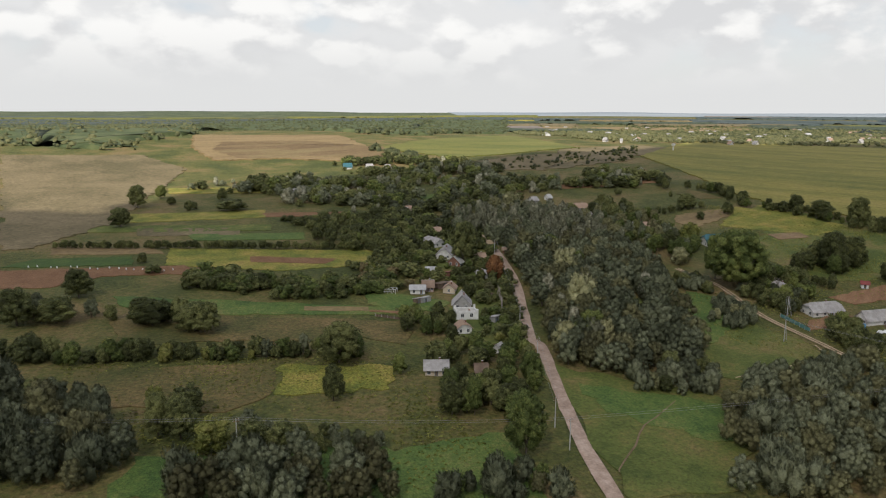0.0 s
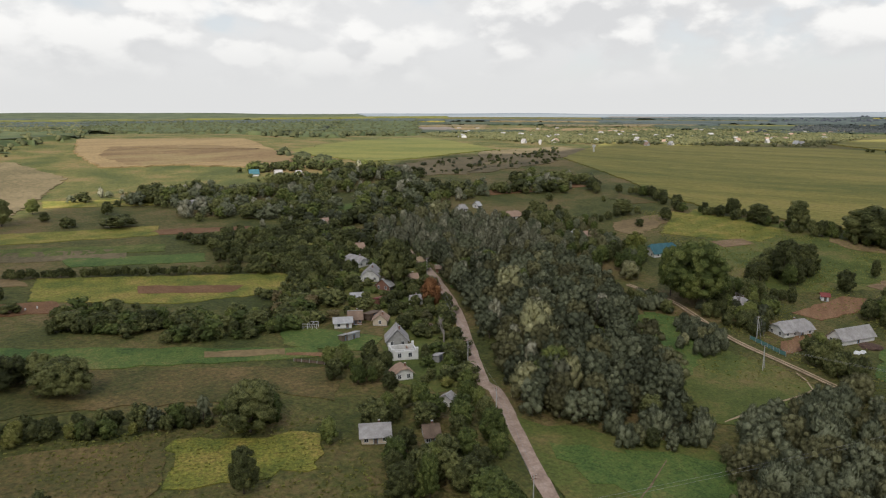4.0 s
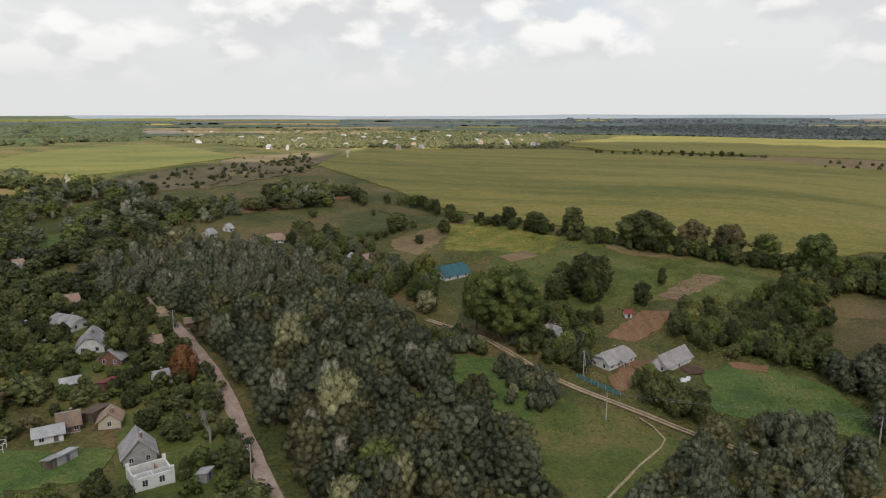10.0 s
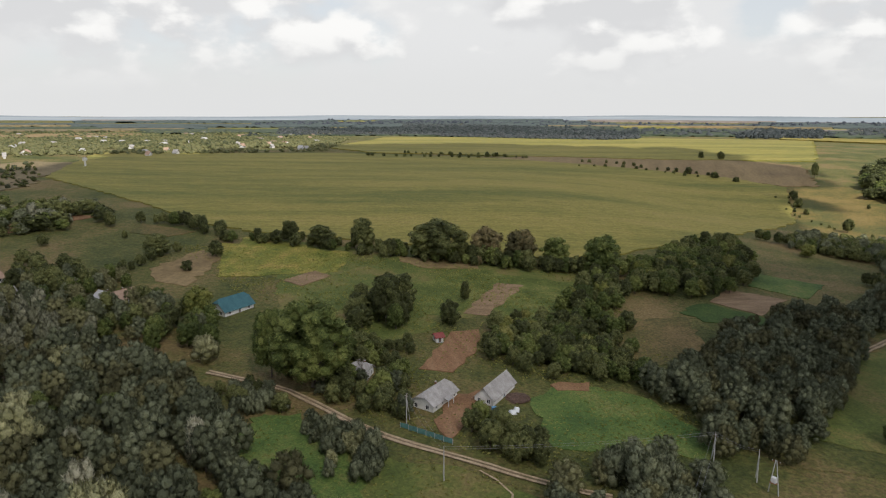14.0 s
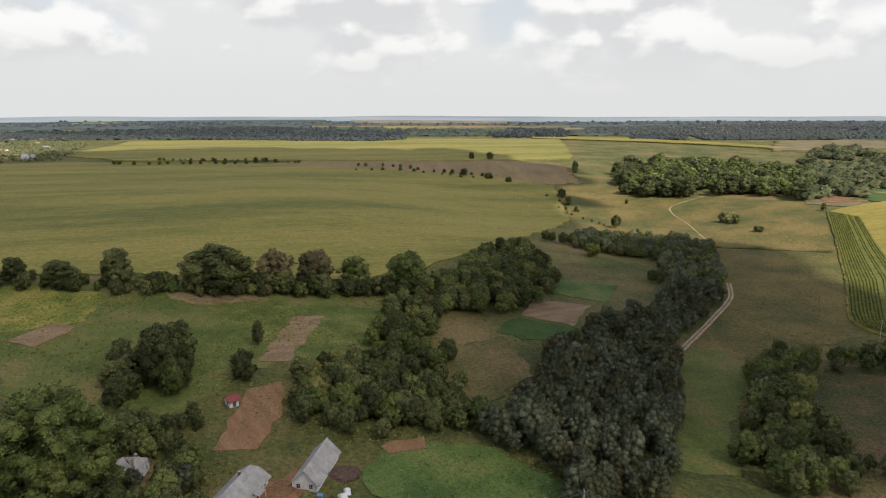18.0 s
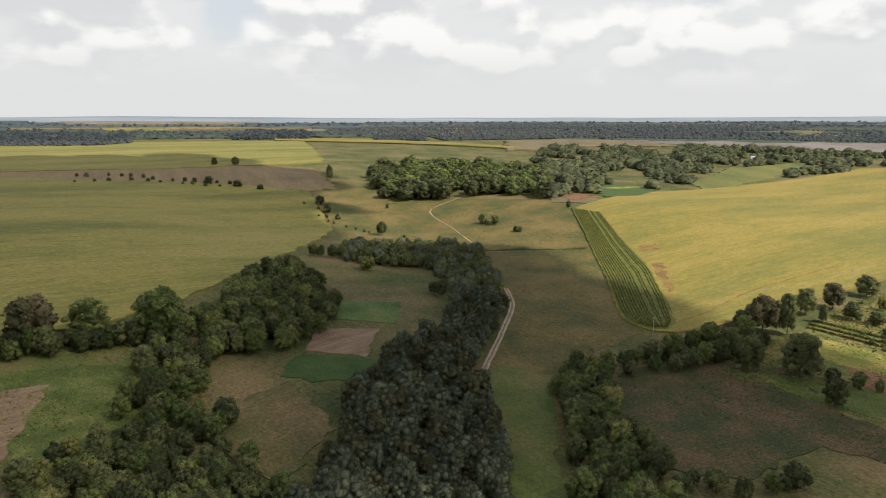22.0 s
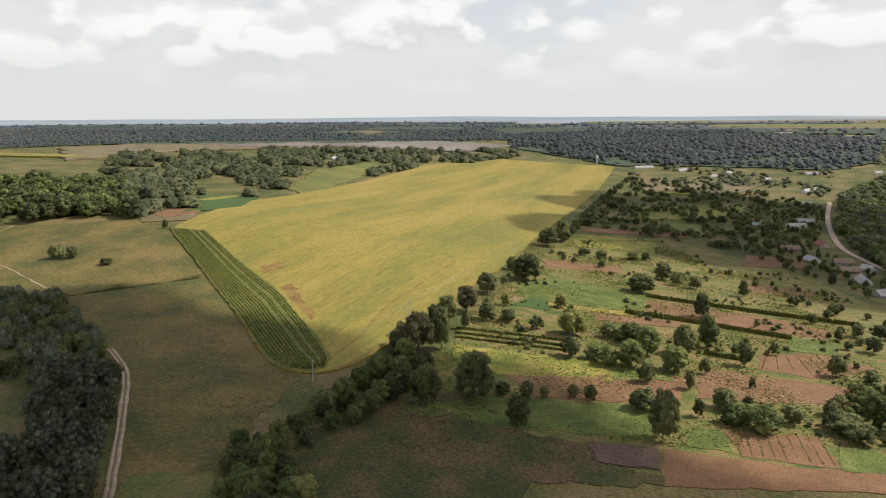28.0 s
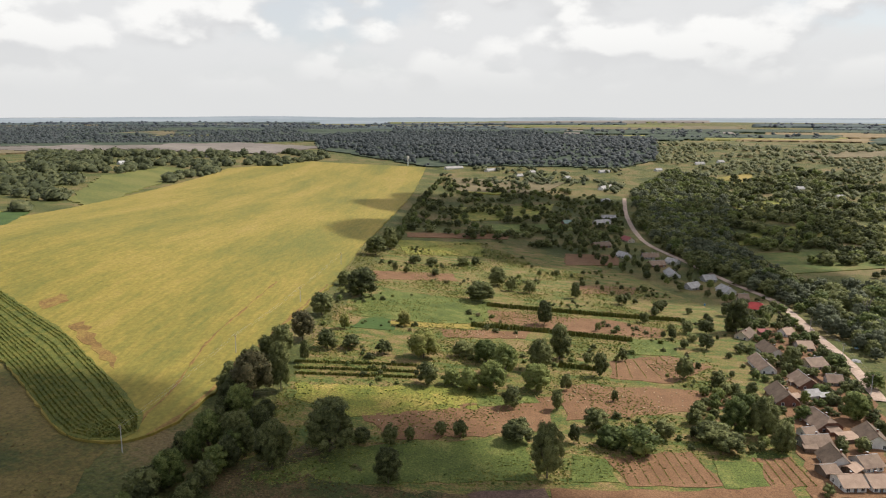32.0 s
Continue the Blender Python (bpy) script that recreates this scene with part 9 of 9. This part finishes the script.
def sack(x, y, turn, tall, label):
    """A filled woven sack that slumps over its base, with a tied neck."""
    bm = bmesh.new()
    bmesh.ops.create_icosphere(bm, subdivisions=2, radius=1)
    for v in bm.verts:
        n = 1 + 0.12 * noise.noise(v.co * 2.1 + Vector((x, y, 0)))
        w = 0.34 if v.co.z < 0.5 else 0.34 * (1.35 - 0.7 * v.co.z)
        v.co = Vector((v.co.x * w * n, v.co.y * w * 0.8 * n, (max(v.co.z, -0.7) + 0.7) * tall / 1.7))
    ob = new("sack", bpy.data.meshes.new("sack"))
    bm.to_mesh(ob.data)
    bm.free()
    ob.data.materials.append(M["white_paint"])
    ob.matrix_basis = pose(x, y, height(x, y) + 0.25, 0, 0, turn)
    tagged(ob, label, "sack", "sacks on the harvested strip")


sack_rng = random.Random(4)
for k in range(16):
    q = (k + sack_rng.uniform(-0.3, 0.3)) / 16
    sack(-55 + 62 * q, 360 - 27 * q + sack_rng.uniform(-2, 2), sack_rng.uniform(0, 360), sack_rng.uniform(0.8, 1.1), "full white woven sack standing on the harvested strip")

# ---- poles and lines ----
power_pole(115.1, 222.0)
power_pole(84.7, 151.8)
power_pole(103.0, 190.2)
power_pole(152.4, 311.0)
power_pole(197.3, 176.1, strut=True, turn=20)
power_pole(220.1, 194.1, strut=True)
power_pole(233.5, 115.5, strut=True, turn=10)
transformer_pole(224.2, 102.6, 60)
power_pole(228.2, 105.8, strut=True)
power_pole(6.0, 165.0)
power_pole(81.7, 140.6)
power_pole(-62.0, 187.0)
power_pole(362.6, -33.7)
power_pole(379.8, -114.6)
power_pole(394.3, -192.1)
power_pole(420.0, -290.9)
power_pole(138.4, -182.6, turn=30)
power_pole(138.7, -230.4, turn=30)
power_pole(143.6, -280.5, turn=30)
power_pole(301.2, 44.1)
wires((84.7, 151.8), (103.0, 190.2))
wires((103.0, 190.2), (115.1, 222.0))
wires((115.1, 222.0), (152.4, 311.0))
wires((197.3, 176.1), (220.1, 194.1))
wires((197.3, 176.1), (233.5, 115.5))
wires((233.5, 115.5), (228.2, 105.8))
wires((6.0, 165.0), (81.7, 140.6))
wires((-62.0, 187.0), (6.0, 165.0))
wires((81.7, 140.6), (233.5, 115.5))
wires((362.6, -33.7), (379.8, -114.6))
wires((379.8, -114.6), (394.3, -192.1))
wires((394.3, -192.1), (420.0, -290.9))
wires((138.4, -182.6), (138.7, -230.4))
wires((138.7, -230.4), (143.6, -280.5))

# ---- yard things ----

def unfinished_house(x, y, turn, long, wide):
    """White block walls without a roof: outer walls, partitions, a gate pier at each corner, an earth floor."""
    z = height(x, y) - 0.2
    top = tagged(new("unfinished_house"), "unfinished roofless house of white blocks beside a grey house", "house")
    top.matrix_basis = pose(x, y, z, 0, 0, turn)
    KEEP.append((x, y, long * 0.62))
    L, W, H = long / 2, wide / 2, 3.0
    for s in (-1, 1):
        part("long_wall", box(-L, s * W - 0.2, -0.8, L, s * W + 0.2, H), M["white_wall"], top)
        part("end_wall", box(s * L - 0.2, -W + 0.2, -0.8, s * L + 0.2, W - 0.2, H), M["white_wall"], top)
        for q in (-1, 1):
            part("corner_pier", box(s * L - 0.35, q * W - 0.35, -0.8, s * L + 0.35, q * W + 0.35, H + 0.9), M["white_wall"], top)
    part("partition", box(-L + 0.2, -0.15, -0.2, L - 0.2, 0.15, H - 0.5), M["white_wall"], top)
    part("partition", box(-0.15, -W + 0.2, -0.2, 0.15, -0.15, H - 0.4), M["white_wall"], top)
    part("partition", box(L * 0.4, 0.15, -0.2, L * 0.4 + 0.3, W - 0.2, H - 0.4), M["slate_pink"], top)
    part("floor", box(-L + 0.2, -W + 0.2, -0.2, L - 0.2, W - 0.2, 0.25), M["soil"], top)
    for s in (-1, 1):
        for q in (-0.5, 0.4):
            opening(top, 1.1, 1.4, pose(q * L, s * (W + 0.2), 1.0, 0, 0, 0 if s > 0 else 180))


def plank_fence(a, b, label, paint="teal_paint", tall=1.5):
    """Posts with sheets of boards between them."""
    d = Vector((b[0] - a[0], b[1] - a[1]))
    n = max(2, round(d.length / 2.5))
    top = tagged(new("fence"), label, "fence")
    top.matrix_basis = pose(a[0], a[1], height(*a), 0, 0, math.degrees(math.atan2(d.y, d.x)))
    z0 = height(*a)
    for k in range(n + 1):
        q = a[0] + d.x * k / n, a[1] + d.y * k / n
        z = height(*q) - z0
        u = d.length * k / n
        part("post", box(u - 0.06, -0.06, z - 0.4, u + 0.06, 0.06, z + tall + 0.1), M["concrete"], top)
        if k < n:
            part("panel", box(u + 0.07, -0.03, z + 0.12, u + d.length / n - 0.07, 0.03, z + tall), M[paint], top)


def greenhouse_frame(x, y, turn):
    """A bare white frame of posts and rails."""
    top = tagged(new("greenhouse_frame"), "bare white wooden greenhouse frame in a garden", "greenhouse")
    top.matrix_basis = pose(x, y, height(x, y), 0, 0, turn)
    for k in range(6):
        for s in (-1, 1):
            part("post", box(-4 + 1.6 * k - 0.06, s * 1.6 - 0.06, -0.3, -4 + 1.6 * k + 0.06, s * 1.6 + 0.06, 1.9), M["white_paint"], top)
    for s in (-1, 1):
        for h in (0.9, 1.9):
            part("rail", box(-4.06, s * 1.6 - 0.05, h, 4.06, s * 1.6 + 0.05, h + 0.1), M["white_paint"], top)
    for k in range(6):
        part("crossbar", box(-4 + 1.6 * k - 0.05, -1.54, 1.92, -4 + 1.6 * k + 0.05, 1.54, 2.0), M["white_paint"], top)


def mound(x, y, wide, tall, mat, label, category, name):
    """A loose heap with an uneven slope."""
    bm = bmesh.new()
    bmesh.ops.create_icosphere(bm, subdivisions=3, radius=1)
    for v in bm.verts:
        n = noise.noise(v.co * 2.3 + Vector((x, y, 0))) * 0.25
        v.co = Vector((v.co.x * wide / 2 * (1 + n), v.co.y * wide / 2 * (1 + n), max(v.co.z, -0.1) * tall * (1 + n)))
    ob = new(name, bpy.data.meshes.new(name))
    bm.to_mesh(ob.data)
    bm.free()
    ob.data.materials.append(M[mat])
    ob.matrix_basis = pose(x, y, height(x, y))
    tagged(ob, label, category)


def parked_car(x, y, turn, paint, label):
    """A small saloon car: body, cabin with glass, bumpers, lamps and four wheels."""
    top = tagged(new("car"), label, "car")
    top.matrix_basis = pose(x, y, height(x, y) + 0.25, 0, 0, turn)
    b = box(-2.1, -0.8, 0.3, 2.1, 0.8, 0.85)
    bmesh.ops.bevel(b, geom=b.edges[:], offset=0.12, segments=2, affect="EDGES")
    part("body", b, M[paint], top)
    c = box(-1.3, -0.7, 0.8, 0.9, 0.7, 1.4)
    for v in c.verts:
        if v.co.z > 1:
            v.co.x *= 0.72
            v.co.y *= 0.85
    part("cabin", c, M["glass"], top)
    part("roof", box(-0.92, -0.58, 1.4, 0.62, 0.58, 1.45), M[paint], top)
    for s in (-1, 1):
        part("bumper", box(s * 2.08 - 0.08, -0.78, 0.3, s * 2.08 + 0.08, 0.78, 0.5), M["wire"], top)
        for q in (-1, 1):
            w = part("wheel", tube((s * 1.3, q * 0.66, 0.3), (s * 1.3, q * 0.84, 0.3), 0.31, 0.31, 14), M["slate_dark"], top)
            part("rim", tube((s * 1.3, q * 0.80, 0.3), (s * 1.3, q * 0.855, 0.3), 0.18, 0.18, 10), M["wire"], w)
            part("headlight" if s > 0 else "tail_lamp", box(s * 2.1 - 0.03, q * 0.6 - 0.14, 0.6, s * 2.1 + 0.03, q * 0.6 + 0.14, 0.75), M["white_paint" if s > 0 else "red_roof"], top)


def barrel(x, y, tall, r, paint, label):
    top = tagged(new("barrel"), label, "barrel")
    top.matrix_basis = pose(x, y, height(x, y))
    part("drum", tube((0, 0, -0.1), (0, 0, tall), r, r, 14), M[paint], top)
    for h in (0.3, 0.65, 0.97):
        part("hoop", tube((0, 0, tall * h - 0.03), (0, 0, tall * h + 0.03), r + 0.02, r + 0.02, 14), M[paint], top)


def water_tower(x, y, tall, label):
    """A steel drum on a slim shaft, with a cone roof."""
    top = tagged(new("water_tower"), label, "water tower")
    top.matrix_basis = pose(x, y, height(x, y))
    part("shaft", tube((0, 0, -1), (0, 0, tall * 0.72), 0.9, 0.8, 12), M["white_wall"], top)
    part("tank", tube((0, 0, tall * 0.66), (0, 0, tall * 0.93), 1.9, 2.1, 14), M["white_wall"], top)
    part("roof", tube((0, 0, tall * 0.93), (0, 0, tall), 2.2, 0.2, 14), M["slate"], top)


def firewood(x, y, turn, label):
    """A stack of cut logs, each a piece of its own."""
    top = tagged(new("log_pile"), label, "log pile")
    top.matrix_basis = pose(x, y, height(x, y), 0, 0, turn)
    rng = random.Random(int(x))
    for r in range(4):
        for k in range(9 - r):
            part("log", tube((-1.1, 0.3 * k + 0.15 * r - 1.2, 0.14 + 0.26 * r), (1.1 + rng.uniform(-0.2, 0.2), 0.3 * k + 0.15 * r - 1.2, 0.14 + 0.26 * r), 0.14, 0.13, 7), M["track"], top)


def white_sheet(x, y, turn, long, wide, label):
    """A crumpled pale sheet lying over goods in a yard."""
    bm = bmesh.new()
    bmesh.ops.create_grid(bm, x_segments=10, y_segments=8, size=0.5)
    for v in bm.verts:
        edge = max(abs(v.co.x), abs(v.co.y)) * 2
        v.co = Vector((v.co.x * long, v.co.y * wide, (1 - edge ** 3) * 0.8 + 0.12 + 0.08 * noise.noise(v.co * 9)))
    bmesh.ops.solidify(bm, geom=bm.faces[:], thickness=0.03)
    ob = new("tarpaulin", bpy.data.meshes.new("tarpaulin"))
    bm.to_mesh(ob.data)
    bm.free()
    ob.data.materials.append(M["white_paint"])
    ob.matrix_basis = pose(x, y, height(x, y), 0, 0, turn)
    tagged(ob, label, "tarpaulin")

unfinished_house(100.6, 237.5, -16, 7.6, 6.4)
plank_fence((217.3, 194.8), (214.7, 179.4), 'faded teal board fence between the track and the white house')
plank_fence((151.3, -177.8), (161.0, -221.8), 'grey board fence along the village yards', 'plank_wall', 1.3)
plank_fence((140.3, -212.2), (146.5, -252.7), 'grey board fence along the village road', 'plank_wall', 1.2)
plank_fence((146.9, -281.7), (152.8, -332.0), 'grey board fence along the village road', 'plank_wall', 1.2)
plank_fence((77.6, 240.3), (68.2, 248.4), 'low grey garden fence', 'plank_wall', 1.0)
greenhouse_frame(82.1, 274.3, -33)
mound(162.2, 334.2, 7, 1.6, 'track', 'heap of pale sand beside the road bend', 'sand heap', 'sand_mound')
mound(241.5, 184.4, 9, 0.5, 'soil', 'trampled bare earth heap in the yard', 'mound', 'mound')
mound(249.4, 170.0, 8, 0.9, 'dark_soil', 'dark manure heap beside the barn', 'mound', 'mound')
mound(132.5, -232.7, 4, 0.9, 'grey_wall', 'grey rubble heap beside the village road', 'rubble heap', 'rubble_pile')
parked_car(120.9, 257.4, -32, 'slate_dark', 'small dark saloon car parked in a yard')
parked_car(127.6, -256.4, 99, 'blue_paint', 'small blue-grey car parked beside the village road')
barrel(236.7, 173.9, 2.0, 0.75, 'blue_paint', 'tall bright blue barrel beside the brick gable')
barrel(193.4, -333.7, 1.1, 0.45, 'blue_paint', 'pale blue barrel in a garden')
white_sheet(239.2, 169.1, 25, 2.6, 2.0, 'crumpled white tarpaulin on the yard ground')
white_sheet(241.4, 168.4, 10, 3.0, 1.6, 'crumpled white tarpaulin beside the barn')
white_sheet(157.1, -293.4, 0, 5.0, 1.8, 'long white film over a garden bed')
firewood(117.7, 257.9, -35, 'stack of pale cut logs in a yard')
firewood(163.7, -163.2, 30, 'stack of pale cut logs in a farm yard')
water_tower(546.7, 622.4, 8.5, 'small whitish tower at the edge of the big field')
water_tower(667.0, -1060.4, 17, 'slim white water tower beyond the yellow field')
barrel(246.7, 189.5, 0.9, 0.4, 'rust', 'rusty barrel behind the white house')

# ---- clouds: unseen, above the view, added to shade the ground ----
cloud_sheet(shade([(-500, 30), (100, -58), (190, -85), (240, -95), (300, -80), (345, -62), (372, -45), (400, -52), (440, -64), (500, -82), (540, -55), (560, 25), (640, 32), (720, 24), (900, 25), (1100, 130), (1100, 560), (700, 680), (450, 640), (300, 610), (150, 580), (-60, 500), (-500, 560)]), 950, "unseen broad layer cloud that shades the valley", 3)
# second unseen layer, added over the first to deepen shade on the slope
cloud(shade([(225, -76), (290, -70), (330, -50), (365, -12), (395, -14), (440, -36), (485, -56), (512, -25), (505, 80), (400, 150), (300, 90), (225, 20)], 1080), 1080, "unseen cumulus cloud added for its shade", 9, 72, 52, "cloud_dense")
cloud(shade([(559, -731), (284, -906), (137, -871), (15, -661), (66, -470), (172, -400), (250, -440), (431, -450)]), 950, "unseen cumulus cloud added for its shade", 5, 82, 60, "cloud")
